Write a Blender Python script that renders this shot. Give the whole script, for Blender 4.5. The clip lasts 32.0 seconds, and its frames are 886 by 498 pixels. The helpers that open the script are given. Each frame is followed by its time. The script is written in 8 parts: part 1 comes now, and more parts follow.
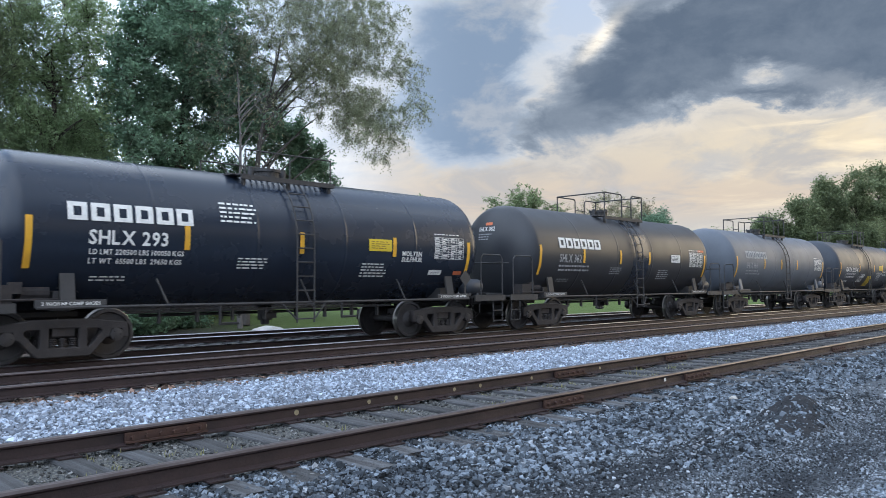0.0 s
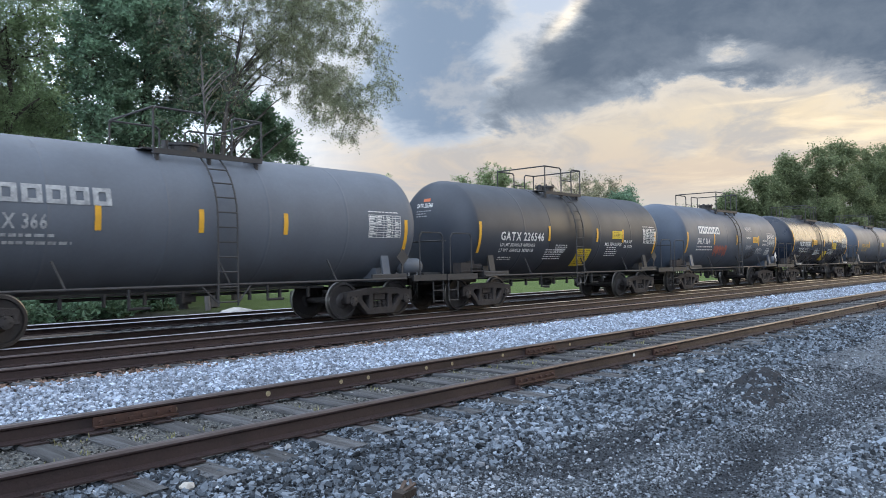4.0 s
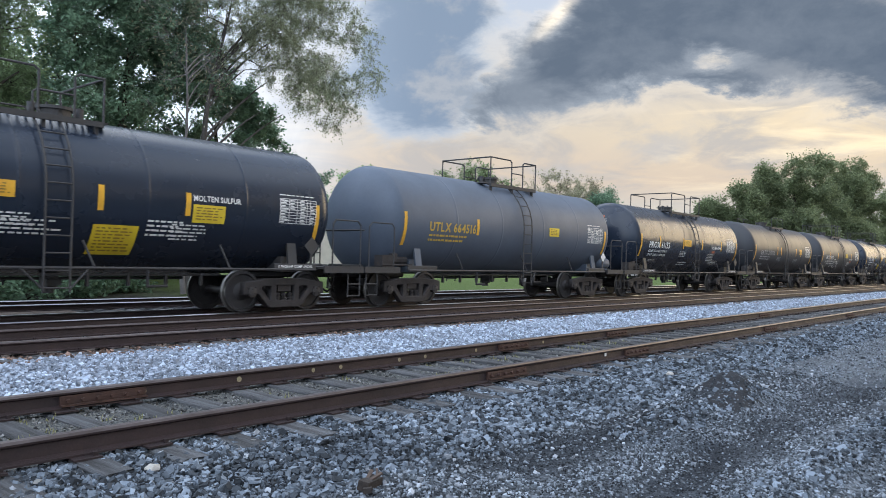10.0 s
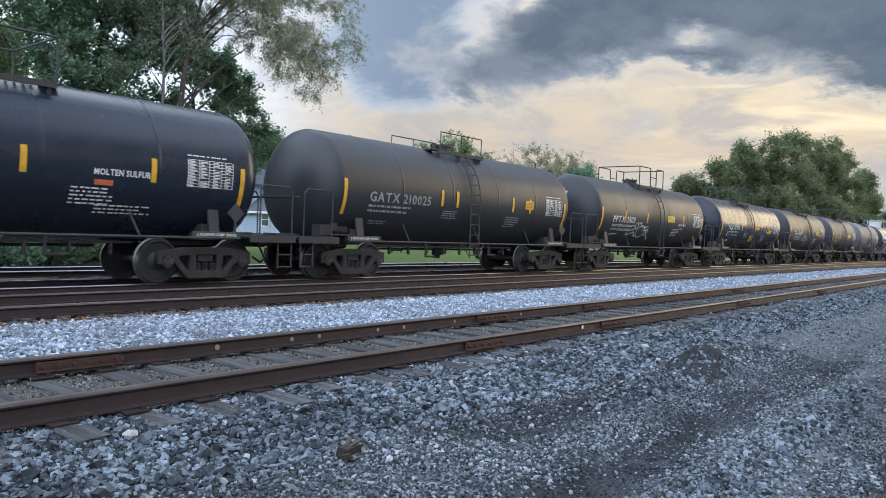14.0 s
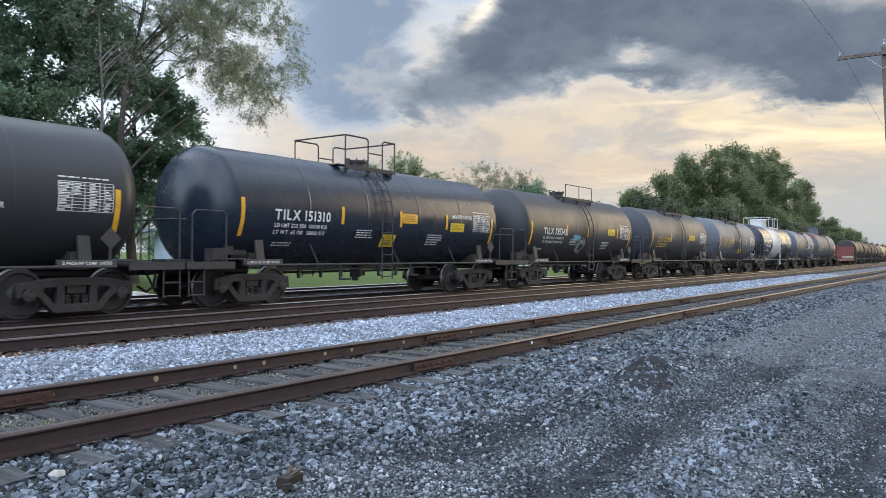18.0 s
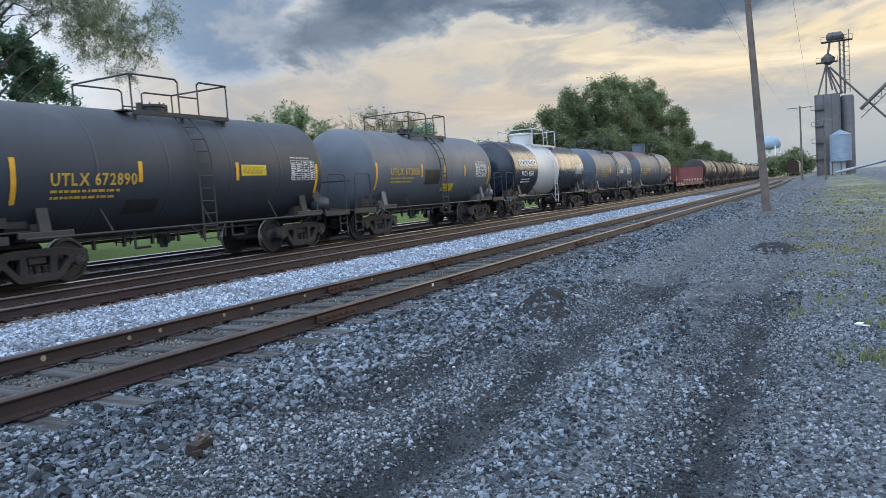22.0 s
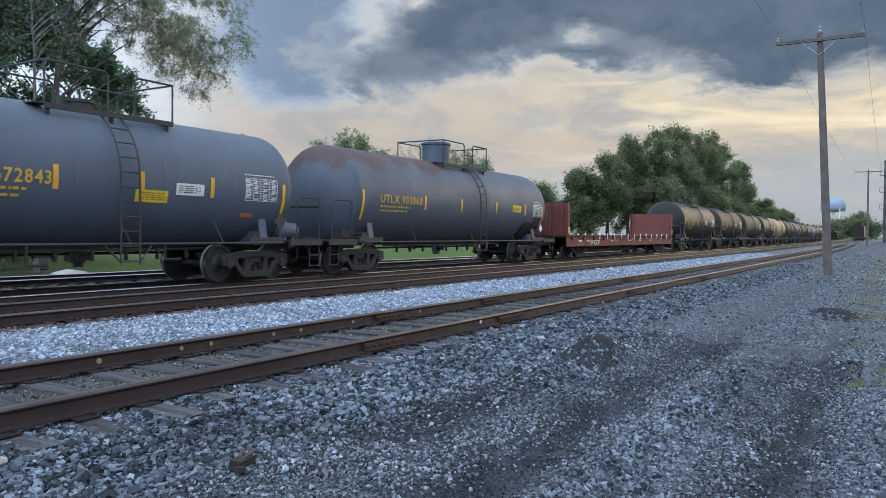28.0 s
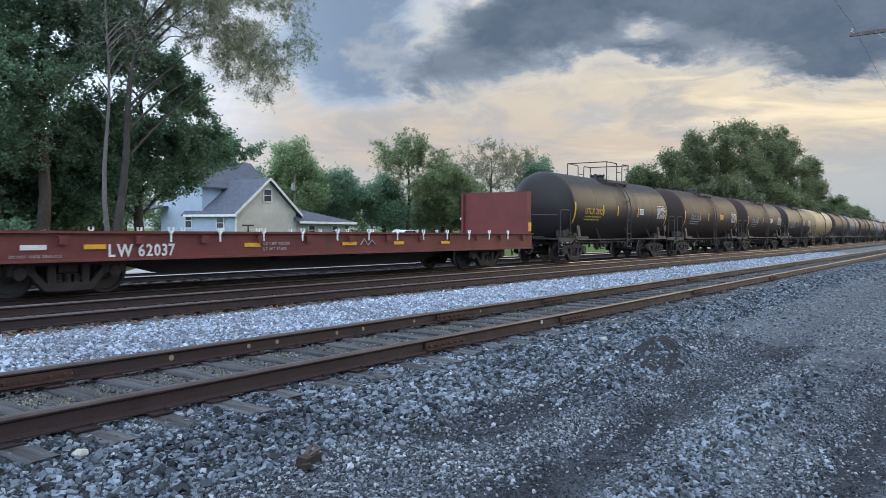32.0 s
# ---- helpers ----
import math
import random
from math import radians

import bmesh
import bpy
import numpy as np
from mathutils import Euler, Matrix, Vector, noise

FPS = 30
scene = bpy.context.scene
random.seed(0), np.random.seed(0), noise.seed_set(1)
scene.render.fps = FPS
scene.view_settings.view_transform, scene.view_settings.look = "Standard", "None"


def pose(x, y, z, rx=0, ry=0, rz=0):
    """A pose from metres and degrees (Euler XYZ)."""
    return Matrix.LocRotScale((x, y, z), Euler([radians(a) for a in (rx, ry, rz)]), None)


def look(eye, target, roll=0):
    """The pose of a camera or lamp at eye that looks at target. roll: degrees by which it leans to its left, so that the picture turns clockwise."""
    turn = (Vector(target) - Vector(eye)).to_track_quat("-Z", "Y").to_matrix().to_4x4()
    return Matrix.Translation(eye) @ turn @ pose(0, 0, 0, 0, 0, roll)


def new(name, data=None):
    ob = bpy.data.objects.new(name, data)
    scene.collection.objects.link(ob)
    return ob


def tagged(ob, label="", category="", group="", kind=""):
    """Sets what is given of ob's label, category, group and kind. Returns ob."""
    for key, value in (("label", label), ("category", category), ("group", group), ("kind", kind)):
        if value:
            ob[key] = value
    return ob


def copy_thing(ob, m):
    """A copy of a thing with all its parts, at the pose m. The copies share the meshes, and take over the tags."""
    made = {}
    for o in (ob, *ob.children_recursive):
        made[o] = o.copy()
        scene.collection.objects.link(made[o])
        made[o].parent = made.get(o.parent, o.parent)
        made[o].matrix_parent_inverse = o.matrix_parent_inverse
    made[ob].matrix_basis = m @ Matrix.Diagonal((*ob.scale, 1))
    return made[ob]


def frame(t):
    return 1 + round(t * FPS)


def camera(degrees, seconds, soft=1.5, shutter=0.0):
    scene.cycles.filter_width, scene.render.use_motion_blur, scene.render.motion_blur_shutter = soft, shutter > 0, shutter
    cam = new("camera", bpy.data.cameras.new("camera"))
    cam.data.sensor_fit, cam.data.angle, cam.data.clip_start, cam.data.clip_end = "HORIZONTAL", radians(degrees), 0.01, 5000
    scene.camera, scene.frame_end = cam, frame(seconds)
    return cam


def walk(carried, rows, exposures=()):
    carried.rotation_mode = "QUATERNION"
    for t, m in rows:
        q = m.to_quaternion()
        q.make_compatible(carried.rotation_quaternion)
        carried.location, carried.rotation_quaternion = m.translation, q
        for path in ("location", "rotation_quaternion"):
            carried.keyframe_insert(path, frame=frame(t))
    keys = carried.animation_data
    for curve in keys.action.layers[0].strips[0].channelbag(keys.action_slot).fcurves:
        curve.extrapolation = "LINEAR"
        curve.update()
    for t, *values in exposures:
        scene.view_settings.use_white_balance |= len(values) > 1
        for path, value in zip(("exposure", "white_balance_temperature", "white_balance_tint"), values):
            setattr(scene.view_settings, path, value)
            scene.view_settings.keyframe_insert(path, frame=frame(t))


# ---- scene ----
cam = camera(61.64, 32.0, soft=0.6, shutter=0.12)
PATH = [
    (0, -0.000, 0.000, 1.501, 92.89, 0.32, -45.18),
    (0.5, -0.005, -0.002, 1.513, 92.57, -0.29, -46.88),
    (1, -0.005, 0.007, 1.507, 92.29, -0.19, -48.22),
    (1.5, -0.005, 0.003, 1.504, 92.01, 0.24, -48.83),
    (2, 0.000, -0.004, 1.495, 91.77, 0.80, -48.83),
    (2.5, 0.001, 0.004, 1.495, 91.61, 1.19, -48.53),
    (3, 0.004, 0.007, 1.496, 91.58, 1.35, -48.24),
    (3.5, 0.006, 0.021, 1.496, 91.48, 1.18, -48.00),
    (5.5, -0.022, 0.036, 1.489, 90.43, 0.50, -45.55),
    (6, -0.022, 0.034, 1.489, 90.33, 0.35, -45.07),
    (6.5, -0.013, 0.027, 1.489, 90.46, 0.33, -44.81),
    (7, -0.015, 0.027, 1.483, 90.61, 0.33, -44.85),
    (7.5, -0.015, 0.012, 1.484, 90.59, 0.32, -44.92),
    (8, -0.013, 0.010, 1.480, 90.56, 0.19, -45.20),
    (8.5, -0.016, 0.012, 1.483, 90.51, -0.07, -45.81),
    (9, -0.022, 0.006, 1.484, 90.59, -0.40, -46.75),
    (9.5, -0.005, 0.002, 1.485, 90.71, -0.92, -47.96),
    (10, -0.002, -0.003, 1.488, 90.81, -1.44, -49.17),
    (10.5, -0.010, -0.012, 1.492, 90.96, -1.72, -50.15),
    (11, -0.015, -0.015, 1.493, 91.07, -1.88, -50.64),
    (11.5, -0.010, -0.012, 1.491, 91.11, -1.95, -50.84),
    (12, -0.009, -0.008, 1.485, 91.10, -2.05, -50.84),
    (12.5, -0.017, -0.003, 1.488, 90.89, -2.21, -50.79),
    (13, -0.019, -0.003, 1.485, 90.45, -2.29, -50.70),
    (13.5, -0.014, -0.001, 1.479, 89.72, -2.25, -50.76),
    (14, -0.011, 0.006, 1.469, 88.75, -2.21, -50.80),
    (14.5, -0.006, -0.002, 1.471, 87.84, -2.22, -50.81),
    (16.5, 0.057, 0.024, 1.480, 88.85, -1.27, -50.43),
    (17, 0.073, 0.012, 1.486, 89.38, -1.04, -51.50),
    (17.5, 0.085, -0.016, 1.480, 90.02, -0.72, -52.97),
    (18, 0.097, -0.031, 1.460, 90.39, -0.37, -54.41),
    (18.5, 0.078, -0.030, 1.471, 90.29, -0.40, -55.24),
    (19, 0.036, -0.013, 1.473, 90.02, -0.35, -55.43),
    (19.5, 0.025, -0.013, 1.470, 89.63, -0.05, -55.32),
    (20, 0.054, -0.010, 1.469, 88.98, 0.44, -55.76),
    (20.5, 0.063, 0.006, 1.469, 88.04, 1.25, -57.20),
    (21, 0.091, -0.016, 1.482, 86.84, 2.17, -59.20),
    (21.5, 0.110, -0.025, 1.469, 86.09, 3.21, -61.13),
    (22, 0.107, -0.027, 1.469, 85.92, 3.87, -62.51),
    (22.5, 0.106, -0.021, 1.477, 86.29, 4.10, -63.25),
    (23, 0.112, -0.012, 1.488, 86.70, 4.15, -63.64),
    (23.5, 0.110, -0.010, 1.491, 87.06, 3.89, -64.09),
    (24, 0.115, -0.015, 1.487, 87.35, 3.56, -64.56),
    (24.5, 0.118, 0.005, 1.479, 87.71, 2.99, -65.05),
    (26.5, 0.086, -0.038, 1.498, 88.89, -0.01, -64.59),
    (27, 0.079, -0.009, 1.494, 88.85, -0.40, -62.95),
    (27.5, 0.076, 0.005, 1.490, 88.75, -0.61, -60.73),
    (28, 0.064, 0.005, 1.483, 88.73, -0.62, -58.54),
    (28.5, 0.063, -0.003, 1.489, 88.73, -0.69, -56.70),
    (29, 0.059, -0.007, 1.485, 88.56, -0.86, -55.39),
    (29.5, 0.036, -0.003, 1.503, 88.15, -0.93, -54.39),
    (30, 0.009, 0.002, 1.510, 87.79, -0.98, -53.44),
    (30.5, 0.004, 0.002, 1.526, 87.59, -0.82, -52.94),
    (31, 0.014, 0.007, 1.518, 87.82, -0.58, -52.89),
    (31.5, 0.024, 0.008, 1.508, 88.16, -0.51, -53.41),
    (32, 0.040, 0.018, 1.499, 88.59, -0.48, -54.00),
]
walk(cam, [(t, pose(x, y, z, rx, ry, rz)) for t, x, y, z, rx, ry, rz in PATH],
     [(0, 1.26, 6350, 10), (8, 1.34, 6700, 11), (13, 1.24, 6450, 10), (16.5, 1.36, 6800, 11), (20, 1.20, 6400, 10), (23.5, 1.08, 6250, 9), (27, 0.97, 6150, 9), (30, 1.24, 6500, 10), (31, 1.26, 6700, 11), (32, 1.14, 6300, 10)])

# ---- sky and sun: a low sun behind broken evening cloud ----
SUN_AZ, SUN_EL = -20.0, 12.0          # degrees from the track's far end, above the horizon


def shade_tree(tree):
    """Short helpers for a node tree: make a node, join sockets."""
    def node(kind, **values):
        n = tree.nodes.new(kind)
        for key, value in values.items():
            n.inputs[key.replace("_", " ")].default_value = value
        return n
    return node, tree.links.new


def ramp_node(tree, stops, mode="LINEAR"):
    n = tree.nodes.new("ShaderNodeValToRGB")
    n.color_ramp.interpolation = mode
    while len(n.color_ramp.elements) < len(stops):
        n.color_ramp.elements.new(0.5)
    for e, (at, colour) in zip(n.color_ramp.elements, stops):
        e.position, e.color = at, (*colour, 1) if len(colour) == 3 else colour
    return n


def maths(tree, op, a, b=None, c=None, clamp=False):
    n = tree.nodes.new("ShaderNodeMath")
    n.operation, n.use_clamp = op, clamp
    for i, v in enumerate((a, b, c)):
        if v is None:
            continue
        if isinstance(v, (int, float)):
            n.inputs[i].default_value = v
        else:
            tree.links.new(v, n.inputs[i])
    return n.outputs[0]


def blend(tree, factor, a, b):
    n = tree.nodes.new("ShaderNodeMix")
    n.data_type = "RGBA"
    for socket, v in ((n.inputs[0], factor), (n.inputs[6], a), (n.inputs[7], b)):
        if isinstance(v, (int, float)):
            socket.default_value = v
        elif isinstance(v, tuple):
            socket.default_value = (*v, 1)
        else:
            tree.links.new(v, socket)
    return n.outputs[2]


def make_world():
    world = bpy.data.worlds.new("evening_sky")
    scene.world = world
    world.use_nodes = True
    tree = world.node_tree
    tree.nodes.clear()
    node, join = shade_tree(tree)
    coord = node("ShaderNodeTexCoord")
    split = node("ShaderNodeSeparateXYZ")
    join(coord.outputs["Generated"], split.inputs[0])
    x, y, z = split.outputs
    az = maths(tree, "ARCTAN2", y, x)                       # 0 at the far end of the track
    el = maths(tree, "ARCSINE", z)

    def field(sx, sy, scale, detail=7.0, rough=0.55, twist=0.4, at=0.0):
        v = node("ShaderNodeCombineXYZ")
        join(maths(tree, "MULTIPLY", az, sx), v.inputs[0])
        join(maths(tree, "MULTIPLY", el, sy), v.inputs[1])
        v.inputs[2].default_value = at
        n = node("ShaderNodeTexNoise", Scale=scale, Detail=detail, Roughness=rough, Distortion=twist)
        join(v.outputs[0], n.inputs["Vector"])
        return n.outputs[0]

    def step(v, lo, hi):
        n = node("ShaderNodeMapRange")
        n.interpolation_type = "SMOOTHSTEP"
        n.inputs["From Min"].default_value, n.inputs["From Max"].default_value = lo, hi
        join(v, n.inputs["Value"])
        return n.outputs[0]
    # clear sky between the clouds
    sky = node("ShaderNodeTexSky")
    sky.sky_type, sky.sun_disc = "NISHITA", False
    sky.sun_elevation, sky.sun_rotation = radians(SUN_EL), radians(90 - SUN_AZ)
    sky.air_density, sky.dust_density = 1.2, 2.0
    clear = node("ShaderNodeVectorMath")
    clear.operation = "SCALE"
    clear.inputs["Scale"].default_value = 0.10
    join(sky.outputs[0], clear.inputs[0])
    # the same directions, drawn out and curled by wind
    wind = maths(tree, "MULTIPLY_ADD", field(3.0, 6.0, 1.7, 9.0, 0.62, 0.3), 2.0, -1.0)
    curl = maths(tree, "MULTIPLY_ADD", field(3.6, 7.0, 1.9, 9.0, 0.62, 0.3, 4.0), 2.0, -1.0)
    puffs = maths(tree, "MULTIPLY_ADD", field(6.0, 9.0, 2.2, 12.0, 0.64, 0.2, 7.0), 2.0, -1.0)
    waz = maths(tree, "MULTIPLY_ADD", wind, radians(7.0), az)
    wel = maths(tree, "MULTIPLY_ADD", curl, radians(3.4), el)

    def blob(ca, ce, ra, re, tilt=0.0, ragged=True):
        """A soft oval of cloud at an azimuth and height, in degrees; tilt lifts its end nearest the sun."""
        p = maths(tree, "SUBTRACT", waz if ragged else az, radians(ca))
        q = maths(tree, "MULTIPLY_ADD", p, math.tan(radians(tilt)), maths(tree, "SUBTRACT", wel if ragged else el, radians(ce)))
        p, q = maths(tree, "MULTIPLY", p, 1 / radians(ra)), maths(tree, "MULTIPLY", q, 1 / radians(re))
        return maths(tree, "EXPONENT", maths(tree, "MULTIPLY", maths(tree, "ADD", maths(tree, "MULTIPLY", p, p), maths(tree, "MULTIPLY", q, q)), -1.0))

    def cluster(ovals):
        total = 0.0
        for *where, much in ovals:
            one = blob(*where)
            total = maths(tree, "MULTIPLY_ADD", one, much, total) if total else maths(tree, "MULTIPLY", one, much)
        return total
    # low sky lit by the sun behind the cloud: grey haze at the horizon, peach and cream over it, pale blue above
    low = ramp_node(tree, [(0.0, (0.34, 0.38, 0.41)), (0.13, (0.47, 0.47, 0.46)), (0.22, (0.56, 0.475, 0.39)), (0.34, (0.56, 0.50, 0.42)), (0.48, (0.53, 0.51, 0.48)), (0.62, (0.46, 0.52, 0.61)), (1.0, (0.36, 0.47, 0.66))])
    join(maths(tree, "MULTIPLY", el, 1 / radians(28), clamp=True), low.inputs[0])
    a, e = radians(SUN_AZ), radians(SUN_EL)
    toward = node("ShaderNodeVectorMath")
    toward.operation = "DOT_PRODUCT"
    join(coord.outputs["Generated"], toward.inputs[0])
    toward.inputs[1].default_value = (math.cos(a) * math.cos(e), math.sin(a) * math.cos(e), math.sin(e))
    near = maths(tree, "MAXIMUM", toward.outputs["Value"], 0.0)
    colour = blend(tree, step(near, 0.0, 0.38), (0.42, 0.48, 0.58), low.outputs[0])
    # the golden stretch round the hidden sun
    glow = maths(tree, "ADD", maths(tree, "MULTIPLY", blob(-8, 9.0, 15, 2.6, 4), 0.9), maths(tree, "MULTIPLY", blob(14, 9.6, 12, 1.8, -4), 0.42))
    glow = maths(tree, "ADD", glow, maths(tree, "MULTIPLY", blob(-27, 14.0, 13, 7.0, 0, False), 0.9))
    glow = maths(tree, "MULTIPLY", glow, maths(tree, "MULTIPLY_ADD", wind, 1.0, 0.74), clamp=True)
    colour = blend(tree, glow, colour, (0.98, 0.78, 0.46))
    veil = maths(tree, "MULTIPLY", blob(0.0, 4.6, 13, 2.0, 0), 0.85)
    colour = blend(tree, veil, colour, (0.40, 0.43, 0.44))
    # thin torn grey wisps and bright streaks across it
    band = maths(tree, "MULTIPLY", step(el, 0.05, 0.11), maths(tree, "SUBTRACT", 1.0, step(el, 0.24, 0.34)))
    wisps = maths(tree, "MULTIPLY", maths(tree, "MULTIPLY", step(field(2.4, 8.0, 2.3, 12.0, 0.62, 0.9, 12.0), 0.42, 0.64), band), 0.70)
    colour = blend(tree, wisps, colour, (0.37, 0.38, 0.40))
    mottle = step(maths(tree, "MULTIPLY_ADD", puffs, 0.5, cluster([(25.8, 9.0, 4.0, 1.3, 0, 0.8), (32.5, 7.6, 4.0, 0.9, 0, 0.6), (20.0, 10.2, 3.5, 0.8, -4, 0.5), (5.5, 9.0, 4.5, 0.7, -5, 0.55), (12.0, 6.6, 5.0, 1.0, 0, 0.5)])), 0.25, 0.85)
    colour = blend(tree, maths(tree, "MULTIPLY", mottle, 0.6), colour, (0.40, 0.42, 0.45))
    streak = maths(tree, "MULTIPLY", maths(tree, "MULTIPLY", step(field(1.6, 11.0, 2.3, 10.0, 0.6, 0.7, 21.0), 0.52, 0.70), band), step(near, 0.55, 0.92))
    colour = blend(tree, maths(tree, "MULTIPLY", streak, 0.7), colour, (1.0, 0.84, 0.58))
    # a soft blue-grey bank, torn along its sunward side
    soft = maths(tree, "MULTIPLY_ADD", puffs, 0.35, cluster([(43.2, 13.6, 4.2, 3.6, 0, 1.5), (42.3, 19.0, 4.4, 4.2, 0, 1.05), (38.6, 20.5, 3.2, 3.0, 0, 0.5), (58.0, 26.0, 14.0, 4.0, 0, 0.9), (37.8, 13.0, 0.9, 0.8, 0, -0.8)]))
    soft_on = step(soft, 0.12, 0.60)
    colour = blend(tree, soft_on, colour, blend(tree, step(soft, 0.30, 1.05), (0.42, 0.48, 0.56), (0.20, 0.27, 0.375)))
    # heavy dark banks with lit edges
    heavy = cluster([(32.2, 14.4, 5.2, 2.9, 14, 1.3), (38.6, 12.2, 2.6, 1.0, 0, 0.75), (27.0, 16.8, 5.5, 2.8, 6, 1.1), (21.0, 18.6, 7.0, 2.8, 0, 1.1), (14.0, 15.9, 6.5, 2.7, 0, 1.4), (10.8, 13.8, 4.2, 1.1, -4, 0.8), (3.0, 13.8, 8.0, 2.7, -2, 2.0), (-6.0, 13.2, 7.0, 2.4, -3, 2.0), (26.0, 14.2, 3.0, 1.2, 10, 0.6), (8.6, 11.2, 2.8, 1.1, 0, 1.5), (20.8, 13.4, 3.2, 0.8, -3, 0.9),
                     (10.0, 24.0, 30.0, 4.0, 0, 1.1), (-60.0, 22.0, 18.0, 7.0, 0, 1.1), (-30.0, 31.0, 30.0, 4.0, 0, 0.9), (21.5, 14.9, 3.8, 0.6, -3, -0.34), (33.4, 20.0, 1.6, 2.2, 0, -0.7), (25.0, 20.5, 1.2, 0.7, 0, -0.4)])
    heavy = maths(tree, "MULTIPLY_ADD", puffs, 0.5, heavy)
    bank, thick = step(heavy, 0.22, 0.74), step(heavy, 0.40, 1.35)
    shade = maths(tree, "ADD", maths(tree, "MULTIPLY", thick, 0.9), maths(tree, "MULTIPLY", puffs, -0.45), clamp=True)
    body = blend(tree, shade, (0.28, 0.325, 0.385), (0.100, 0.134, 0.186))
    warm = maths(tree, "MULTIPLY", maths(tree, "MULTIPLY", step(near, 0.72, 1.0), maths(tree, "SUBTRACT", 1.0, thick)), 0.45)
    body = blend(tree, warm, body, (0.56, 0.49, 0.40))
    rim = maths(tree, "MULTIPLY", step(heavy, 0.02, 0.30), maths(tree, "SUBTRACT", 1.0, step(heavy, 0.30, 0.66)))
    colour = blend(tree, maths(tree, "MULTIPLY", rim, 0.22), colour, (0.80, 0.73, 0.62))
    colour = blend(tree, bank, colour, body)
    rim = maths(tree, "MULTIPLY", blob(32.6, 18.2, 1.6, 0.7, 40, False), maths(tree, "SUBTRACT", 1.0, thick))
    colour = blend(tree, maths(tree, "MULTIPLY", rim, 0.8), colour, (1.0, 0.90, 0.74))
    dim = node("ShaderNodeVectorMath")
    dim.operation = "SCALE"
    dim.inputs["Scale"].default_value = 0.83
    join(colour, dim.inputs[0])
    colour = dim.outputs[0]
    # the sky overhead and to the east: bright broken cloud over blue
    over = blend(tree, step(field(1.0, 1.0, 2.6, at=9.0), 0.35, 0.65), blend(tree, 0.5, clear.outputs[0], (0.60, 0.84, 1.26)), (1.22, 1.36, 1.55))
    colour = blend(tree, step(el, 0.45, 0.85), colour, over)
    east = maths(tree, "SUBTRACT", 1.0, step(toward.outputs["Value"], -0.15, 0.5))
    bright = node("ShaderNodeVectorMath")
    bright.operation = "SCALE"
    bright.inputs["Scale"].default_value = 1.55
    join(over, bright.inputs[0])
    colour = blend(tree, maths(tree, "MULTIPLY", east, step(el, 0.0, 0.16)), colour, bright.outputs[0])
    colour = blend(tree, maths(tree, "LESS_THAN", z, -0.02), colour, (0.16, 0.17, 0.18))
    out, bg = node("ShaderNodeOutputWorld"), node("ShaderNodeBackground", Strength=0.66)
    join(colour, bg.inputs[0])
    join(bg.outputs[0], out.inputs[0])


make_world()
sun = new("sun", bpy.data.lights.new("sun", "SUN"))
sun.data.energy, sun.data.angle, sun.data.color = 0.42, radians(35), (1.0, 0.80, 0.52)
sun.matrix_world = look((0, 0, 30), (-30 * math.cos(radians(SUN_AZ)), -30 * math.sin(radians(SUN_AZ)), 30 - 30 * math.tan(radians(SUN_EL))))


# ---- materials ----
MATS = {}


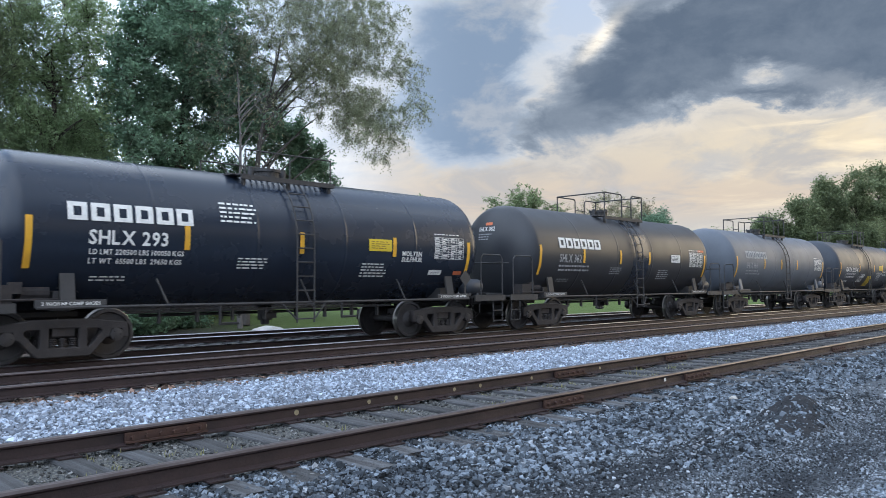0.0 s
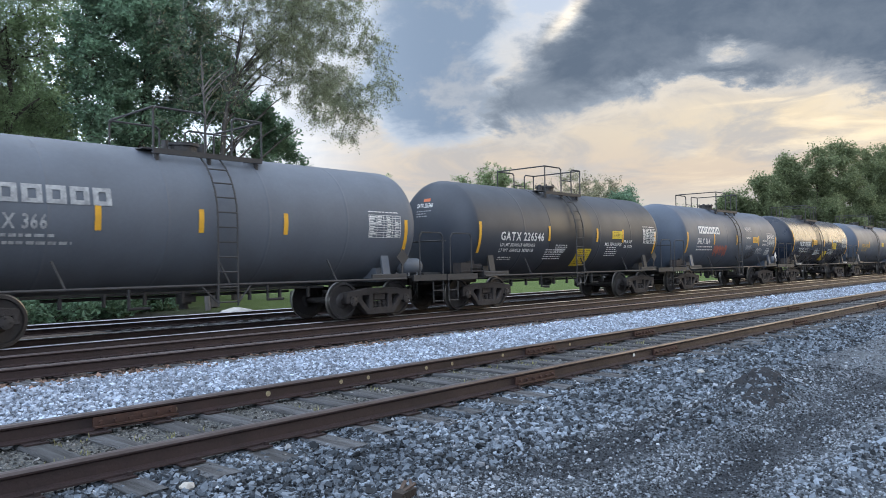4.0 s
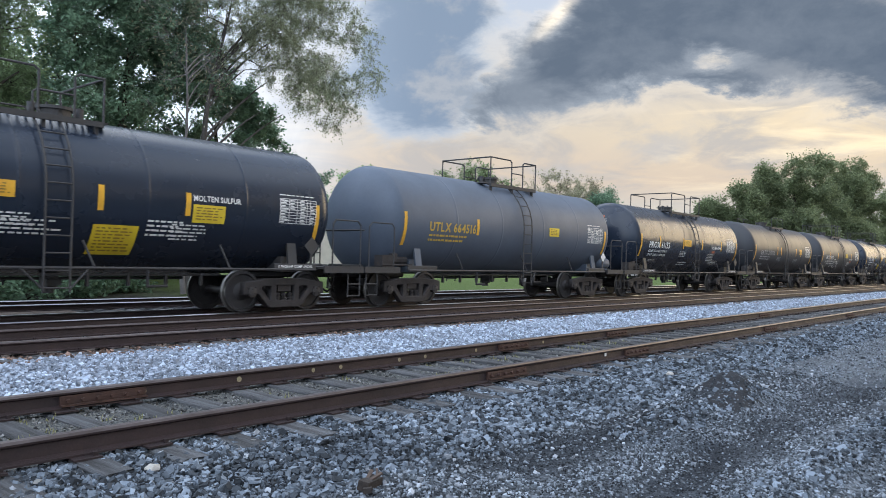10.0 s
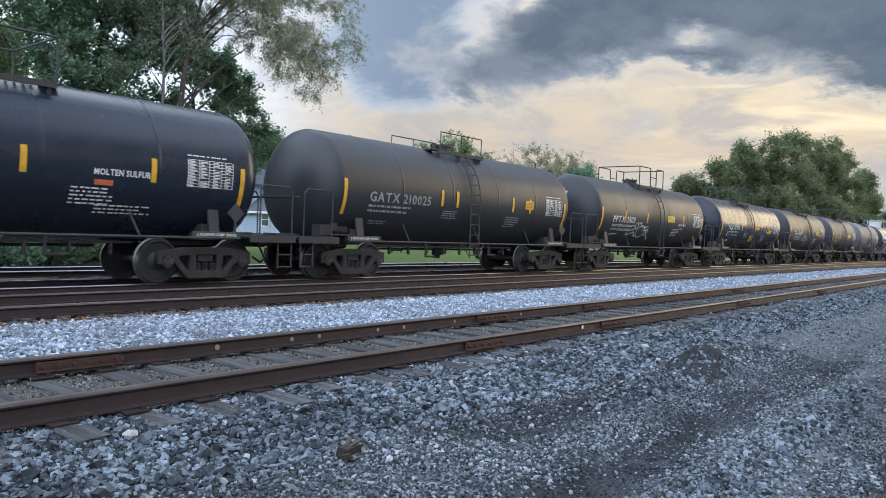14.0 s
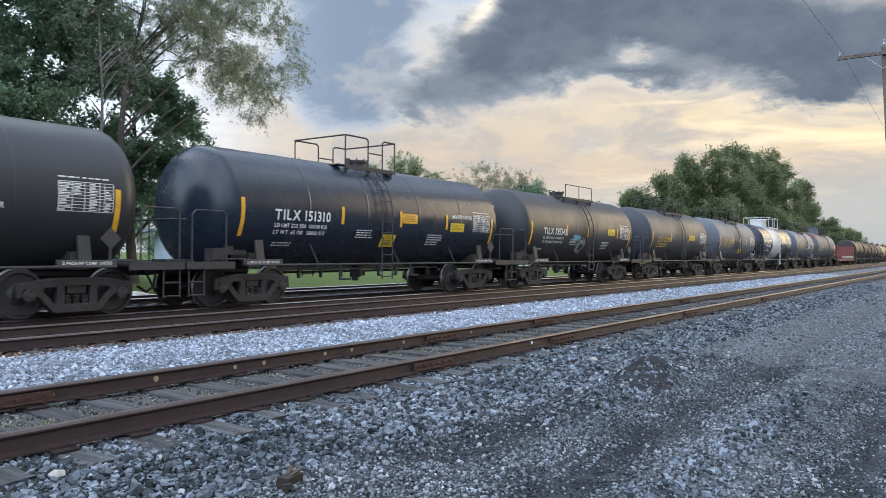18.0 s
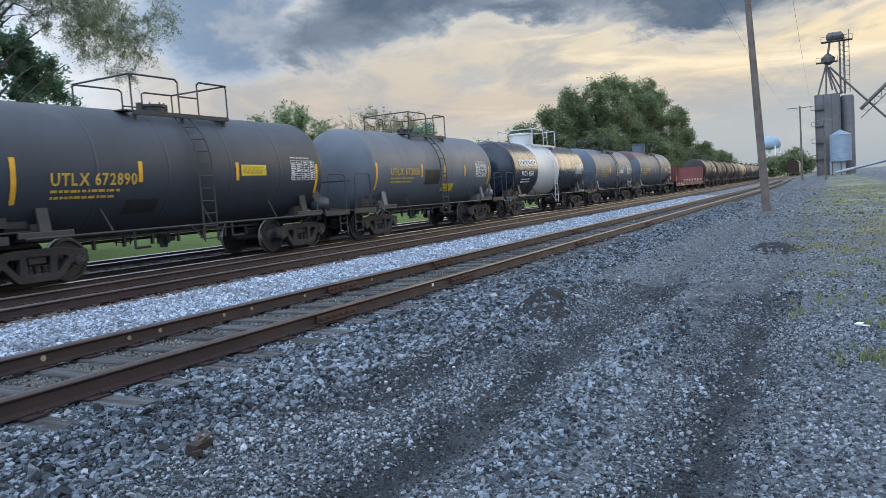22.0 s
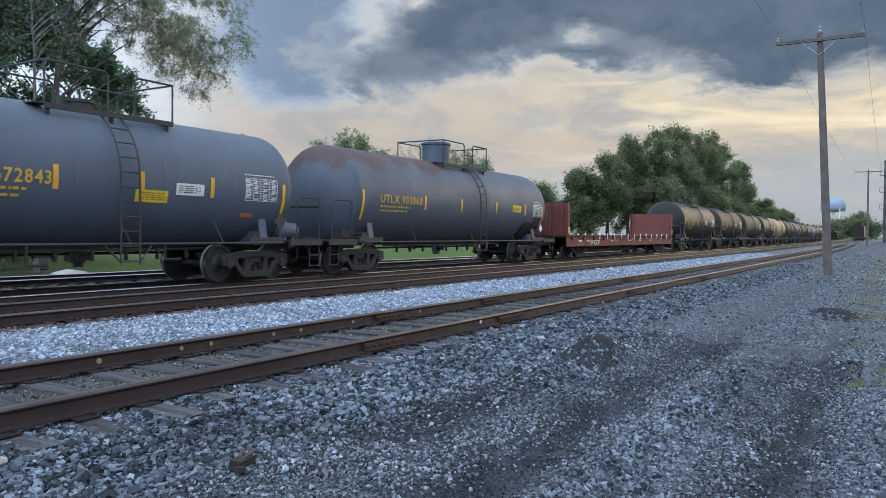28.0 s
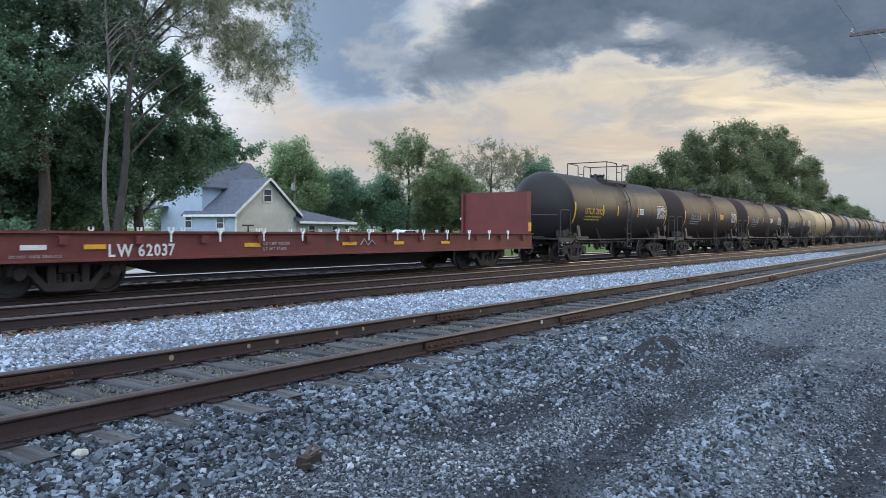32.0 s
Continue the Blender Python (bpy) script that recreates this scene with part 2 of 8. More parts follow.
def material(name, base, rough=0.6, metal=0.0, second=None, scale=2.0, mix=0.5, grain=0.25, bump=0.0, bump_scale=40.0, stain=None, stain_at=0.58, streaks=0.0, island=0.0, spec=0.5, coords="Object", rand=0.0, fibre=None):
    """A surface with variation at two scales: broad blotches towards a second colour, and fine grain."""
    if name in MATS:
        return MATS[name]
    m = bpy.data.materials.new(name)
    m.use_nodes = True
    tree = m.node_tree
    node, join = shade_tree(tree)
    p = tree.nodes["Principled BSDF"]
    coord = node("ShaderNodeTexCoord")
    at = coord.outputs[coords]
    if fibre:
        along = node("ShaderNodeMapping")
        along.inputs["Scale"].default_value = fibre
        join(at, along.inputs[0])
        at = along.outputs[0]
    broad = node("ShaderNodeTexNoise", Scale=scale, Detail=5.0, Roughness=0.6)
    join(at, broad.inputs["Vector"])
    fine = node("ShaderNodeTexNoise", Scale=scale * 17, Detail=4.0, Roughness=0.65)
    join(at, fine.inputs["Vector"])
    second = second or tuple(c * 0.72 for c in base)
    f = maths(tree, "MULTIPLY", maths(tree, "MULTIPLY_ADD", broad.outputs[0], 2.6, -0.8, clamp=True), mix * 2, clamp=True)
    colour = blend(tree, f, base, second)
    if stain:
        spots = node("ShaderNodeTexNoise", Scale=scale * 0.6, Detail=8.0, Roughness=0.7)
        stretch = node("ShaderNodeMapping")
        stretch.inputs["Location"].default_value = (3.1, 7.7, 1.3)
        stretch.inputs["Scale"].default_value = (1, 1, 1 - 0.75 * streaks)
        join(at, stretch.inputs[0])
        join(stretch.outputs[0], spots.inputs["Vector"])
        s = maths(tree, "MULTIPLY", maths(tree, "SUBTRACT", spots.outputs[0], stain_at), 7.0, clamp=True)
        colour = blend(tree, s, colour, stain)
    g = maths(tree, "MULTIPLY_ADD", fine.outputs[0], grain * 2, 1 - grain)
    if island:
        geo = node("ShaderNodeNewGeometry")
        g = maths(tree, "MULTIPLY", g, maths(tree, "MULTIPLY_ADD", maths(tree, "POWER", geo.outputs["Random Per Island"], 1.7), island * 2.6, 1 - island))
    if rand:
        info = node("ShaderNodeObjectInfo")
        g = maths(tree, "MULTIPLY", g, maths(tree, "MULTIPLY_ADD", info.outputs["Random"], rand * 2, 1 - rand))
    scaled = node("ShaderNodeVectorMath")
    scaled.operation = "SCALE"
    join(colour, scaled.inputs[0])
    join(g, scaled.inputs["Scale"])
    join(scaled.outputs[0], p.inputs["Base Color"])
    p.inputs["Metallic"].default_value = metal
    p.inputs["Specular IOR Level"].default_value = spec
    r = maths(tree, "MULTIPLY_ADD", broad.outputs[0], 0.3, rough - 0.15, clamp=True)
    join(r, p.inputs["Roughness"])
    if bump:
        relief = node("ShaderNodeTexNoise", Scale=bump_scale, Detail=5.0, Roughness=0.6)
        join(at, relief.inputs["Vector"])
        b = node("ShaderNodeBump", Strength=bump, Distance=0.02)
        join(relief.outputs[0], b.inputs["Height"])
        join(b.outputs[0], p.inputs["Normal"])
    MATS[name] = m
    return m


RUST = material("rusty_rail_steel", (0.045, 0.029, 0.029), 0.55, 0.15, (0.028, 0.020, 0.021), 3.0, grain=0.4, bump=0.25, bump_scale=60, stain=(0.085, 0.042, 0.032), stain_at=0.66, spec=0.35)
BAR_RUST = material("orange_rusty_splice_steel", (0.080, 0.042, 0.032), 0.6, 0.1, (0.045, 0.028, 0.025), 9.0, grain=0.4, bump=0.3, bump_scale=60, spec=0.3)
HEAD = material("worn_rail_head", (0.088, 0.071, 0.070), 0.40, 0.4, (0.055, 0.040, 0.038), 2.0, grain=0.25)
SHINE = material("polished_rail_head", (0.40, 0.40, 0.42), 0.32, 1.0, (0.30, 0.30, 0.31), 1.0, grain=0.05)
TIE = material("weathered_tie_wood", (0.098, 0.104, 0.114), 0.85, 0, (0.026, 0.025, 0.026), 2.2, mix=0.6, grain=0.7, bump=0.9, bump_scale=16, rand=0.35, stain=(0.022, 0.020, 0.020), stain_at=0.56, fibre=(0.5, 7.0, 7.0))
STONE = material("grey_ballast_stone", (0.145, 0.171, 0.203), 0.85, 0, (0.062, 0.074, 0.090), 1.4, grain=0.35, bump=0.4, bump_scale=70, island=0.80, spec=0.25)
GRIT = material("dark_soil_grit", (0.060, 0.066, 0.076), 0.9, 0, (0.030, 0.033, 0.038), 3.0, grain=0.3, island=0.7, spec=0.15)
CHIPS = material("grey_yard_chips", (0.185, 0.208, 0.236), 0.85, 0, (0.092, 0.105, 0.122), 1.4, grain=0.35, bump=0.4, bump_scale=70, island=0.74, spec=0.25)
CRIB = material("dusty_crib_stone", (0.15, 0.15, 0.15), 0.85, 0, (0.075, 0.074, 0.070), 1.4, grain=0.35, bump=0.4, bump_scale=70, island=0.74, spec=0.25)
WHITE = material("pale_limestone_ballast", (0.335, 0.39, 0.475), 0.85, 0, (0.22, 0.25, 0.30), 1.6, grain=0.22, bump=0.3, bump_scale=70, island=0.45)
DARKSTEEL = material("grimy_dark_steel", (0.042, 0.043, 0.048), 0.6, 0.1, (0.058, 0.054, 0.052), 4.0, grain=0.4, bump=0.2, spec=0.35)
CAST = material("dusty_cast_iron", (0.052, 0.046, 0.046), 0.75, 0.1, (0.034, 0.031, 0.032), 5.0, grain=0.4, bump=0.35, stain=(0.085, 0.062, 0.048), spec=0.3)
WHEEL = material("rolled_wheel_steel", (0.058, 0.053, 0.053), 0.6, 0.15, (0.042, 0.038, 0.039), 6.0, grain=0.4, spec=0.35)
TREAD = material("bright_wheel_rim", (0.28, 0.27, 0.26), 0.35, 0.9, (0.2, 0.19, 0.18), 3.0)
GALV = material("galvanised_steel", (0.33, 0.35, 0.37), 0.5, 0.6, (0.22, 0.23, 0.25), 4.0, grain=0.3)
PALE = material("pale_weathered_stone", (0.30, 0.32, 0.35), 0.85, 0, (0.22, 0.24, 0.27), 6.0, grain=0.3, bump=0.3, bump_scale=70, island=0.4)
YELLOW = material("yellow_reflective_sheet", (0.78, 0.42, 0.03), 0.45, 0, (0.62, 0.32, 0.03), 5.0, grain=0.2)
LEMON = material("bright_yellow_sign", (0.74, 0.55, 0.03), 0.5, 0, (0.6, 0.42, 0.03), 5.0, grain=0.15)
INK = material("white_stencil_paint", (0.78, 0.78, 0.76), 0.6, 0, (0.6, 0.6, 0.59), 8.0, grain=0.15)
FADED = material("faded_white_stencil_paint", (0.42, 0.43, 0.44), 0.7, 0, (0.2, 0.21, 0.22), 9.0, grain=0.3)
OCHRE = material("yellow_stencil_paint", (0.62, 0.40, 0.05), 0.65, 0, (0.42, 0.27, 0.05), 8.0, grain=0.25)
PRINT = material("worn_dark_sign_print", (0.30, 0.19, 0.03), 0.6, 0, (0.18, 0.11, 0.02), 9.0)
BLACKINK = material("black_marking", (0.02, 0.02, 0.022), 0.6)
ORANGE = material("orange_red_marking", (0.62, 0.16, 0.06), 0.6, 0, (0.45, 0.12, 0.05), 8.0)
BARK = material("grey_brown_bark", (0.085, 0.068, 0.055), 0.9, 0, (0.04, 0.033, 0.028), 3.0, grain=0.5, bump=0.8, bump_scale=18)
POLE_WOOD = material("weathered_pole_wood", (0.15, 0.122, 0.105), 0.85, 0, (0.085, 0.070, 0.062), 2.0, grain=0.4, bump=0.5, bump_scale=30, streaks=1.0, stain=(0.08, 0.065, 0.06), stain_at=0.6)


def leaf_material(name, a, b):
    if name in MATS:
        return MATS[name]
    m = material(name, a, 0.6, 0, b, 0.35, grain=0.25, island=0.3, spec=0.2)
    tree = m.node_tree
    node, join = shade_tree(tree)
    p = tree.nodes["Principled BSDF"]
    thin = node("ShaderNodeBsdfTranslucent")
    join(p.inputs["Base Color"].links[0].from_socket, thin.inputs[0])
    both = node("ShaderNodeMixShader")
    both.inputs[0].default_value = 0.6
    join(p.outputs[0], both.inputs[1])
    join(thin.outputs[0], both.inputs[2])
    join(both.outputs[0], tree.nodes["Material Output"].inputs[0])
    return m


LEAF = leaf_material("green_leaves", (0.31, 0.4, 0.22), (0.24, 0.32, 0.175))
LEAF_DARK = leaf_material("dark_green_leaves", (0.215, 0.32, 0.215), (0.155, 0.25, 0.17))
LEAF_PALE = leaf_material("pale_willow_leaves", (0.30, 0.33, 0.22), (0.22, 0.25, 0.165))
LEAF_LIGHT = leaf_material("light_spring_leaves", (0.25, 0.31, 0.165), (0.18, 0.235, 0.125))
LEAF_FAR = leaf_material("hazy_distant_leaves", (0.215, 0.255, 0.14), (0.155, 0.19, 0.105))
LEAF_DRY = leaf_material("sparse_olive_leaves", (0.33, 0.32, 0.21), (0.25, 0.245, 0.165))


# ---- mesh building ----
class Mesh:
    """Collects vertices and faces of one part."""

    def __init__(self):
        self.v, self.f = [], []

    def add(self, verts, faces):
        k = len(self.v)
        self.v.extend(verts)
        self.f.extend(tuple(k + i for i in face) for face in faces)
        return self

    def box(self, c, s, turn=None):
        hx, hy, hz = s[0] / 2, s[1] / 2, s[2] / 2
        pts = [Vector((sx * hx, sy * hy, sz * hz)) for sx in (-1, 1) for sy in (-1, 1) for sz in (-1, 1)]
        if turn:
            m = Euler([radians(a) for a in turn]).to_matrix()
            pts = [m @ p for p in pts]
        return self.add([tuple(p + Vector(c)) for p in pts], [(0, 1, 3, 2), (4, 6, 7, 5), (0, 4, 5, 1), (2, 3, 7, 6), (0, 2, 6, 4), (1, 5, 7, 3)])

    def chamfered(self, c, s, b):
        """A box along x with its long edges broken."""
        hy, hz, x0, x1 = s[1] / 2, s[2] / 2, c[0] - s[0] / 2, c[0] + s[0] / 2
        ring = [(-hy + b, -hz), (hy - b, -hz), (hy, -hz + b), (hy, hz - b), (hy - b, hz), (-hy + b, hz), (-hy, hz - b), (-hy, -hz + b)]
        return self.sweep(ring, x0, x1, c[1], c[2])

    def sweep(self, ring, x0, x1, y=0, z=0):
        n = len(ring)
        v = [(x0, y + a, z + b) for a, b in ring] + [(x1, y + a, z + b) for a, b in ring]
        return self.add(v, [(i, (i + 1) % n, n + (i + 1) % n, n + i) for i in range(n)] + [tuple(reversed(range(n))), tuple(range(n, 2 * n))])

    def cyl(self, a, b, r, n=12, r2=None, cap=True):
        a, b = Vector(a), Vector(b)
        d = (b - a).normalized()
        u = d.orthogonal().normalized()
        w = d.cross(u)
        r2 = r if r2 is None else r2
        v = [tuple(p + (u * math.cos(2 * math.pi * i / n) + w * math.sin(2 * math.pi * i / n)) * q) for p, q in ((a, r), (b, r2)) for i in range(n)]
        f = [(i, (i + 1) % n, n + (i + 1) % n, n + i) for i in range(n)]
        if cap:
            f += [tuple(reversed(range(n))), tuple(range(n, 2 * n))]
        return self.add(v, f)

    def tube(self, pts, r, n=6):
        for a, b in zip(pts[:-1], pts[1:]):
            d = (Vector(b) - Vector(a)).normalized() * r * 0.5
            self.cyl(Vector(a) - d, Vector(b) + d, r, n)
        return self

    def strand(self, pts, r, n=4):
        """One unbroken thin line through the points."""
        v, f = [], []
        for p in pts:
            v += [(p[0], p[1] + r * math.cos(6.2832 * k / n), p[2] + r * math.sin(6.2832 * k / n)) for k in range(n)]
        for i in range(len(pts) - 1):
            f += [(i * n + k, i * n + (k + 1) % n, (i + 1) * n + (k + 1) % n, (i + 1) * n + k) for k in range(n)]
        return self.add(v, f)

    def beam(self, a, b, wide, high):
        """A bar from a to b in an x-z plane: wide along y, high across."""
        a, b = Vector(a), Vector(b)
        d = (b - a).normalized()
        up = Vector((-d.z, 0, d.x)) * high / 2
        side = Vector((0, wide / 2, 0))
        v = [tuple(p + s * side + t * up) for p in (a, b) for s in (-1, 1) for t in (-1, 1)]
        return self.add(v, [(0, 1, 3, 2), (4, 6, 7, 5), (0, 4, 5, 1), (2, 3, 7, 6), (0, 2, 6, 4), (1, 5, 7, 3)])

    def lathe(self, profile, n=48, axis="x", at=(0, 0, 0)):
        """Turns (along, radius) points about an axis through at."""
        v, f = [], []
        for s, r in profile:
            for i in range(n):
                a = 2 * math.pi * i / n
                c, d = r * math.cos(a), r * math.sin(a)
                p = {"x": (s, c, d), "y": (d, s, c), "z": (c, d, s)}[axis]
                v.append((p[0] + at[0], p[1] + at[1], p[2] + at[2]))
        for k in range(len(profile) - 1):
            for i in range(n):
                j = (i + 1) % n
                f.append((k * n + i, k * n + j, (k + 1) * n + j, (k + 1) * n + i))
        f.append(tuple(reversed(range(n))))
        f.append(tuple(range((len(profile) - 1) * n, len(profile) * n)))
        return self.add(v, f)

    def mesh(self, name, smooth=None):
        me = bpy.data.meshes.new(name)
        me.from_pydata([tuple(p) for p in self.v], [], self.f)
        if not smooth:
            me.shade_flat()
        else:
            me.shade_smooth()
            me.set_sharp_from_angle(angle=radians(smooth))
        me.update()
        return me


def part(name, shape, surface, parent=None, label="", smooth=None, at=None):
    """One mesh object, under a thing or under a part."""
    me = shape if isinstance(shape, bpy.types.Mesh) else shape.mesh(name, smooth)
    if not me.materials:
        me.materials.append(surface)
    ob = new(name, me)
    if parent:
        ob.parent = parent
    if at:
        ob.location = at
    if label:
        ob["label"] = label
    return ob


def thing(name, label, category, group="", kind="", m=None):
    ob = new(name)
    ob.empty_display_size = 0.3
    if m:
        ob.matrix_basis = m
    return tagged(ob, label, category, group, kind)


# ---- lettering ----
GLYPHS = {}


def glyph(ch):
    """Vertices, faces and advance of one character of the built-in font, 1 high."""
    if ch not in GLYPHS:
        cu = bpy.data.curves.new("glyph", "FONT")
        cu.body, cu.resolution_u, cu.offset = ch, 2, 0.024
        ob = bpy.data.objects.new("glyph", cu)
        scene.collection.objects.link(ob)
        me = bpy.data.meshes.new_from_object(ob.evaluated_get(bpy.context.evaluated_depsgraph_get()))
        v = [(p.co.x / 0.69, p.co.y / 0.69) for p in me.vertices]
        GLYPHS[ch] = (v, [tuple(q.vertices) for q in me.polygons])
        bpy.data.objects.remove(ob)
        bpy.data.meshes.remove(me)
        bpy.data.curves.remove(cu)
    return GLYPHS[ch]


for ch in "ABCDEFGHIJKLMNOPQRSTUVWXYZ0123456789.":
    glyph(ch)


def line_of(text, wide, high, bold=0.0):
    """A flat line of text as (x, y) vertices and faces, scaled to wide by high, from its lower left corner."""
    v, f, x = [], [], 0.0
    for ch in text:
        if ch == " ":
            x += 0.42
            continue
        gv, gf = glyph(ch)
        x0, x1 = min(p[0] for p in gv), max(p[0] for p in gv)
        if ch in "1I":
            x0, x1 = x0 - 0.13, x1 + 0.13
        k = len(v)
        v += [(p[0] - x0 + x, p[1]) for p in gv]
        f += [tuple(k + i for i in q) for q in gf]
        x += x1 - x0 + 0.14
    s = wide / max(x - 0.14, 0.1)
    return [(p[0] * s, p[1] * high) for p in v], f


# ---- ground: one sheet from the gravel yard to the horizon ----
def bend(x):
    """Sideways shift of the tracks where they ease to the north far off."""
    u = min(max(x - 50, 0), 60)
    return 0.0227 * (u * u / 120 + max(x - 110, 0))


PROFILE = [(-40, 0.0), (-3, 0.02), (2.4, 0.03), (3.6, 0.06), (4.25, 0.118), (7.1, 0.122), (7.6, 0.14), (9.2, 0.155), (9.7, 0.13), (12.3, 0.13), (13.3, 0.03), (13.6, 0.0), (16.2, 0.0), (17.4, -0.02), (17.7, 0.0), (20.3, 0.0), (21.2, -0.05), (23, -0.12), (30, 0.0), (60, 0.2), (4000, 0.2)]
HEAPS = [(8.3, 2.95, 0.34, 0.30, 0.24), (7.7, 2.75, 0.5, 0.25, 0.10), (6.6, 2.95, 0.9, 0.22, 0.08), (7.5, 1.2, 0.35, 0.28, 0.17), (6.3, 1.30, 0.7, 0.24, 0.12), (5.2, 1.35, 0.9, 0.25, 0.09), (15.5, 0.9, 0.9, 0.5, 0.14), (4.0, 1.45, 0.7, 0.25, 0.07)]


def height(x, y):
    v = y - bend(x)
    z = float(np.interp(v, [p[0] for p in PROFILE], [p[1] for p in PROFILE]))
    if v < 4.2:
        z += 0.05 * noise.noise((x * 0.5, y * 0.7, 0)) + 0.02 * noise.noise((x * 2.3, y * 2.6, 3))
        for cx, rut, deep in ((0, 2.15, 0.05), (0, 0.66, 0.06)):
            w = (y - rut + 0.12 * math.sin(x * 0.4)) / 0.28
            z -= deep * math.exp(-w * w) * (1 if x < 30 else 0)
        for hx, hy, rx, ry, hz in HEAPS:
            z += hz * math.exp(-((x - hx) / rx) ** 2 - ((y - hy) / ry) ** 2)
    elif v > 22:
        z += 0.12 * noise.noise((x * 0.1, y * 0.1, 8))
    else:
        z += 0.012 * noise.noise((x * 3, y * 3, 5))
    return z


def ground_material():
    m = bpy.data.materials.new("gravel_yard_and_grass")
    m.use_nodes = True
    tree = m.node_tree
    node, join = shade_tree(tree)
    p = tree.nodes["Principled BSDF"]
    coord = node("ShaderNodeTexCoord")
    split = node("ShaderNodeSeparateXYZ")
    join(coord.outputs["Object"], split.inputs[0])
    x, y, _ = split.outputs

    def field(scale, detail=6.0, rough=0.6):
        n = node("ShaderNodeTexNoise", Scale=scale, Detail=detail, Roughness=rough)
        join(coord.outputs["Object"], n.inputs["Vector"])
        return n.outputs[0]

    def step(v, lo, hi):
        n = node("ShaderNodeMapRange")
        n.interpolation_type = "SMOOTHSTEP"
        n.inputs["From Min"].default_value, n.inputs["From Max"].default_value = lo, hi
        join(v, n.inputs["Value"])
        return n.outputs[0]
    wob = maths(tree, "MULTIPLY_ADD", field(1.3), 1.0, -0.5)
    yy = maths(tree, "ADD", y, maths(tree, "MULTIPLY", wob, 0.7))
    cells = node("ShaderNodeTexVoronoi", Scale=34.0)
    join(coord.outputs["Object"], cells.inputs["Vector"])
    grit = node("ShaderNodeTexVoronoi", Scale=95.0)
    join(coord.outputs["Object"], grit.inputs["Vector"])
    specks = node("ShaderNodeSeparateColor")
    join(grit.outputs["Color"], specks.inputs[0])
    chips = node("ShaderNodeSeparateColor")
    join(cells.outputs["Color"], chips.inputs[0])
    gravel = blend(tree, maths(tree, "POWER", chips.outputs[0], 2.2), (0.065, 0.074, 0.085), (0.255, 0.283, 0.318))
    gravel = blend(tree, 0.45, gravel, blend(tree, maths(tree, "POWER", specks.outputs[1], 2.5), (0.050, 0.057, 0.066), (0.255, 0.285, 0.320)))
    dirt = blend(tree, maths(tree, "POWER", specks.outputs[0], 2.0), (0.022, 0.026, 0.032), (0.060, 0.067, 0.078))
    # trodden dark soil in the wheel tracks
    r1 = maths(tree, "ABSOLUTE", maths(tree, "SUBTRACT", yy, 2.15))
    r2 = maths(tree, "ABSOLUTE", maths(tree, "SUBTRACT", yy, 0.66))
    rut = maths(tree, "SUBTRACT", 1.0, step(maths(tree, "MINIMUM", r1, maths(tree, "MULTIPLY", r2, 1.5)), 0.05, 0.46))
    rut = maths(tree, "MULTIPLY", rut, step(field(0.6), 0.28, 0.48))
    damp = maths(tree, "SUBTRACT", 1.0, step(maths(tree, "ABSOLUTE", maths(tree, "SUBTRACT", yy, 3.0)), 0.10, 0.48))
    damp = maths(tree, "MULTIPLY", damp, maths(tree, "MULTIPLY", step(x, 3.2, 4.6), maths(tree, "SUBTRACT", 1.0, step(x, 9.0, 10.5))))
    spread = maths(tree, "SUBTRACT", 1.0, step(maths(tree, "ABSOLUTE", maths(tree, "SUBTRACT", yy, 1.55)), 0.5, 1.2))
    spread = maths(tree, "MULTIPLY", spread, maths(tree, "MULTIPLY", step(x, 6.0, 7.4), maths(tree, "SUBTRACT", 1.0, step(x, 9.5, 15.0))))
    spread = maths(tree, "MULTIPLY", spread, step(field(1.6), 0.40, 0.60))
    rut = maths(tree, "MAXIMUM", rut, maths(tree, "MAXIMUM", maths(tree, "MULTIPLY", damp, 0.9), maths(tree, "MULTIPLY", spread, 0.8)))
    rut = maths(tree, "MULTIPLY", rut, maths(tree, "SUBTRACT", 1.0, maths(tree, "MULTIPLY", step(x, 7.0, 14.0), 0.75)))
    patch = maths(tree, "MULTIPLY", maths(tree, "MULTIPLY", step(field(0.45), 0.58, 0.70), maths(tree, "SUBTRACT", 1.0, step(yy, 3.0, 3.8))), 0.7)
    colour = blend(tree, maths(tree, "MAXIMUM", rut, patch), gravel, dirt)
    # ground under the coarse stone painted dark as the shade in its gaps; dusty grit between the ties
    colour = blend(tree, maths(tree, "MULTIPLY", step(yy, 2.9, 3.5), maths(tree, "MULTIPLY_ADD", step(x, 6.0, 14.0), -0.6, 0.8)), colour, (0.030, 0.034, 0.039))
    crib = maths(tree, "MULTIPLY", step(yy, 4.6, 5.0), maths(tree, "POWER", specks.outputs[1], 1.5))
    colour = blend(tree, crib, colour, (0.19, 0.185, 0.165))
    # weeds and thin grass on the open side
    weed = maths(tree, "MULTIPLY", maths(tree, "SUBTRACT", 1.0, step(yy, -0.6, 1.2)), step(x, 9.0, 26.0))
    weed = maths(tree, "MULTIPLY", weed, step(maths(tree, "ADD", field(0.28), maths(tree, "MULTIPLY", field(2.4), 0.35)), 0.60, 0.76))
    weed = maths(tree, "MULTIPLY", weed, 0.85)
    grass = blend(tree, field(1.1), (0.19, 0.22, 0.10), (0.28, 0.275, 0.14))
    lane = maths(tree, "MULTIPLY", step(x, 75.0, 90.0), maths(tree, "SUBTRACT", 1.0, step(y, -5.5, -4.0)))
    colour = blend(tree, maths(tree, "MULTIPLY", weed, maths(tree, "SUBTRACT", 1.0, lane)), colour, grass)
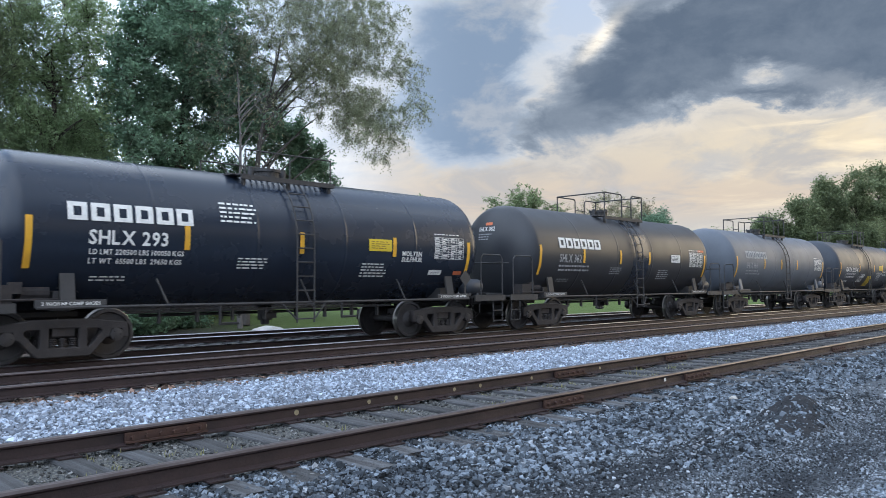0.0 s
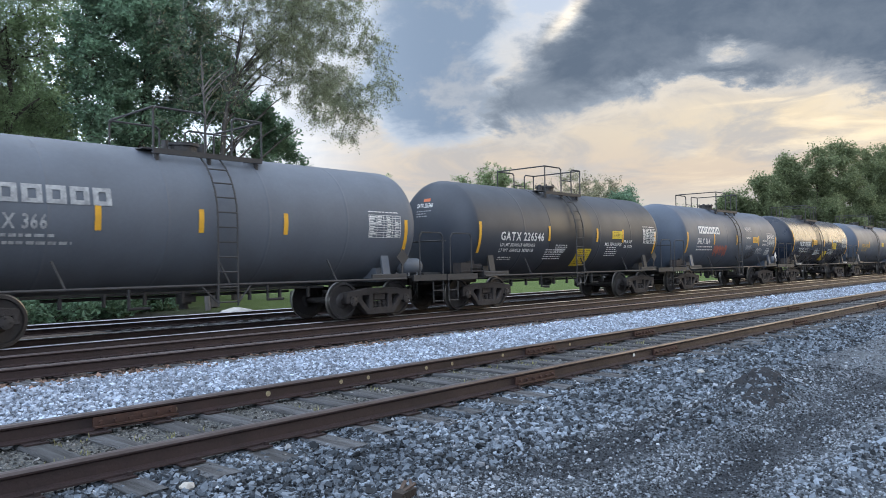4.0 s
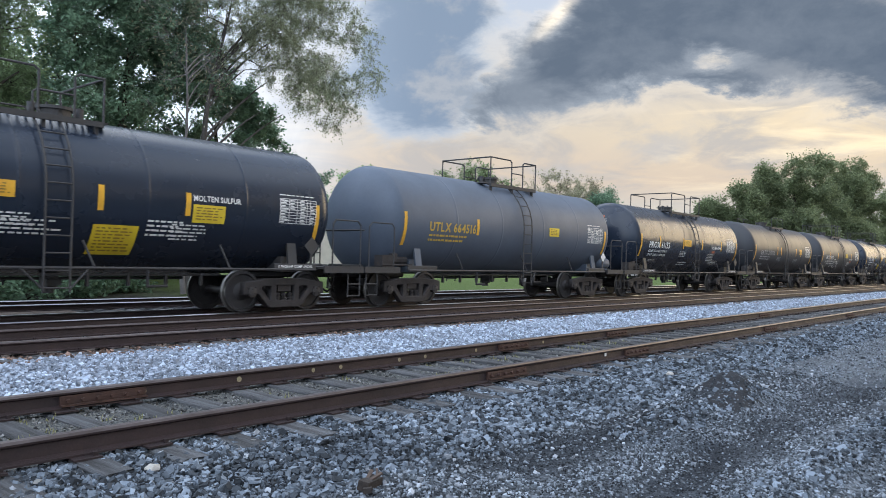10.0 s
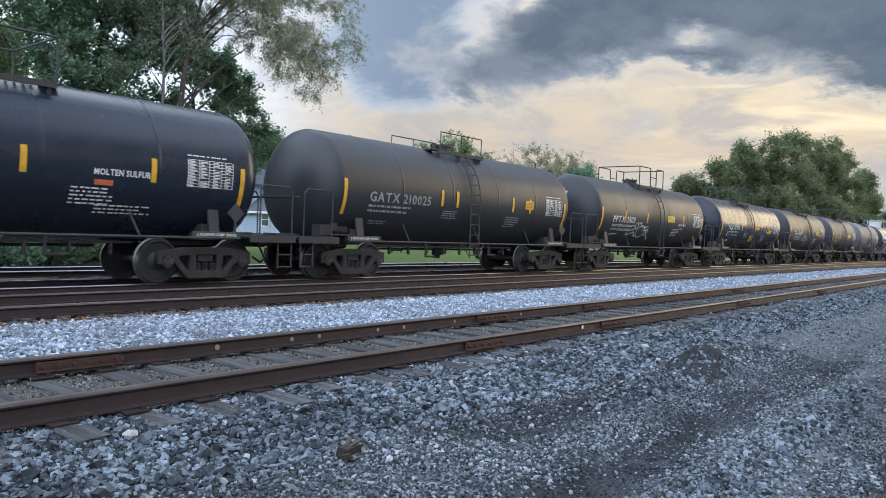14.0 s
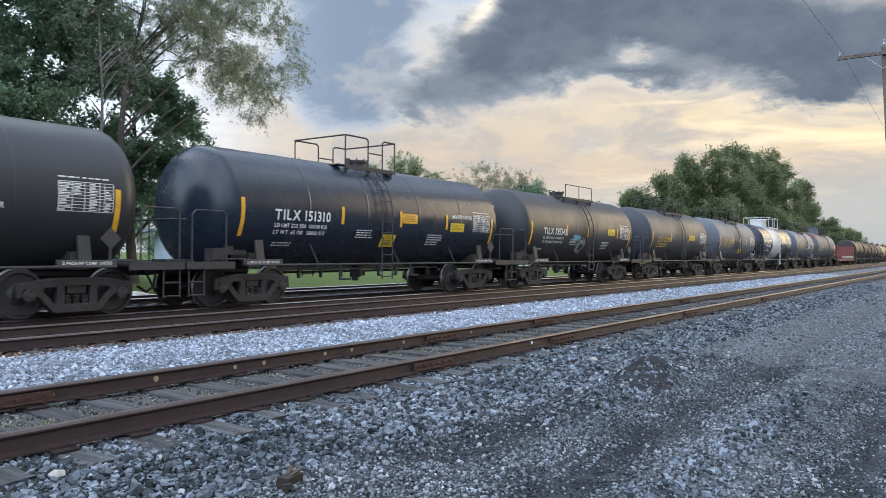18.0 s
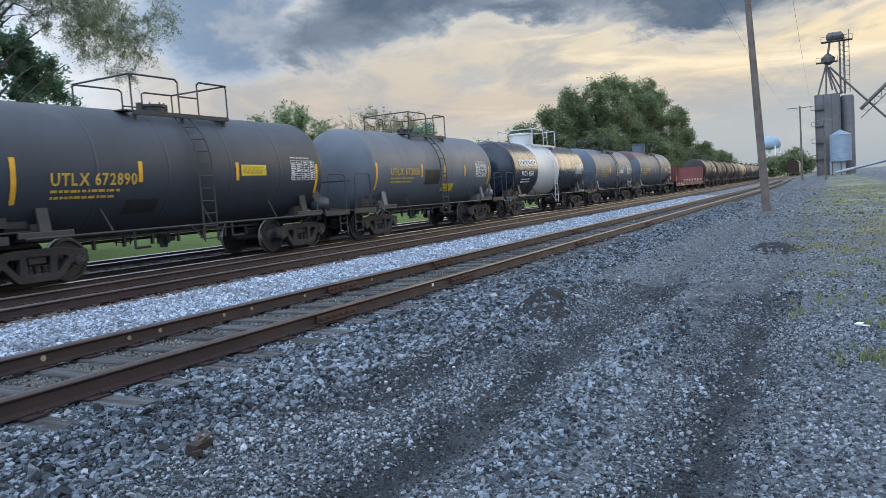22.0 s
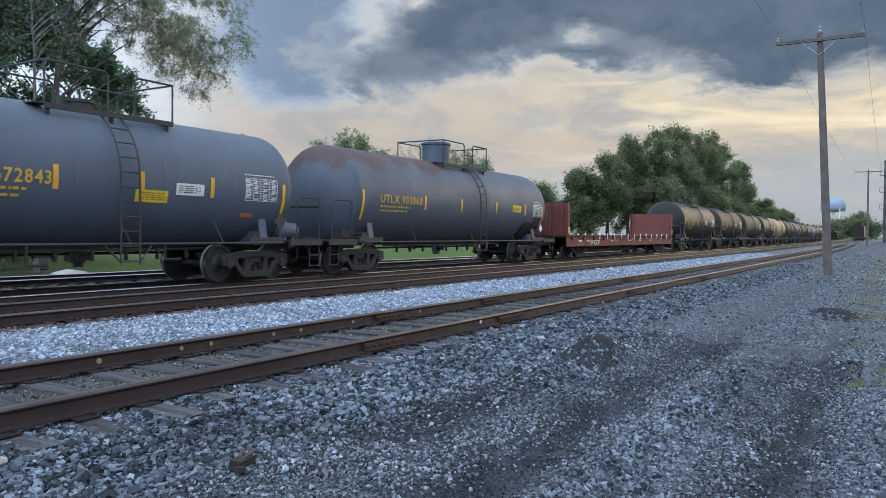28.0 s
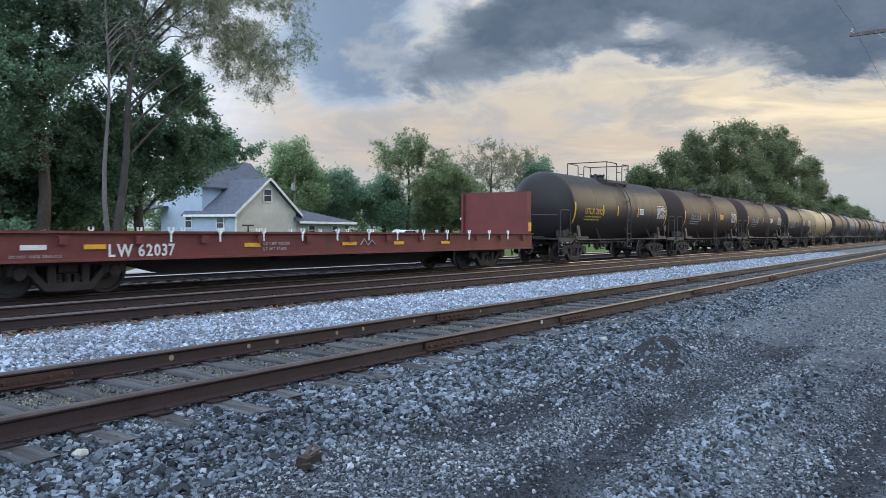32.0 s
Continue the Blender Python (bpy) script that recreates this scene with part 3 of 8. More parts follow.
    # pale ballast, then the rust-stained beds, then lawn
    # under the pale stones the colour is lowered to stand for shade between them
    pale = blend(tree, chips.outputs[1], (0.085, 0.095, 0.11), (0.20, 0.215, 0.24))
    colour = blend(tree, step(yy, 6.95, 7.2), colour, pale)
    bed = blend(tree, field(4.0), (0.075, 0.062, 0.055), (0.135, 0.11, 0.095))
    colour = blend(tree, step(yy, 9.35, 9.65), colour, bed)
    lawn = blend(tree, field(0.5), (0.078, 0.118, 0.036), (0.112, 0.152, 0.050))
    shoulder = blend(tree, chips.outputs[0], (0.13, 0.125, 0.12), (0.30, 0.29, 0.28))
    colour = blend(tree, step(yy, 20.6, 21.2), colour, shoulder)
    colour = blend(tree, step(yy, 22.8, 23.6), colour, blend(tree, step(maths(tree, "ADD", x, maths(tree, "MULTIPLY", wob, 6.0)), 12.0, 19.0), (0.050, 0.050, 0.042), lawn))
    join(colour, p.inputs["Base Color"])
    p.inputs["Roughness"].default_value = 0.9
    p.inputs["Specular IOR Level"].default_value = 0.1
    b = node("ShaderNodeBump", Strength=0.9, Distance=0.03)
    join(maths(tree, "ADD", cells.outputs["Distance"], maths(tree, "MULTIPLY", field(45), 0.8)), b.inputs["Height"])
    join(b.outputs[0], p.inputs["Normal"])
    return m


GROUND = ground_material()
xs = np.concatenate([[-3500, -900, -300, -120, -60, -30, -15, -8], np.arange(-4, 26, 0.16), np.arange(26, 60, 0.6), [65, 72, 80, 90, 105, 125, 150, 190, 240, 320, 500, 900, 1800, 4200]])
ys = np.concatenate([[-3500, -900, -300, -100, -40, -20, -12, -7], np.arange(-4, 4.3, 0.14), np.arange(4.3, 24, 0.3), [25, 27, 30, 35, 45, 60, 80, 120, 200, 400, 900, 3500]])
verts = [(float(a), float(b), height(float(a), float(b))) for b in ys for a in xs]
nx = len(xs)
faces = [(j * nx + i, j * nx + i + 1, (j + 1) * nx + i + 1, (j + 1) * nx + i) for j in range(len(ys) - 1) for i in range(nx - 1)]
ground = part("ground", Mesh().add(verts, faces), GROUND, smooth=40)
tagged(ground, "grey gravel yard with dark wheel ruts, ballast and grass beyond", "ground", kind="structure")


# ---- stones ----
def quads(name, v, f, surface):
    me = bpy.data.meshes.new(name)
    me.vertices.add(len(v))
    me.vertices.foreach_set("co", np.asarray(v, dtype=np.float32).reshape(-1))
    me.loops.add(f.size)
    me.loops.foreach_set("vertex_index", f.reshape(-1))
    me.polygons.add(len(f))
    me.polygons.foreach_set("loop_start", np.arange(0, f.size, 4))
    me.update(calc_edges=True)
    me.materials.append(surface)
    return me


def ico():
    g = (1 + 5 ** 0.5) / 2
    v = np.array([(-1, g, 0), (1, g, 0), (-1, -g, 0), (1, -g, 0), (0, -1, g), (0, 1, g), (0, -1, -g), (0, 1, -g), (g, 0, -1), (g, 0, 1), (-g, 0, -1), (-g, 0, 1)]) / math.sqrt(1 + g * g)
    f = [(0, 11, 5), (0, 5, 1), (0, 1, 7), (0, 7, 10), (0, 10, 11), (1, 5, 9), (5, 11, 4), (11, 10, 2), (10, 7, 6), (7, 1, 8), (3, 9, 4), (3, 4, 2), (3, 2, 6), (3, 6, 8), (3, 8, 9), (4, 9, 5), (2, 4, 11), (6, 2, 10), (8, 6, 7), (9, 8, 1)]
    return v, np.array(f)


def stones(name, label, spots, sizes, surface, seed):
    """Many broken stones in one mesh, each a split angular block lying on the ground."""
    rng = np.random.default_rng(seed)
    base = np.array([(a, b, c) for a in (-1, 1) for b in (-1, 1) for c in (-1, 1)], dtype=float) * 0.72
    fc = np.array([(0, 1, 3, 2), (4, 6, 7, 5), (0, 4, 5, 1), (2, 3, 7, 6), (0, 2, 6, 4), (1, 5, 7, 3)])
    n = len(spots)
    v = base[None] * (1 + rng.uniform(-0.34, 0.24, (n, 8, 3)))
    v = v * rng.uniform(0.66, 1.25, (n, 1, 3)) * np.array([1.05, 0.95, 0.86])
    for k in range(3):                       # corners broken off
        d = rng.normal(0, 1, (n, 1, 3))
        d /= np.linalg.norm(d, axis=2, keepdims=True)
        over = np.maximum((v * d).sum(2, keepdims=True) - rng.uniform(0.40, 0.72, (n, 1, 1)), 0)
        v = v - d * over
    a, tilt, roll = rng.uniform(0, 6.28, n), rng.uniform(-0.6, 0.6, n), rng.uniform(-0.6, 0.6, n)
    ca, sa, ct, st, cr, sr = (w[:, None] for w in (np.cos(a), np.sin(a), np.cos(tilt), np.sin(tilt), np.cos(roll), np.sin(roll)))
    X, Z = v[..., 0] * ct + v[..., 2] * st, -v[..., 0] * st + v[..., 2] * ct
    Y, Z = v[..., 1] * cr - Z * sr, v[..., 1] * sr + Z * cr
    out = np.stack([X * ca - Y * sa, X * sa + Y * ca, Z], -1) * np.asarray(sizes)[:, None, None]
    out += np.array([(x, y, z + r * 0.3) for (x, y, z), r in zip(spots, sizes)])[:, None]
    me = quads(name, out.reshape(-1, 3), (fc[None] + 8 * np.arange(n)[:, None, None]).reshape(-1, 4), surface)
    me.shade_flat()
    return tagged(part(name, me, surface), label, "gravel", kind="stuff")


def scatter(seed, x0, x1, y0, y1, n, size, thin=0.0, keep=None, spread=0.28):
    """Spots on the ground, closer together near x0 when thin is set."""
    rng = np.random.default_rng(seed)
    x = x0 + (x1 - x0) * rng.uniform(0, 1, n) ** (1 + thin)
    y = rng.uniform(y0, y1, n)
    s = size * np.exp(rng.normal(0, spread, n))
    spots, sizes = [], []
    for a, b, r in zip(x, y, s):
        if keep and not keep(a, b):
            continue
        spots.append((a, b, height(a, b)))
        sizes.append(r)
    return spots, sizes


def gravelly(x, y):
    if y < -0.5 and random.random() < min(0.95, (-0.5 - y) / (1.5 + 0.03 * x)) + 0.3 * noise.noise((x * 0.5, y * 0.7, 11)):
        return False
    for hx, hy, rx, ry, hz in HEAPS[:2]:
        if ((x - hx) / rx) ** 2 + ((y - hy) / ry) ** 2 < 0.9 + 1.2 * noise.noise((x * 6, y * 6, 5)) and random.random() < 0.85:
            return False
    if 4.2 < x < 9.5 and abs(y - 3.0) < 0.28 + 0.15 * noise.noise((x * 1.5, y * 1.5, 7)):
        return random.random() < 0.2
    if 7.0 < x < 11 and abs(y - 1.55) < 0.6 + 0.3 * noise.noise((x * 1.5, y * 1.5, 7)):
        return random.random() < 0.3
    rag = 0.14 * noise.noise((x * 1.3, y * 1.3, 9)) + 0.08 * noise.noise((x * 4, y * 4, 3))
    away = min((abs(y - 2.15 + 0.12 * math.sin(x * 0.4)) + rag) / 0.30, (abs(y - 0.66 + 0.12 * math.sin(x * 0.4)) + rag) / 0.20)
    if away < 1:
        return random.random() < 0.06 + 0.7 * max(away, 0) ** 2 + (0.0 if x < 8 else 0.3)
    return noise.noise((x * 0.6, y * 0.6, 4)) > -0.32 or random.random() < 0.25


def shoulder(x, y):
    """Coarse stone thins out towards the yard."""
    along = ((x + 1.6) / 0.53) % 1.0
    if y > 4.42 and min(along, 1 - along) < 0.19 and random.random() < 0.8:
        return False
    return random.random() < min(1.0, max(0.0, (y - 3.1 + 0.35 * noise.noise((x * 0.8, y * 0.8, 1))) / 0.45))


# ---- tracks ----
RAIL_RING = [(-0.07, -0.155), (0.07, -0.155), (0.07, -0.143), (0.016, -0.126), (0.010, -0.05), (0.034, -0.036), (0.036, -0.023), (0.025, -0.006), (0.010, 0.0), (-0.010, 0.0), (-0.025, -0.006), (-0.036, -0.023), (-0.034, -0.036), (-0.010, -0.05), (-0.016, -0.126), (-0.07, -0.143)]


def rail_mesh(y, top, x0, x1, head):
    """A rail swept along the track's line, its running surface in another metal."""
    n = len(RAIL_RING)
    at = [float(x0)] + [float(a) for a in np.arange(math.ceil(x0 / 4) * 4, min(x1, 130), 4) if a > x0] + [float(a) for a in np.arange(150, x1, 30)] + [float(x1)]
    at = sorted(set(at))
    v = [(a, y + bend(a) + p, top + q) for a in at for p, q in RAIL_RING]
    f = [(k * n + i, k * n + (i + 1) % n, (k + 1) * n + (i + 1) % n, (k + 1) * n + i) for k in range(len(at) - 1) for i in range(n)]
    f += [tuple(reversed(range(n))), tuple(range((len(at) - 1) * n, len(at) * n))]
    me = Mesh().add(v, f).mesh("rail")
    me.materials.append(RUST)
    me.materials.append(head)
    for q in me.polygons:
        if q.normal.z > 0.45 and q.center.z > top - 0.017:
            q.material_index = 1
    return me


TIE_SHAPES = []
for k in range(6):
    s = Mesh()
    s.chamfered((0, 0, -0.09), (2.6, 0.20 + 0.015 * (k % 3), 0.18), 0.012)
    rng = random.Random(k)
    s.v = [(a + rng.uniform(-0.02, 0.02), b + rng.uniform(-0.010, 0.010), c + rng.uniform(-0.008, 0.004)) for a, b, c in s.v]
    me = s.mesh("tie")
    me.materials.append(TIE)
    TIE_SHAPES.append(me)
PLATE = Mesh().box((0, 0, 0.006), (0.18, 0.30, 0.012)).box((-0.06, 0.10, 0.022), (0.03, 0.03, 0.03)).box((0.06, -0.10, 0.022), (0.03, 0.03, 0.03)).box((0.05, 0.10, 0.022), (0.03, 0.03, 0.03))
PLATE_MESH = PLATE.mesh("tie_plate")
PLATE_MESH.materials.append(RUST)
BAR = Mesh().box((0, 0.032, -0.086), (0.74, 0.022, 0.075)).box((0, -0.032, -0.086), (0.74, 0.022, 0.075)).box((0, 0.055, -0.125), (0.74, 0.05, 0.015)).box((0, -0.055, -0.125), (0.74, 0.05, 0.015))
for i in range(6):
    BAR.cyl((-0.31 + 0.124 * i, -0.075, -0.088), (-0.31 + 0.124 * i, 0.075, -0.088), 0.017, 6)
BAR_MESH = BAR.mesh("joint_bar")
BAR_MESH.materials.append(BAR_RUST)


def track(name, label, y, top, head, spans, step, near, joints=()):
    t = thing(name, label, "railway track", kind="structure")
    for side in (-1, 1):
        part("rail", rail_mesh(y + side * 0.753, top, *spans, head), RUST, t)
    rng = random.Random(int(y * 10))
    x, rest, plates = near[0], Mesh(), Mesh()
    while x < 140:
        dx, turn = rng.uniform(-0.04, 0.04), rng.uniform(-2.5, 2.5)
        z = top - 0.168 + rng.uniform(-0.012, 0.008)
        if x < near[1]:
            ob = part("tie", rng.choice(TIE_SHAPES), TIE, t)
            ob.location, ob.rotation_euler = (x + dx, y + bend(x) + rng.uniform(-0.12, 0.12), z), (radians(rng.uniform(-1.5, 1.5)), 0, radians(90 + turn * 1.5))
            for side in (-1, 1):
                ob = part("tie_plate", PLATE_MESH, RUST, t)
                ob.location = (x + dx, y + bend(x) + side * 0.753, top - 0.168)
        else:
            rest.box((x + dx, y + bend(x), z - 0.09), (0.23, 2.6, 0.18), (0, 0, turn))
        x += step
    part("tie_row", rest, TIE, t)["kind"] = "stuff"
    for jx, side in joints:
        part("joint_bar", BAR_MESH, BAR_RUST, t).location = (jx, y + side * 0.753 + bend(jx), top)
    return t


track("siding_track", "rusty siding track on worn grey wooden ties", 5.69, 0.32, HEAD, (-12, 420), 0.53, (-1.6, 42),
      [(6.83, -1), (10.03, -1), (2.98, 1), (9.08, 1), (12.3, 1), (16.1, -1), (20.5, 1), (23.0, -1)])
track("near_main_track", "brown rusty track with dirty ties", 10.90, 0.33, HEAD, (-20, 420), 0.53, (0.0, 40))
track("train_track", "main track with polished rails under the train", 14.85, 0.215, SHINE, (-260, 420), 0.53, (2.0, 30))
track("far_track", "track with polished rails beyond the train", 18.95, 0.225, SHINE, (-40, 420), 0.53, (8.0, 14))

# heaps of dark soil left by the grader
SOIL = material("dark_damp_soil", (0.027, 0.028, 0.031), 0.95, 0, (0.042, 0.043, 0.047), 6.0, grain=0.5, bump=0.9, bump_scale=30, spec=0.1)
for hx, hy, rx, ry, hz in HEAPS[:2] + HEAPS[6:7]:
    n, v, f = 44, [], []
    for i in range(n + 1):
        for j in range(n + 1):
            a, b = -1.7 + 3.4 * i / n, -1.7 + 3.4 * j / n
            x, y = hx + a * rx, hy + b * ry
            k = max(0.0, 1 - (a * a + b * b) / 2.9)
            rough = noise.noise((x * 9, y * 9, 2)) * 0.05 + noise.noise((x * 25, y * 25, 2)) * 0.03 + noise.noise((x * 60, y * 60, 2)) * 0.012
            v.append((x, y, height(x, y) - 0.03 + k * (0.045 + rough)))
            if i and j:
                q = (i - 1) * (n + 1) + j - 1
                f.append((q, q + 1, q + n + 2, q + n + 1))
    tagged(part("soil_mound", Mesh().add(v, f), SOIL, smooth=60), "low heap of dark crumbly soil on the gravel", "soil heap")

stones("coarse_ballast", "coarse blue-grey crushed stone along the siding", *[a + b for a, b in zip(
    scatter(1, 0.0, 9.5, 3.0, 4.95, 27000, 0.0205, 0.0, shoulder), scatter(12, 9.5, 40, 3.3, 4.9, 13000, 0.024, 0.5, shoulder))], STONE, 1)
stones("windrow_stones", "coarse stones heaped in a low ridge beside the ruts", *[a + b for a, b in zip(
    scatter(31, 3.2, 8.4, 1.0, 1.72, 3000, 0.0165, 0.0, lambda x, y: abs(y - 1.36 - 0.1 * noise.noise((x, 0, 2))) < 0.2 + 0.1 * noise.noise((x * 1.3, y, 5))),
    scatter(32, 5.6, 8.9, 2.6, 3.0, 900, 0.017))], STONE, 18)
stones("soil_grit", "dark soil-stained grit pressed into the wheel ruts", *[a + b for a, b in zip(
    scatter(51, 0.5, 10, 0.3, 1.05, 15000, 0.0066), scatter(52, 0.5, 11, 1.75, 3.3, 34000, 0.0066))], GRIT, 52)
stones("pale_stray_stones", "scattered whitish stones among the grey ballast", *[a + b for a, b in zip(
    scatter(23, 0.5, 12, 2.6, 4.9, 620, 0.0195), scatter(14, 1.5, 30, -1.5, 3.0, 260, 0.012, 0.0, gravelly))], PALE, 8)
stones("yard_gravel", "fine grey stone chips trodden into the yard", *[a + b + c + d for a, b, c, d in zip(
    scatter(15, 0.0, 9, 1.4, 3.5, 44000, 0.0098, 0.0, gravelly), scatter(2, 9, 28, -4.5, 3.6, 32000, 0.0130, 0.6, gravelly), scatter(11, 27, 70, -7.0, 4.4, 9000, 0.026, 0.6, gravelly), scatter(3, 1.5, 9, -1.8, 1.4, 44000, 0.0098, 0.0, gravelly))], CHIPS, 5)
stones("tie_crib_stones", "small grey stones between the siding ties", *[a + b for a, b in zip(
    scatter(4, -1.5, 12, 4.4, 7.0, 11000, 0.0125), scatter(5, 12, 30, 4.4, 7.0, 4000, 0.019, 0.5))], CRIB, 2)
stones("pale_ballast", "pale bluish white limestone ballast between the tracks", *[a + b for a, b in zip(
    scatter(6, -1, 16, 7.0, 9.75, 31000, 0.0210), scatter(7, 16, 60, 7.0, 9.75, 15000, 0.026, 0.6))], WHITE, 3)
stones("dirty_ballast", "rust-stained ballast round the main tracks", *[a + b for a, b in zip(
    scatter(8, 0, 25, 9.7, 13.4, 4000, 0.026), scatter(9, 4, 40, 20.6, 22.8, 2500, 0.035))], material("rust_stained_ballast", (0.10, 0.078, 0.068), 0.85, 0, (0.05, 0.04, 0.036), 2.0, island=0.6), 4)
stones("rust_fringe_stones", "rusty brown stones along the edge of the pale ballast", *scatter(40, 0, 30, 9.25, 10.15, 4200, 0.022, 0.3, lambda x, y: random.random() < (y - 9.2) / 0.5 + 0.4 * noise.noise((x * 1.2, y * 2, 3))), material("orange_brown_ballast", (0.20, 0.125, 0.092), 0.85, 0, (0.09, 0.062, 0.052), 2.0, island=0.6), 41)


# ---- the train ----
SPEED, LINE, RAIL_TOP = 7.156, 14.85, 0.215
R, ZC = 1.47, 2.305                      # tank radius, its axis above the rail


def paint(name, base, rough, second=None, stain=None, stain_at=0.6, spec=0.5, scale=0.8):
    return material(name, base, rough, 0, second, scale, mix=0.45, grain=0.12, stain=stain, stain_at=stain_at, streaks=0.8, spec=spec, bump=0.02, bump_scale=6)


GLOSS_BLACK = paint("gloss_black_tank_paint", (0.013, 0.020, 0.035), 0.27, (0.017, 0.024, 0.039), (0.028, 0.030, 0.035), 0.70, 0.42)
DULL_BLACK = paint("dull_black_tank_paint", (0.025, 0.028, 0.035), 0.44, (0.032, 0.033, 0.038), (0.046, 0.043, 0.043), 0.62, 0.42)
DARK_GREY = paint("dark_grey_tank_paint", (0.042, 0.050, 0.066), 0.5, (0.034, 0.040, 0.052), (0.064, 0.062, 0.062), 0.62, 0.4)
BLUE_GREY = paint("blue_grey_tank_paint", (0.082, 0.104, 0.142), 0.52, (0.068, 0.084, 0.112), (0.115, 0.115, 0.12), 0.62, 0.4)
LIGHT_GREY = paint("slate_grey_tank_paint", (0.088, 0.112, 0.152), 0.52, (0.074, 0.092, 0.122), (0.12, 0.108, 0.10), 0.64, 0.4)
MID_GREY = paint("mid_grey_tank_paint", (0.112, 0.128, 0.156), 0.55, (0.092, 0.104, 0.125), (0.088, 0.082, 0.08), 0.62, 0.4)
RUST_GREY = paint("rust_streaked_grey_tank_paint", (0.090, 0.108, 0.142), 0.55, (0.074, 0.088, 0.112), (0.105, 0.075, 0.066), 0.62, 0.4)


def rust_runs(m):
    """Rust that has spread from the top of the shell and hangs down in torn tongues."""
    tree = m.node_tree
    node, join = shade_tree(tree)
    p = tree.nodes["Principled BSDF"]
    coord, split, squash = node("ShaderNodeTexCoord"), node("ShaderNodeSeparateXYZ"), node("ShaderNodeMapping")
    join(coord.outputs["Object"], split.inputs[0])
    squash.inputs["Scale"].default_value = (0.55, 0.6, 0.5)
    join(coord.outputs["Object"], squash.inputs[0])
    torn = node("ShaderNodeTexNoise", Scale=1.5, Detail=9.0, Roughness=0.68)
    join(squash.outputs[0], torn.inputs["Vector"])
    high = maths(tree, "MULTIPLY_ADD", split.outputs[2], 1.0, -3.30)
    front = maths(tree, "MULTIPLY_ADD", split.outputs[0], -0.05, 0.0)
    mask = maths(tree, "MULTIPLY_ADD", torn.outputs[0], 2.6, maths(tree, "ADD", maths(tree, "ADD", high, front), -1.40))
    mask = maths(tree, "MULTIPLY", mask, 3.0, clamp=True)
    old = p.inputs["Base Color"].links[0].from_socket
    join(blend(tree, maths(tree, "MULTIPLY", mask, 0.8), old, (0.085, 0.040, 0.034)), p.inputs["Base Color"])


rust_runs(RUST_GREY)
BROWN_BLACK = paint("brown_black_tank_paint", (0.036, 0.027, 0.024), 0.5, (0.050, 0.035, 0.030), (0.072, 0.044, 0.034), 0.6, 0.13)
GRIME_BLACK = paint("grimy_black_tank_paint", (0.024, 0.023, 0.025), 0.45, (0.034, 0.029, 0.028), (0.055, 0.040, 0.034), 0.58, 0.18)
TAN = paint("faded_tan_tank_paint", (0.36, 0.28, 0.15), 0.55, (0.28, 0.2, 0.11), (0.14, 0.1, 0.06), 0.6)
BAND_WHITE = paint("dirty_white_band_paint", (0.52, 0.53, 0.54), 0.5, (0.44, 0.45, 0.46), (0.3, 0.28, 0.26), 0.62)
BOX_RED = paint("faded_red_flatcar_paint", (0.165, 0.038, 0.034), 0.65, (0.115, 0.032, 0.029), (0.06, 0.035, 0.03), 0.58, scale=1.6)


SHARED = {}


def shared(key, make):
    if key not in SHARED:
        SHARED[key] = make()
    return SHARED[key]


def on_tank(u, z, off, r=R):
    """A point on the near side of the tank, off metres proud of it; z above the ground."""
    h = z - RAIL_TOP - ZC
    return (u, -math.sqrt(max((r + off) ** 2 - h * h, 0.01)), h + ZC)


def curved_patch(u0, u1, top, bottom, off=0.013, lean=0.0, r=R):
    """A sheet bent round the tank; lean shifts its foot along the car."""
    zt = RAIL_TOP + ZC
    a0, a1 = (math.asin(max(min((z - zt) / r, 0.99), -0.99)) for z in (top, bottom))
    n, v, f = max(2, int((a0 - a1) * r / 0.09)), [], []
    for k in range(n + 1):
        z = zt + r * math.sin(a0 + (a1 - a0) * k / n)
        d = lean * k / n
        v += [on_tank(u0 + d, z, off, r), on_tank(u1 + d, z, off, r)]
        if k:
            f.append((2 * k - 2, 2 * k - 1, 2 * k + 1, 2 * k))
    return Mesh().add(v, f)


def tank_text(text, u0, u1, top, bottom, r=R):
    """Painted letters that follow the tank's curve."""
    v, f = line_of(text, u1 - u0, top - bottom)
    bm = bmesh.new()
    bv = [bm.verts.new((a, b, 0)) for a, b in v]
    for q in f:
        try:
            bm.faces.new([bv[i] for i in q])
        except ValueError:
            pass
    cut = 0.06
    while cut < top - bottom:
        bmesh.ops.bisect_plane(bm, geom=bm.verts[:] + bm.edges[:] + bm.faces[:], plane_co=(0, cut, 0), plane_no=(0, 1, 0))
        cut += 0.06
    me = bpy.data.meshes.new("lettering")
    for p in bm.verts:
        p.co = on_tank(u0 + p.co.x, bottom + p.co.y, 0.014, r)
    bm.to_mesh(me)
    bm.free()
    return me


def tank_letters(parent, text, u0, u1, top, bottom, ink, r=R):
    """A number in large characters, each of them a piece of its own."""
    at, x = [], 0.0
    for ch in text:
        if ch != " ":
            gv = glyph(ch)[0]
            w = max(p[0] for p in gv) - min(p[0] for p in gv) + (0.26 if ch in "1I" else 0)
            at.append((ch, x, w))
            x += w + 0.14
        else:
            x += 0.42
    k = (u1 - u0) / max(x - 0.14, 0.1)
    for ch, x, w in at:
        size = round(w * k, 3)
        me = shared(("letter", ch, size, top, bottom, r, ink.name), lambda: tank_text(ch, 0, size, top, bottom, r))
        part("letter", me, ink, parent, at=(u0 + x * k, 0, 0))


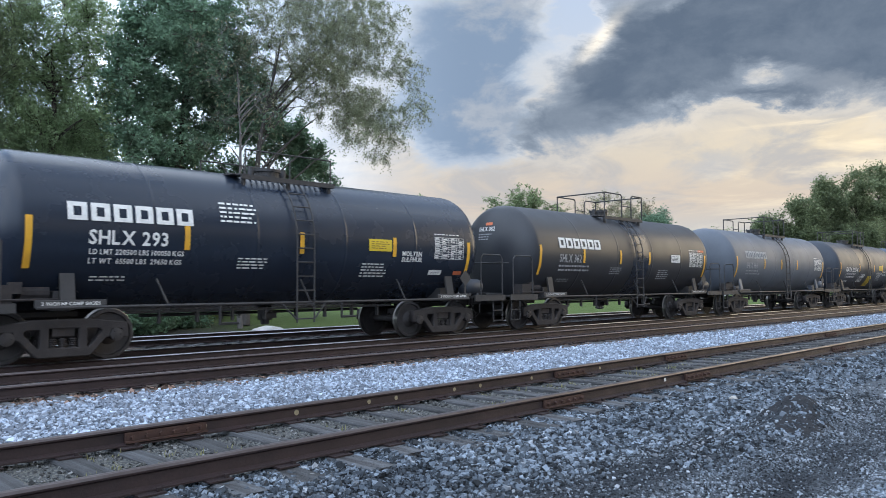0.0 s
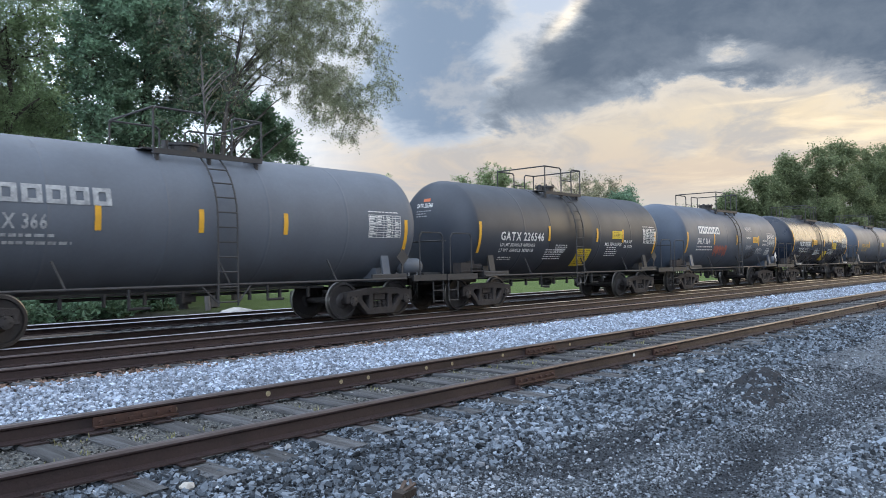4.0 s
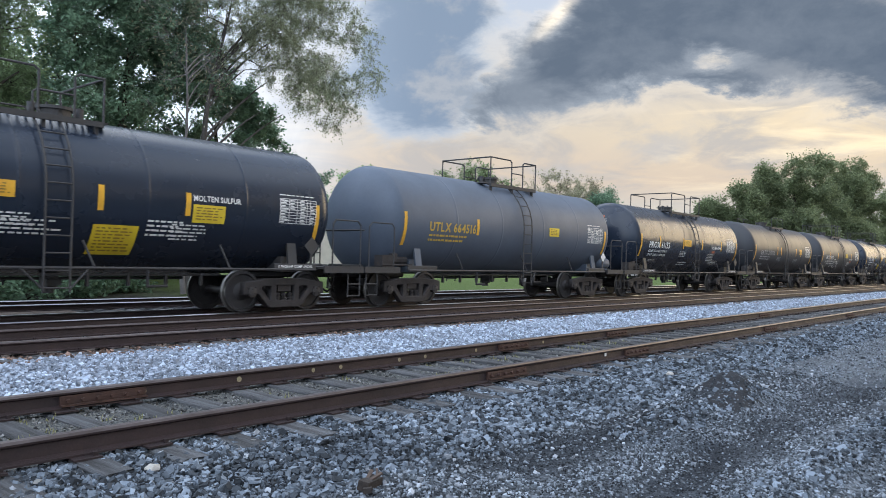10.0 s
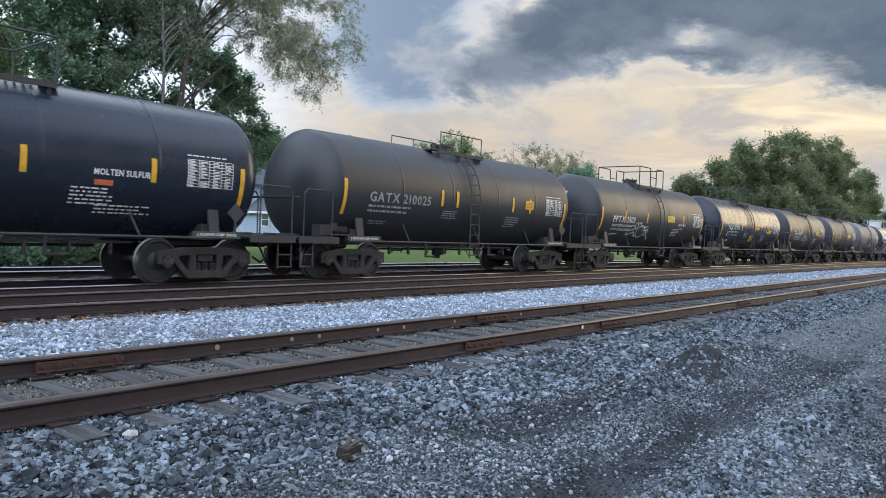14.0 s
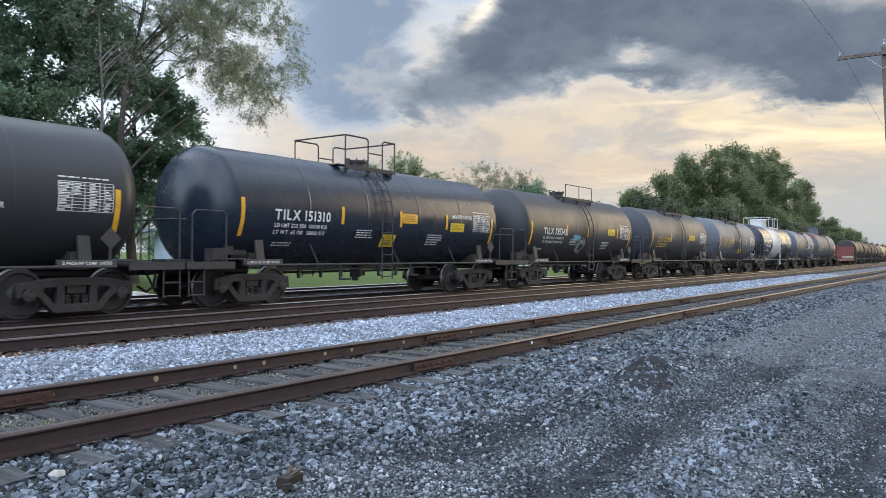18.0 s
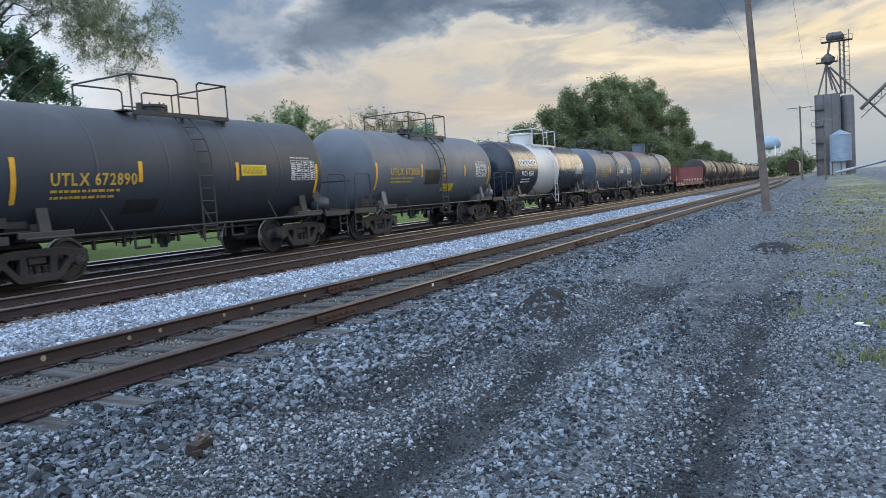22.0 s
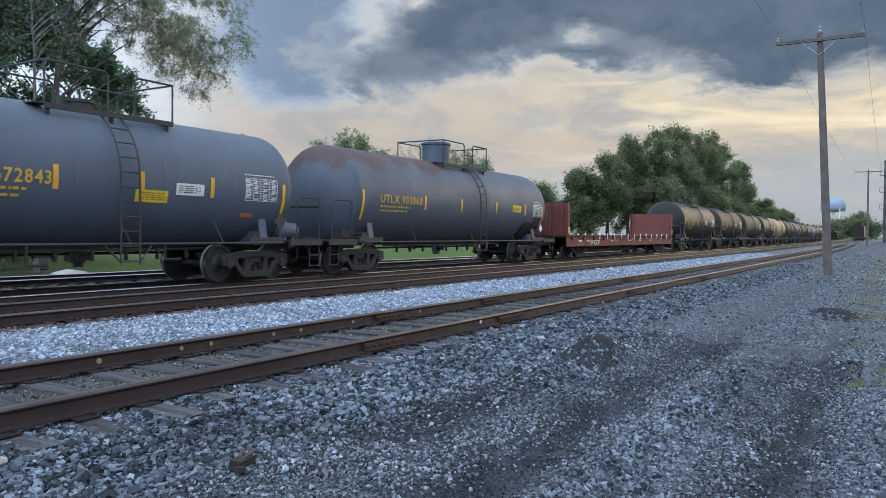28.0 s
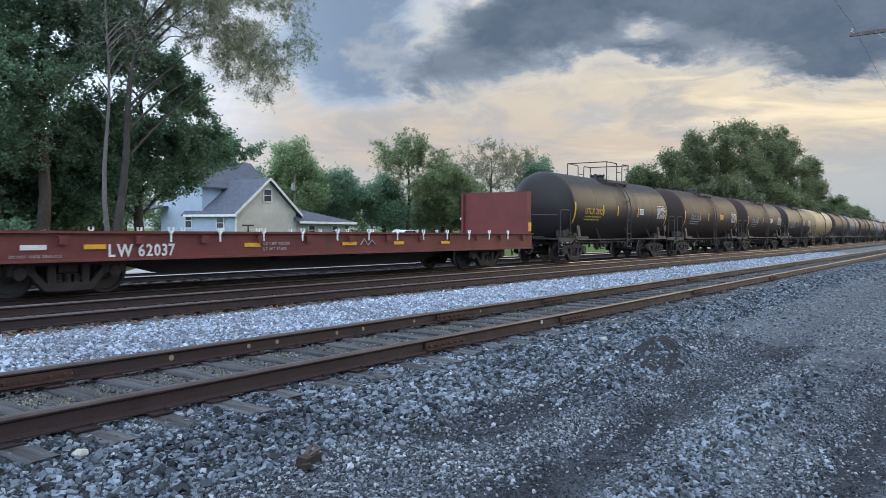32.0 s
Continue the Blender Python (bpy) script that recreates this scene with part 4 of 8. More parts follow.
def bar_lines(u0, u1, top, bottom, rows, seed, off=0.014, r=R, lean=0.0):
    """Rows of short strokes for small print that cannot be read."""
    rng = random.Random(seed)
    s = Mesh()
    h = (top - bottom) / rows
    for k in range(rows):
        z = top - k * h
        u, end = u0, u1 - rng.uniform(0, 0.25) * (u1 - u0)
        while u < end - 0.02:
            w = min(rng.uniform(0.05, 0.16), end - u)
            d = lean * k / rows
            a, b = on_tank(u + d, z, off, r), on_tank(u + d, z - h * 0.42, off, r)
            s.add([a, (u + d + w, a[1], a[2]), (u + d + w, b[1], b[2]), b], [(0, 1, 2, 3)])
            u += w + rng.uniform(0.02, 0.05)
    return s


def wheelset_mesh():
    s = Mesh()
    for d in (-1, 1):
        prof = [(0.62, 0.10), (0.63, 0.13), (0.665, 0.17), (0.675, 0.36), (0.655, 0.385), (0.655, 0.488), (0.675, 0.488), (0.69, 0.457), (0.785, 0.450), (0.787, 0.395), (0.745, 0.375), (0.725, 0.20), (0.765, 0.15), (0.775, 0.10), (0.78, 0.085), (1.03, 0.075), (1.05, 0.115), (1.16, 0.115), (1.17, 0.06), (1.175, 0.02)]
        s.lathe([(d * a, b) for a, b in prof], 36, "y")
        for k in range(3):
            t = 2 * math.pi * k / 3
            s.cyl((0.07 * math.cos(t), d * 1.17, 0.07 * math.sin(t)), (0.07 * math.cos(t), d * 1.19, 0.07 * math.sin(t)), 0.018, 6)
    s.cyl((0, -0.65, 0), (0, 0.65, 0), 0.08, 14)
    me = s.mesh("wheelset", 35)
    me.materials.append(WHEEL)
    me.materials.append(TREAD)
    for q in me.polygons:
        y, rr = abs(q.center.y), math.hypot(q.center.x, q.center.z)
        if rr > 0.44 and 0.65 < y < 0.79:
            q.material_index = 1
    return me


def outline_mesh(name, loops, deep, bevel):
    """A flat casting cut from outlines in x and z: the first loop is its edge, the others are holes."""
    cu = bpy.data.curves.new(name, "CURVE")
    cu.dimensions, cu.fill_mode, cu.extrude, cu.bevel_depth, cu.bevel_resolution = "2D", "BOTH", deep / 2 - bevel, bevel, 1
    for loop in loops:
        sp = cu.splines.new("POLY")
        sp.points.add(len(loop) - 1)
        for q, (a, b) in zip(sp.points, loop):
            q.co = (a, b, 0, 1)
        sp.use_cyclic_u = True
    ob = bpy.data.objects.new(name, cu)
    scene.collection.objects.link(ob)
    me = bpy.data.meshes.new_from_object(ob.evaluated_get(bpy.context.evaluated_depsgraph_get()))
    me.transform(Matrix.Rotation(radians(90), 4, "X"))
    bpy.data.objects.remove(ob)
    bpy.data.curves.remove(cu)
    me.name = name
    me.materials.clear()
    return me


def sideframe_mesh():
    half = [(0.0, 0.74), (0.5, 0.735), (0.72, 0.70), (1.07, 0.66), (1.09, 0.42), (1.01, 0.42), (1.0, 0.575), (0.79, 0.575), (0.77, 0.44), (0.70, 0.42), (0.46, 0.15), (0.40, 0.12), (0.0, 0.12)]
    edge = half + [(-a, b) for a, b in reversed(half[1:-1])]
    tri = [(0.37, 0.60), (0.60, 0.60), (0.66, 0.55), (0.645, 0.50), (0.42, 0.245), (0.37, 0.26)]
    mid = [(-0.26, 0.62), (0.26, 0.62), (0.26, 0.25), (-0.26, 0.25)]
    return outline_mesh("sideframe", [edge, tri, [(-a, b) for a, b in tri], mid], 0.17, 0.018)


def spring_mesh():
    """One nest of coils, its turns as ridges."""
    prof = [(0.255, 0.05)]
    for j in range(5):
        z = 0.266 + 0.034 * j
        prof += [(z - 0.006, 0.05), (z, 0.068), (z + 0.014, 0.068), (z + 0.020, 0.05)]
    return Mesh().lathe(prof + [(0.43, 0.05)], 12, "z").mesh("spring", 40)


WHEELSETS = []


def truck(parent, x, spin=True):
    s = shared("bolster", lambda: Mesh().chamfered((0, 0, 0.56), (0.36, 2.2, 0.24), 0.03).cyl((0, 0, 0.66), (0, 0, 0.80), 0.2, 16).mesh("truck"))
    t = part("truck", s, CAST, parent, "grimy cast steel truck", at=(x, 0, 0))
    for d in (-1, 1):
        part("sideframe", shared("sideframe", sideframe_mesh), CAST, t, at=(0, d * 1.06, 0))
        for k in (-1, 0, 1):
            part("spring", shared("spring", spring_mesh), CAST, t, at=(0.17 * k, d * 1.06, 0))
    for d in (-1, 1):
        w = part("wheelset", shared("wheelset", wheelset_mesh), WHEEL, t, at=(d * 0.889, 0, 0.457))
        part("brake_beam", shared("brake", lambda: Mesh().box((0, 0, 0.36), (0.08, 1.7, 0.08)).box((0.05, -0.74, 0.42), (0.06, 0.09, 0.3)).box((0.05, 0.74, 0.42), (0.06, 0.09, 0.3)).mesh("brake_beam")), CAST, t, at=(d * 0.36, 0, 0))
        if spin:
            WHEELSETS.append((w, d))


def coupler(parent, x, d):
    s = Mesh().box((-0.25 * d, 0, 0.87), (0.5, 0.14, 0.16)).box((0.02 * d, 0.05, 0.87), (0.14, 0.26, 0.26)).box((0.08 * d, -0.10, 0.87), (0.10, 0.10, 0.24))
    s.tube([(-0.1 * d, -0.22, 0.78), (0.0, -0.3, 0.5), (0.12 * d, -0.22, 0.38), (0.25 * d, -0.1, 0.5)], 0.025)
    return part("coupler", s, CAST, parent, at=(x, 0, 0))


TRAIN = []


def tank_car(label, first, spread, half, surface, marks=None, walk_span=(-1.2, 1.4), rails="hoops", r=R, reservoir=False, spin=True, brake=True, name="tank_car", fittings=None, housing=False, ladder_at=None):
    """A tank car. first: its foremost wheel at the start; spread: from truck to truck; half: half the straight shell."""
    centre = first + (spread + 1.778) / 2
    long = half + 1.35
    car = thing(name, label, "tank car", "cars of the train", m=pose(centre, LINE, RAIL_TOP))
    TRAIN.append((car, centre))
    zt = ZC + (r - R)
    head = [(math.cos(a) * r * 0.46, math.sin(a) * r) for a in [0.02, 0.12, 0.25, 0.4, 0.56, 0.75, 0.95, 1.15, 1.35, 1.5]]
    prof = [(-half - a, b) for a, b in head] + [(-half, r), (-half + 0.06, r)]
    seams = [-half * 0.6, -half * 0.2, half * 0.22, half * 0.62]
    for c in seams:
        prof += [(c - 0.06, r), (c - 0.02, r), (c - 0.008, r + 0.005), (c + 0.008, r + 0.005), (c + 0.02, r), (c + 0.06, r)]
    prof += [(half - 0.06, r), (half, r)] + [(half + a, b) for a, b in reversed(head)]
    tank = part("tank", Mesh().lathe(prof, 72, "x", (0, 0, zt)), surface, car, smooth=50)
    # stub sills, end decks, saddles
    for d in (-1, 1):
        part("stub_sill", Mesh().chamfered((d * (long - 1.45), 0, 0.92), (2.3, 0.56, 0.34), 0.03), DARKSTEEL, car)
        deck = part("end_deck", Mesh().box((d * (long - 0.62), 0, 1.0), (1.2, 2.9, 0.05)).box((d * (long - 0.62), -1.45, 0.97), (1.24, 0.05, 0.16)).box((d * (long - 0.62), 1.45, 0.97), (1.24, 0.05, 0.16)), DARKSTEEL, car)
        part("saddle", Mesh().box((d * (half - 0.72), 0, 1.08), (0.36, 2.3, 0.34)).box((d * (half - 0.72), -1.3, 1.25), (0.24, 0.06, 0.6), (-10, 0, 0)).box((d * (half - 0.72), 1.3, 1.25), (0.24, 0.06, 0.6), (10, 0, 0)), surface if surface in (BLUE_GREY, LIGHT_GREY, MID_GREY, RUST_GREY) else DARKSTEEL, car)
        for y in (-1.46, 1.46):
            s = Mesh().tube([(d * (long - 0.12), y, 0.98), (d * (long - 0.12), y, 2.05), (d * (long - 0.22), y, 2.15), (d * (long - 0.92), y, 2.15), (d * (long - 1.0), y, 2.05), (d * (long - 1.0), y, 0.98)], 0.02)
            part("end_handrail", s, DARKSTEEL, car)
        part("end_handrail", Mesh().tube([(d * (long - 0.05), -1.35, 1.95), (d * (long - 0.05), 1.35, 1.95)], 0.02), DARKSTEEL, car)
        for y in (-1.42, 1.42):
            s = Mesh()
            for x in (long - 0.08, long - 0.46):
                s.tube([(d * x, y, 0.98), (d * x, y, 0.32)], 0.018)
            for z in (0.34, 0.62):
                s.tube([(d * (long - 0.08), y, z), (d * (long - 0.46), y, z)], 0.018)
            part("sill_step", s, DARKSTEEL, car)
        coupler(car, d * (long + 0.02), d)
        truck(car, d * spread / 2, spin)
    # hazard placard holder at the rear end
    holder = part("placard_holder", Mesh().box((half - 0.3, -1.47, 1.22), (0.05, 0.03, 0.5)).box((half - 0.3, -1.49, 1.5), (0.30, 0.012, 0.30), (0, 45, 0)), DARKSTEEL, car)
    if surface in (RUST_GREY, BLUE_GREY):
        part("placard_card", Mesh().box((half - 0.3, -1.499, 1.5), (0.25, 0.004, 0.25), (0, 45, 0)), INK, holder, "white diamond hazard card")
    # side rails with their brackets
    for y in (-1, 1):
        s = Mesh().tube([(-half + 0.2, y * 1.5, 0.965), (half - 0.2, y * 1.5, 0.965)], 0.028, 8)
        for u in (-half * 0.55, 0.2, half * 0.55):
            s.tube([(u, y * 1.5, 0.965), (u - 0.18, y * 1.38, 1.45)], 0.022)
        part("side_rail", s, DARKSTEEL, car)
    # body bolster ends over the trucks, with the brake notice
    for d in (-1, 1):
        bolster = part("body_bolster", Mesh().chamfered((d * spread / 2, -1.46, 1.03), (1.15, 0.06, 0.13), 0.015), DARKSTEEL, car)
        if marks and surface in (GLOSS_BLACK, DULL_BLACK):
            v, f = line_of("2 INCH HF COMP SHOES", 0.95, 0.055)
            part("lettering", Mesh().add([(d * spread / 2 - 0.48 + a, -1.494, 1.005 + b) for a, b in v], f), INK, bolster)
    # bottom outlet, steam pipes, brake rigging
    s = Mesh().cyl((0, 0, 0.98), (0, 0, 0.55), 0.16, 14).cyl((0, 0, 0.6), (0, 0, 0.45), 0.10, 12).box((0, -0.18, 0.66), (0.26, 0.2, 0.12))
    part("outlet_valve", s, DARKSTEEL, car)
    s = Mesh().tube([(-half * 0.62, -0.5, 0.82), (half * 0.62, -0.5, 0.82)], 0.03).tube([(-half * 0.5, 0.4, 0.72), (half * 0.55, 0.4, 0.72)], 0.035)
    for u in np.arange(-half * 0.5, half * 0.55, 0.8):
        s.box((u, -0.5, 0.72), (0.05, 0.08, 0.26))
    s.tube([(-1.6, -0.9, 0.95), (-1.6, -0.9, 0.55), (-1.2, -0.9, 0.55)], 0.03).tube([(1.5, -0.9, 0.95), (1.5, -0.9, 0.6), (1.9, -0.9, 0.6)], 0.03)
    part("steam_line", s, DARKSTEEL, car)
    if brake:
        s = Mesh().cyl((-half + 0.05, -1.0, 1.22), (-half + 0.5, -1.0, 1.22), 0.13, 12).box((-half - 0.3, -1.05, 1.2), (0.4, 0.3, 0.3)).box((-half - 0.05, -1.1, 1.3), (0.2, 0.2, 0.2)).tube([(-half - 0.5, -1.2, 1.1), (-half + 0.6, -1.2, 1.1)], 0.025)
        part("brake_valve", s, CAST, car)
    if reservoir:
        s = Mesh().lathe([(half - 0.05, 0.05), (half, 0.17), (half + 0.06, 0.21), (half + 0.64, 0.21), (half + 0.7, 0.17), (half + 0.75, 0.05)], 20, "x", (0, -1.05, 1.27)).box((half + 0.2, -1.05, 1.06), (0.08, 0.3, 0.1)).box((half + 0.5, -1.05, 1.06), (0.08, 0.3, 0.1))
        part("air_reservoir", s, surface if surface != GLOSS_BLACK else DARK_GREY, car, smooth=40)
    # top platform, fittings and ladders
    top = zt + r
    fittings = fittings or DARKSTEEL
    w0, w1 = walk_span
    if housing:
        part("fittings_housing", Mesh().lathe([(top - 0.05, 0.62), (top + 0.42, 0.62), (top + 0.46, 0.66), (top + 0.52, 0.66), (top + 0.56, 0.60), (top + 0.57, 0.05)], 28, "z", (w0 + 0.85, 0, 0)), fittings, car, "white painted fittings housing", smooth=40)
    s = Mesh()
    for y in (-0.98, 0.98):
        s.box(((w0 + w1) / 2, y, top - 0.16), (w1 - w0, 0.06, 0.10))
        for u in (w0 + 0.1, (w0 + w1) / 2, w1 - 0.1):
            s.box((u, y * 0.92, top - 0.26), (0.06, 0.08, 0.24))
    for u in np.arange(w0, w1 + 0.01, 0.14):
        s.box((u, -0.82, top - 0.115), (0.035, 0.36, 0.025)).box((u, 0.82, top - 0.115), (0.035, 0.36, 0.025))
    for u in (w0, w1):
        s.box((u, 0, top - 0.10), (0.3, 1.7, 0.03))
    part("walkway", s, fittings, car)
    s = Mesh().cyl((0, 0, top - 0.05), (0, 0, top + 0.16), 0.30, 20).cyl((0, 0, top + 0.14), (0, 0, top + 0.20), 0.34, 20).cyl((0.5, 0.1, top - 0.05), (0.5, 0.1, top + 0.26), 0.09, 12).cyl((-0.45, -0.1, top - 0.05), (-0.45, -0.1, top + 0.22), 0.07, 12)
    for k in range(8):
        a = 2 * math.pi * k / 8
        s.cyl((0.31 * math.cos(a), 0.31 * math.sin(a), top + 0.18), (0.31 * math.cos(a), 0.31 * math.sin(a), top + 0.25), 0.02, 6)
    part("manway", s, DARKSTEEL, car)
    g0, z0, z1, mid = 0.98, top - 0.12, top + 0.70, (w0 + w1) / 2
    bars = []
    for y in (-g0, g0):
        if rails == "hoops":
            bars += [([(w0, y, z0), (w0, y, z1 - 0.05), (w0 + 0.06, y, z1), (mid - 0.2, y, z1), (mid - 0.12, y, z1 - 0.06), (mid - 0.12, y, z0)], 0.022),
                     ([(mid + 0.5, y, z0), (mid + 0.5, y, z1 - 0.06), (mid + 0.58, y, z1), (w1, y, z1), (w1, y, z0)], 0.022),
                     ([(mid - 0.12, y, z0 + 0.42), (mid + 0.5, y, z0 + 0.42)], 0.018)]
        else:
            bars += [([(w0 + 0.1, y, z0), (w0 + 0.1, y, top + 0.42), (w1 - 0.1, y, top + 0.42), (w1 - 0.1, y, z0)], 0.016), ([(mid, y, z0), (mid, y, top + 0.42)], 0.016)]
    if rails == "hoops":
        bars += [([(u, -g0, z1), (u, g0, z1)], 0.022) for u in (w0, w1)]
    for pts, thick in bars:
        part("safety_railing", Mesh().tube(pts, thick), fittings, car)
    for y in (-1, 1):
        s = Mesh()
        lx = w0 + 0.42 * (w1 - w0) if ladder_at is None else ladder_at
        rungs = []
        arc = [(y * (r + 0.1) * math.sin(a), zt + (r + 0.1) * math.cos(a)) for a in (0.62, 0.8, 1.0, 1.2, 1.4, 1.57)] + [(y * (r + 0.1), 0.55)]
        for u in (lx, lx + 0.44):
            s.tube([(u, p, q) for p, q in arc], 0.02)
        for k in range(11):
            z = 0.62 + k * 0.3
            h = z - zt
            p = math.sqrt((r + 0.1) ** 2 - h * h) if h > 0 else r + 0.1
            if z < zt + r * 0.85:
                rungs.append((lx, y * p, z))
        for u in (lx - 0.35, lx + 0.8):
            s.tube([(u, y * 1.5, 0.965), ((lx if u < lx else lx + 0.44), y * (r + 0.1), 0.6)], 0.018)
        ladder = part("ladder", s, fittings, car)
        for at in rungs:
            part("rung", shared("rung" + fittings.name, lambda: Mesh().tube([(0, 0, 0), (0.44, 0, 0)], 0.016).mesh("rung")), fittings, ladder, at=at)
    # markings
    for k, (kind, *q) in enumerate(marks or ()):
        if kind == "text":
            text, u0, u1, z1, z0, ink = q
            if z1 - z0 > 0.15:
                tank_letters(tank, text, u0, u1, z1, z0, ink, r)
            else:
                part("lettering", tank_text(text, u0, u1, z1, z0, r), ink, tank)
        elif kind == "bars":
            u0, u1, z1, z0, rows, ink = q
            part("small_print", bar_lines(u0, u1, z1, z0, rows, k, r=r), ink, tank)
        elif kind == "patch":
            u0, u1, z1, z0, ink, what = q
            part(what, curved_patch(u0, u1, z1, z0, r=r), ink, tank)
        elif kind == "band":
            u0, u1, ink, what = q
            part(what, Mesh().lathe([(u0, r), (u0 + 0.01, r + 0.008), (u1 - 0.01, r + 0.008), (u1, r)], 72, "x", (0, 0, zt)), ink, tank, smooth=30)
        elif kind == "stripe":
            u, z1, z0 = q
            part("reflective_stripe", curved_patch(u - 0.055, u + 0.055, z1, z0, r=r), YELLOW, tank)
        elif kind == "placard":
            u0, u1, z1, z0, ink = q
            sheet = part("placard", curved_patch(u0, u1, z1, z0, r=r), ink, tank)
            part("small_print", bar_lines(u0 + 0.07, u1 - 0.04, z1 - 0.05, z0 + 0.03, max(4, int((z1 - z0) / 0.065)), k, 0.019, r), PRINT if ink is not INK else DARKSTEEL, tank)
        elif kind == "table":
            u0, u1, z1, z0 = q
            s = bar_lines(u0, u1, z1 + 0.1, z1 + 0.04, 1, k, r=r)
            n, line = 9, 0.011
            for row in range(n + 1):
                z = z1 + (z0 - z1) * row / n
                c = curved_patch(u0, u1, z + line, z, r=r)
                s.add(c.v, c.f)
            for w in (0.0, 0.24, 0.46, 0.56, 0.74, 0.83, 1.0):
                u = u0 + (u1 - u0) * w
                c = curved_patch(u, u + 0.014, z1, z0, r=r)
                s.add(c.v, c.f)
            rng = random.Random(k)
            for row in range(n):
                z = z1 + (z0 - z1) * (row + 0.28) / n
                for a, b in ((0.02, 0.22), (0.27, 0.44), (0.58, 0.72), (0.85, 0.97)):
                    if rng.random() < 0.75:
                        c = curved_patch(u0 + (u1 - u0) * a, u0 + (u1 - u0) * (a + (b - a) * rng.uniform(0.5, 1)), z, z + (z0 - z1) * 0.4 / n, r=r)
                        s.add(c.v, c.f)
            part("data_table", s, INK, tank)
        elif kind == "blocks":
            u0, u1, z1, z0, ink = q
            w = (u1 - u0) / 6
            for j in range(6):
                s = Mesh()
                a, b = u0 + j * w, u0 + (j + 0.84) * w
                t = (z1 - z0) * 0.24
                for c in (curved_patch(a, b, z1, z1 - t, r=r), curved_patch(a, a + w * 0.25, z1 - t, z0, r=r), curved_patch(b - w * 0.25, b, z1 - t, z0 + t * 0.9, r=r), curved_patch(a, b, z0 + t, z0, 0.015, r=r)):
                    s.add(c.v, c.f)
                part("logo_block", s, ink, tank)
        elif kind == "scrawl":
            u0, u1, z1, z0, ink, seed = q
            rng = random.Random(seed)
            s = Mesh()
            for j in range(7):
                cu, cz, rad = rng.uniform(u0 + 0.3, u1 - 0.3), rng.uniform(z0 + 0.15, z1 - 0.15), rng.uniform(0.12, 0.3)
                a0, da = rng.uniform(0, 6.28), rng.uniform(3, 6)
                for i in range(12):
                    a, b = a0 + da * i / 12, a0 + da * (i + 1) / 12
                    p = [on_tank(cu + math.cos(t) * rad * 1.4 * g, cz + math.sin(t) * rad * g, 0.014, r) for t in (a, b) for g in (1, 0.86)]
                    s.add(p, [(0, 1, 3, 2)])
            part("graffiti", s, ink, tank)
        elif kind == "strokes":
            ink, wide, lines = q
            s = Mesh()
            for j, pts in enumerate(lines):
                if len(pts) == 4 and not isinstance(pts[0], tuple):
                    cu, cz, ru, rz = pts
                    pts = [(cu + ru * math.cos(0.35 * i), cz + rz * math.sin(0.35 * i)) for i in range(19)]
                for (a, c), (b, d) in zip(pts[:-1], pts[1:]):
                    n = max(1, int(math.hypot(b - a, d - c) / 0.08))
                    long = math.hypot(b - a, d - c) or 1
                    e, g = -(d - c) / long * wide / 2, (b - a) / long * wide / 2
                    for i in range(n):
                        row = [(a + (b - a) * k / n, c + (d - c) * k / n) for k in (i, i + 1)]
                        s.add([on_tank(u + m * e, z + m * g, 0.014 + 0.0004 * j, r) for u, z in row for m in (-1, 1)], [(0, 1, 3, 2)])
            part("graffiti", s, ink, tank)
        elif kind == "flames":
            u0, u1, z1, z0, ink, seed = q
            rng = random.Random(seed)
            s = Mesh()
            for j in range(70):
                u, zt1 = rng.uniform(u0, u1), z1 - rng.uniform(0, 0.25) * (z1 - z0)
                zb, w = zt1 - rng.uniform(0.2, 0.75) * (z1 - z0), rng.uniform(0.012, 0.03)
                a = u
                for i in range(4):
                    b = a + rng.uniform(-0.05, 0.05)
                    p = [on_tank(c + d, zt1 + (zb - zt1) * n / 4, 0.014 + 0.0001 * j, r) for c, n in ((a, i), (b, i + 1)) for d in (-w, w)]
                    s.add(p, [(0, 1, 3, 2)])
                    a = b
            part("graffiti", s, ink, tank)
        elif kind == "end":
            text, ink = q
            def on_head(y, z):
                return (-half - 0.46 * math.sqrt(max(r * r - y * y - z * z, 0.01)) - 0.012, y, zt + z)
            v, f = line_of(text, 0.64, 0.12)
            part("lettering", Mesh().add([on_head(0.40 - a, 0.66 + b) for a, b in v], f), ink, tank)
            s, rng = Mesh(), random.Random(len(text) + k)
            for row in range(3):
                y = 0.38
                while y > 0.38 - rng.uniform(0.35, 0.55):
                    w = rng.uniform(0.04, 0.10)
                    z = 0.57 - 0.075 * row
                    s.add([on_head(y, z), on_head(y - w, z), on_head(y - w, z - 0.03), on_head(y, z - 0.03)], [(0, 1, 2, 3)])
                    y -= w + 0.03
            part("small_print", s, FADED, tank)
            y = 0.14
            part("label", Mesh().add([on_head(y, 0.92), on_head(y - 0.26, 0.92), on_head(y - 0.26, 0.83), on_head(y, 0.83)], [(0, 1, 2, 3)]), ORANGE, tank, "small orange stencil box")
    return car


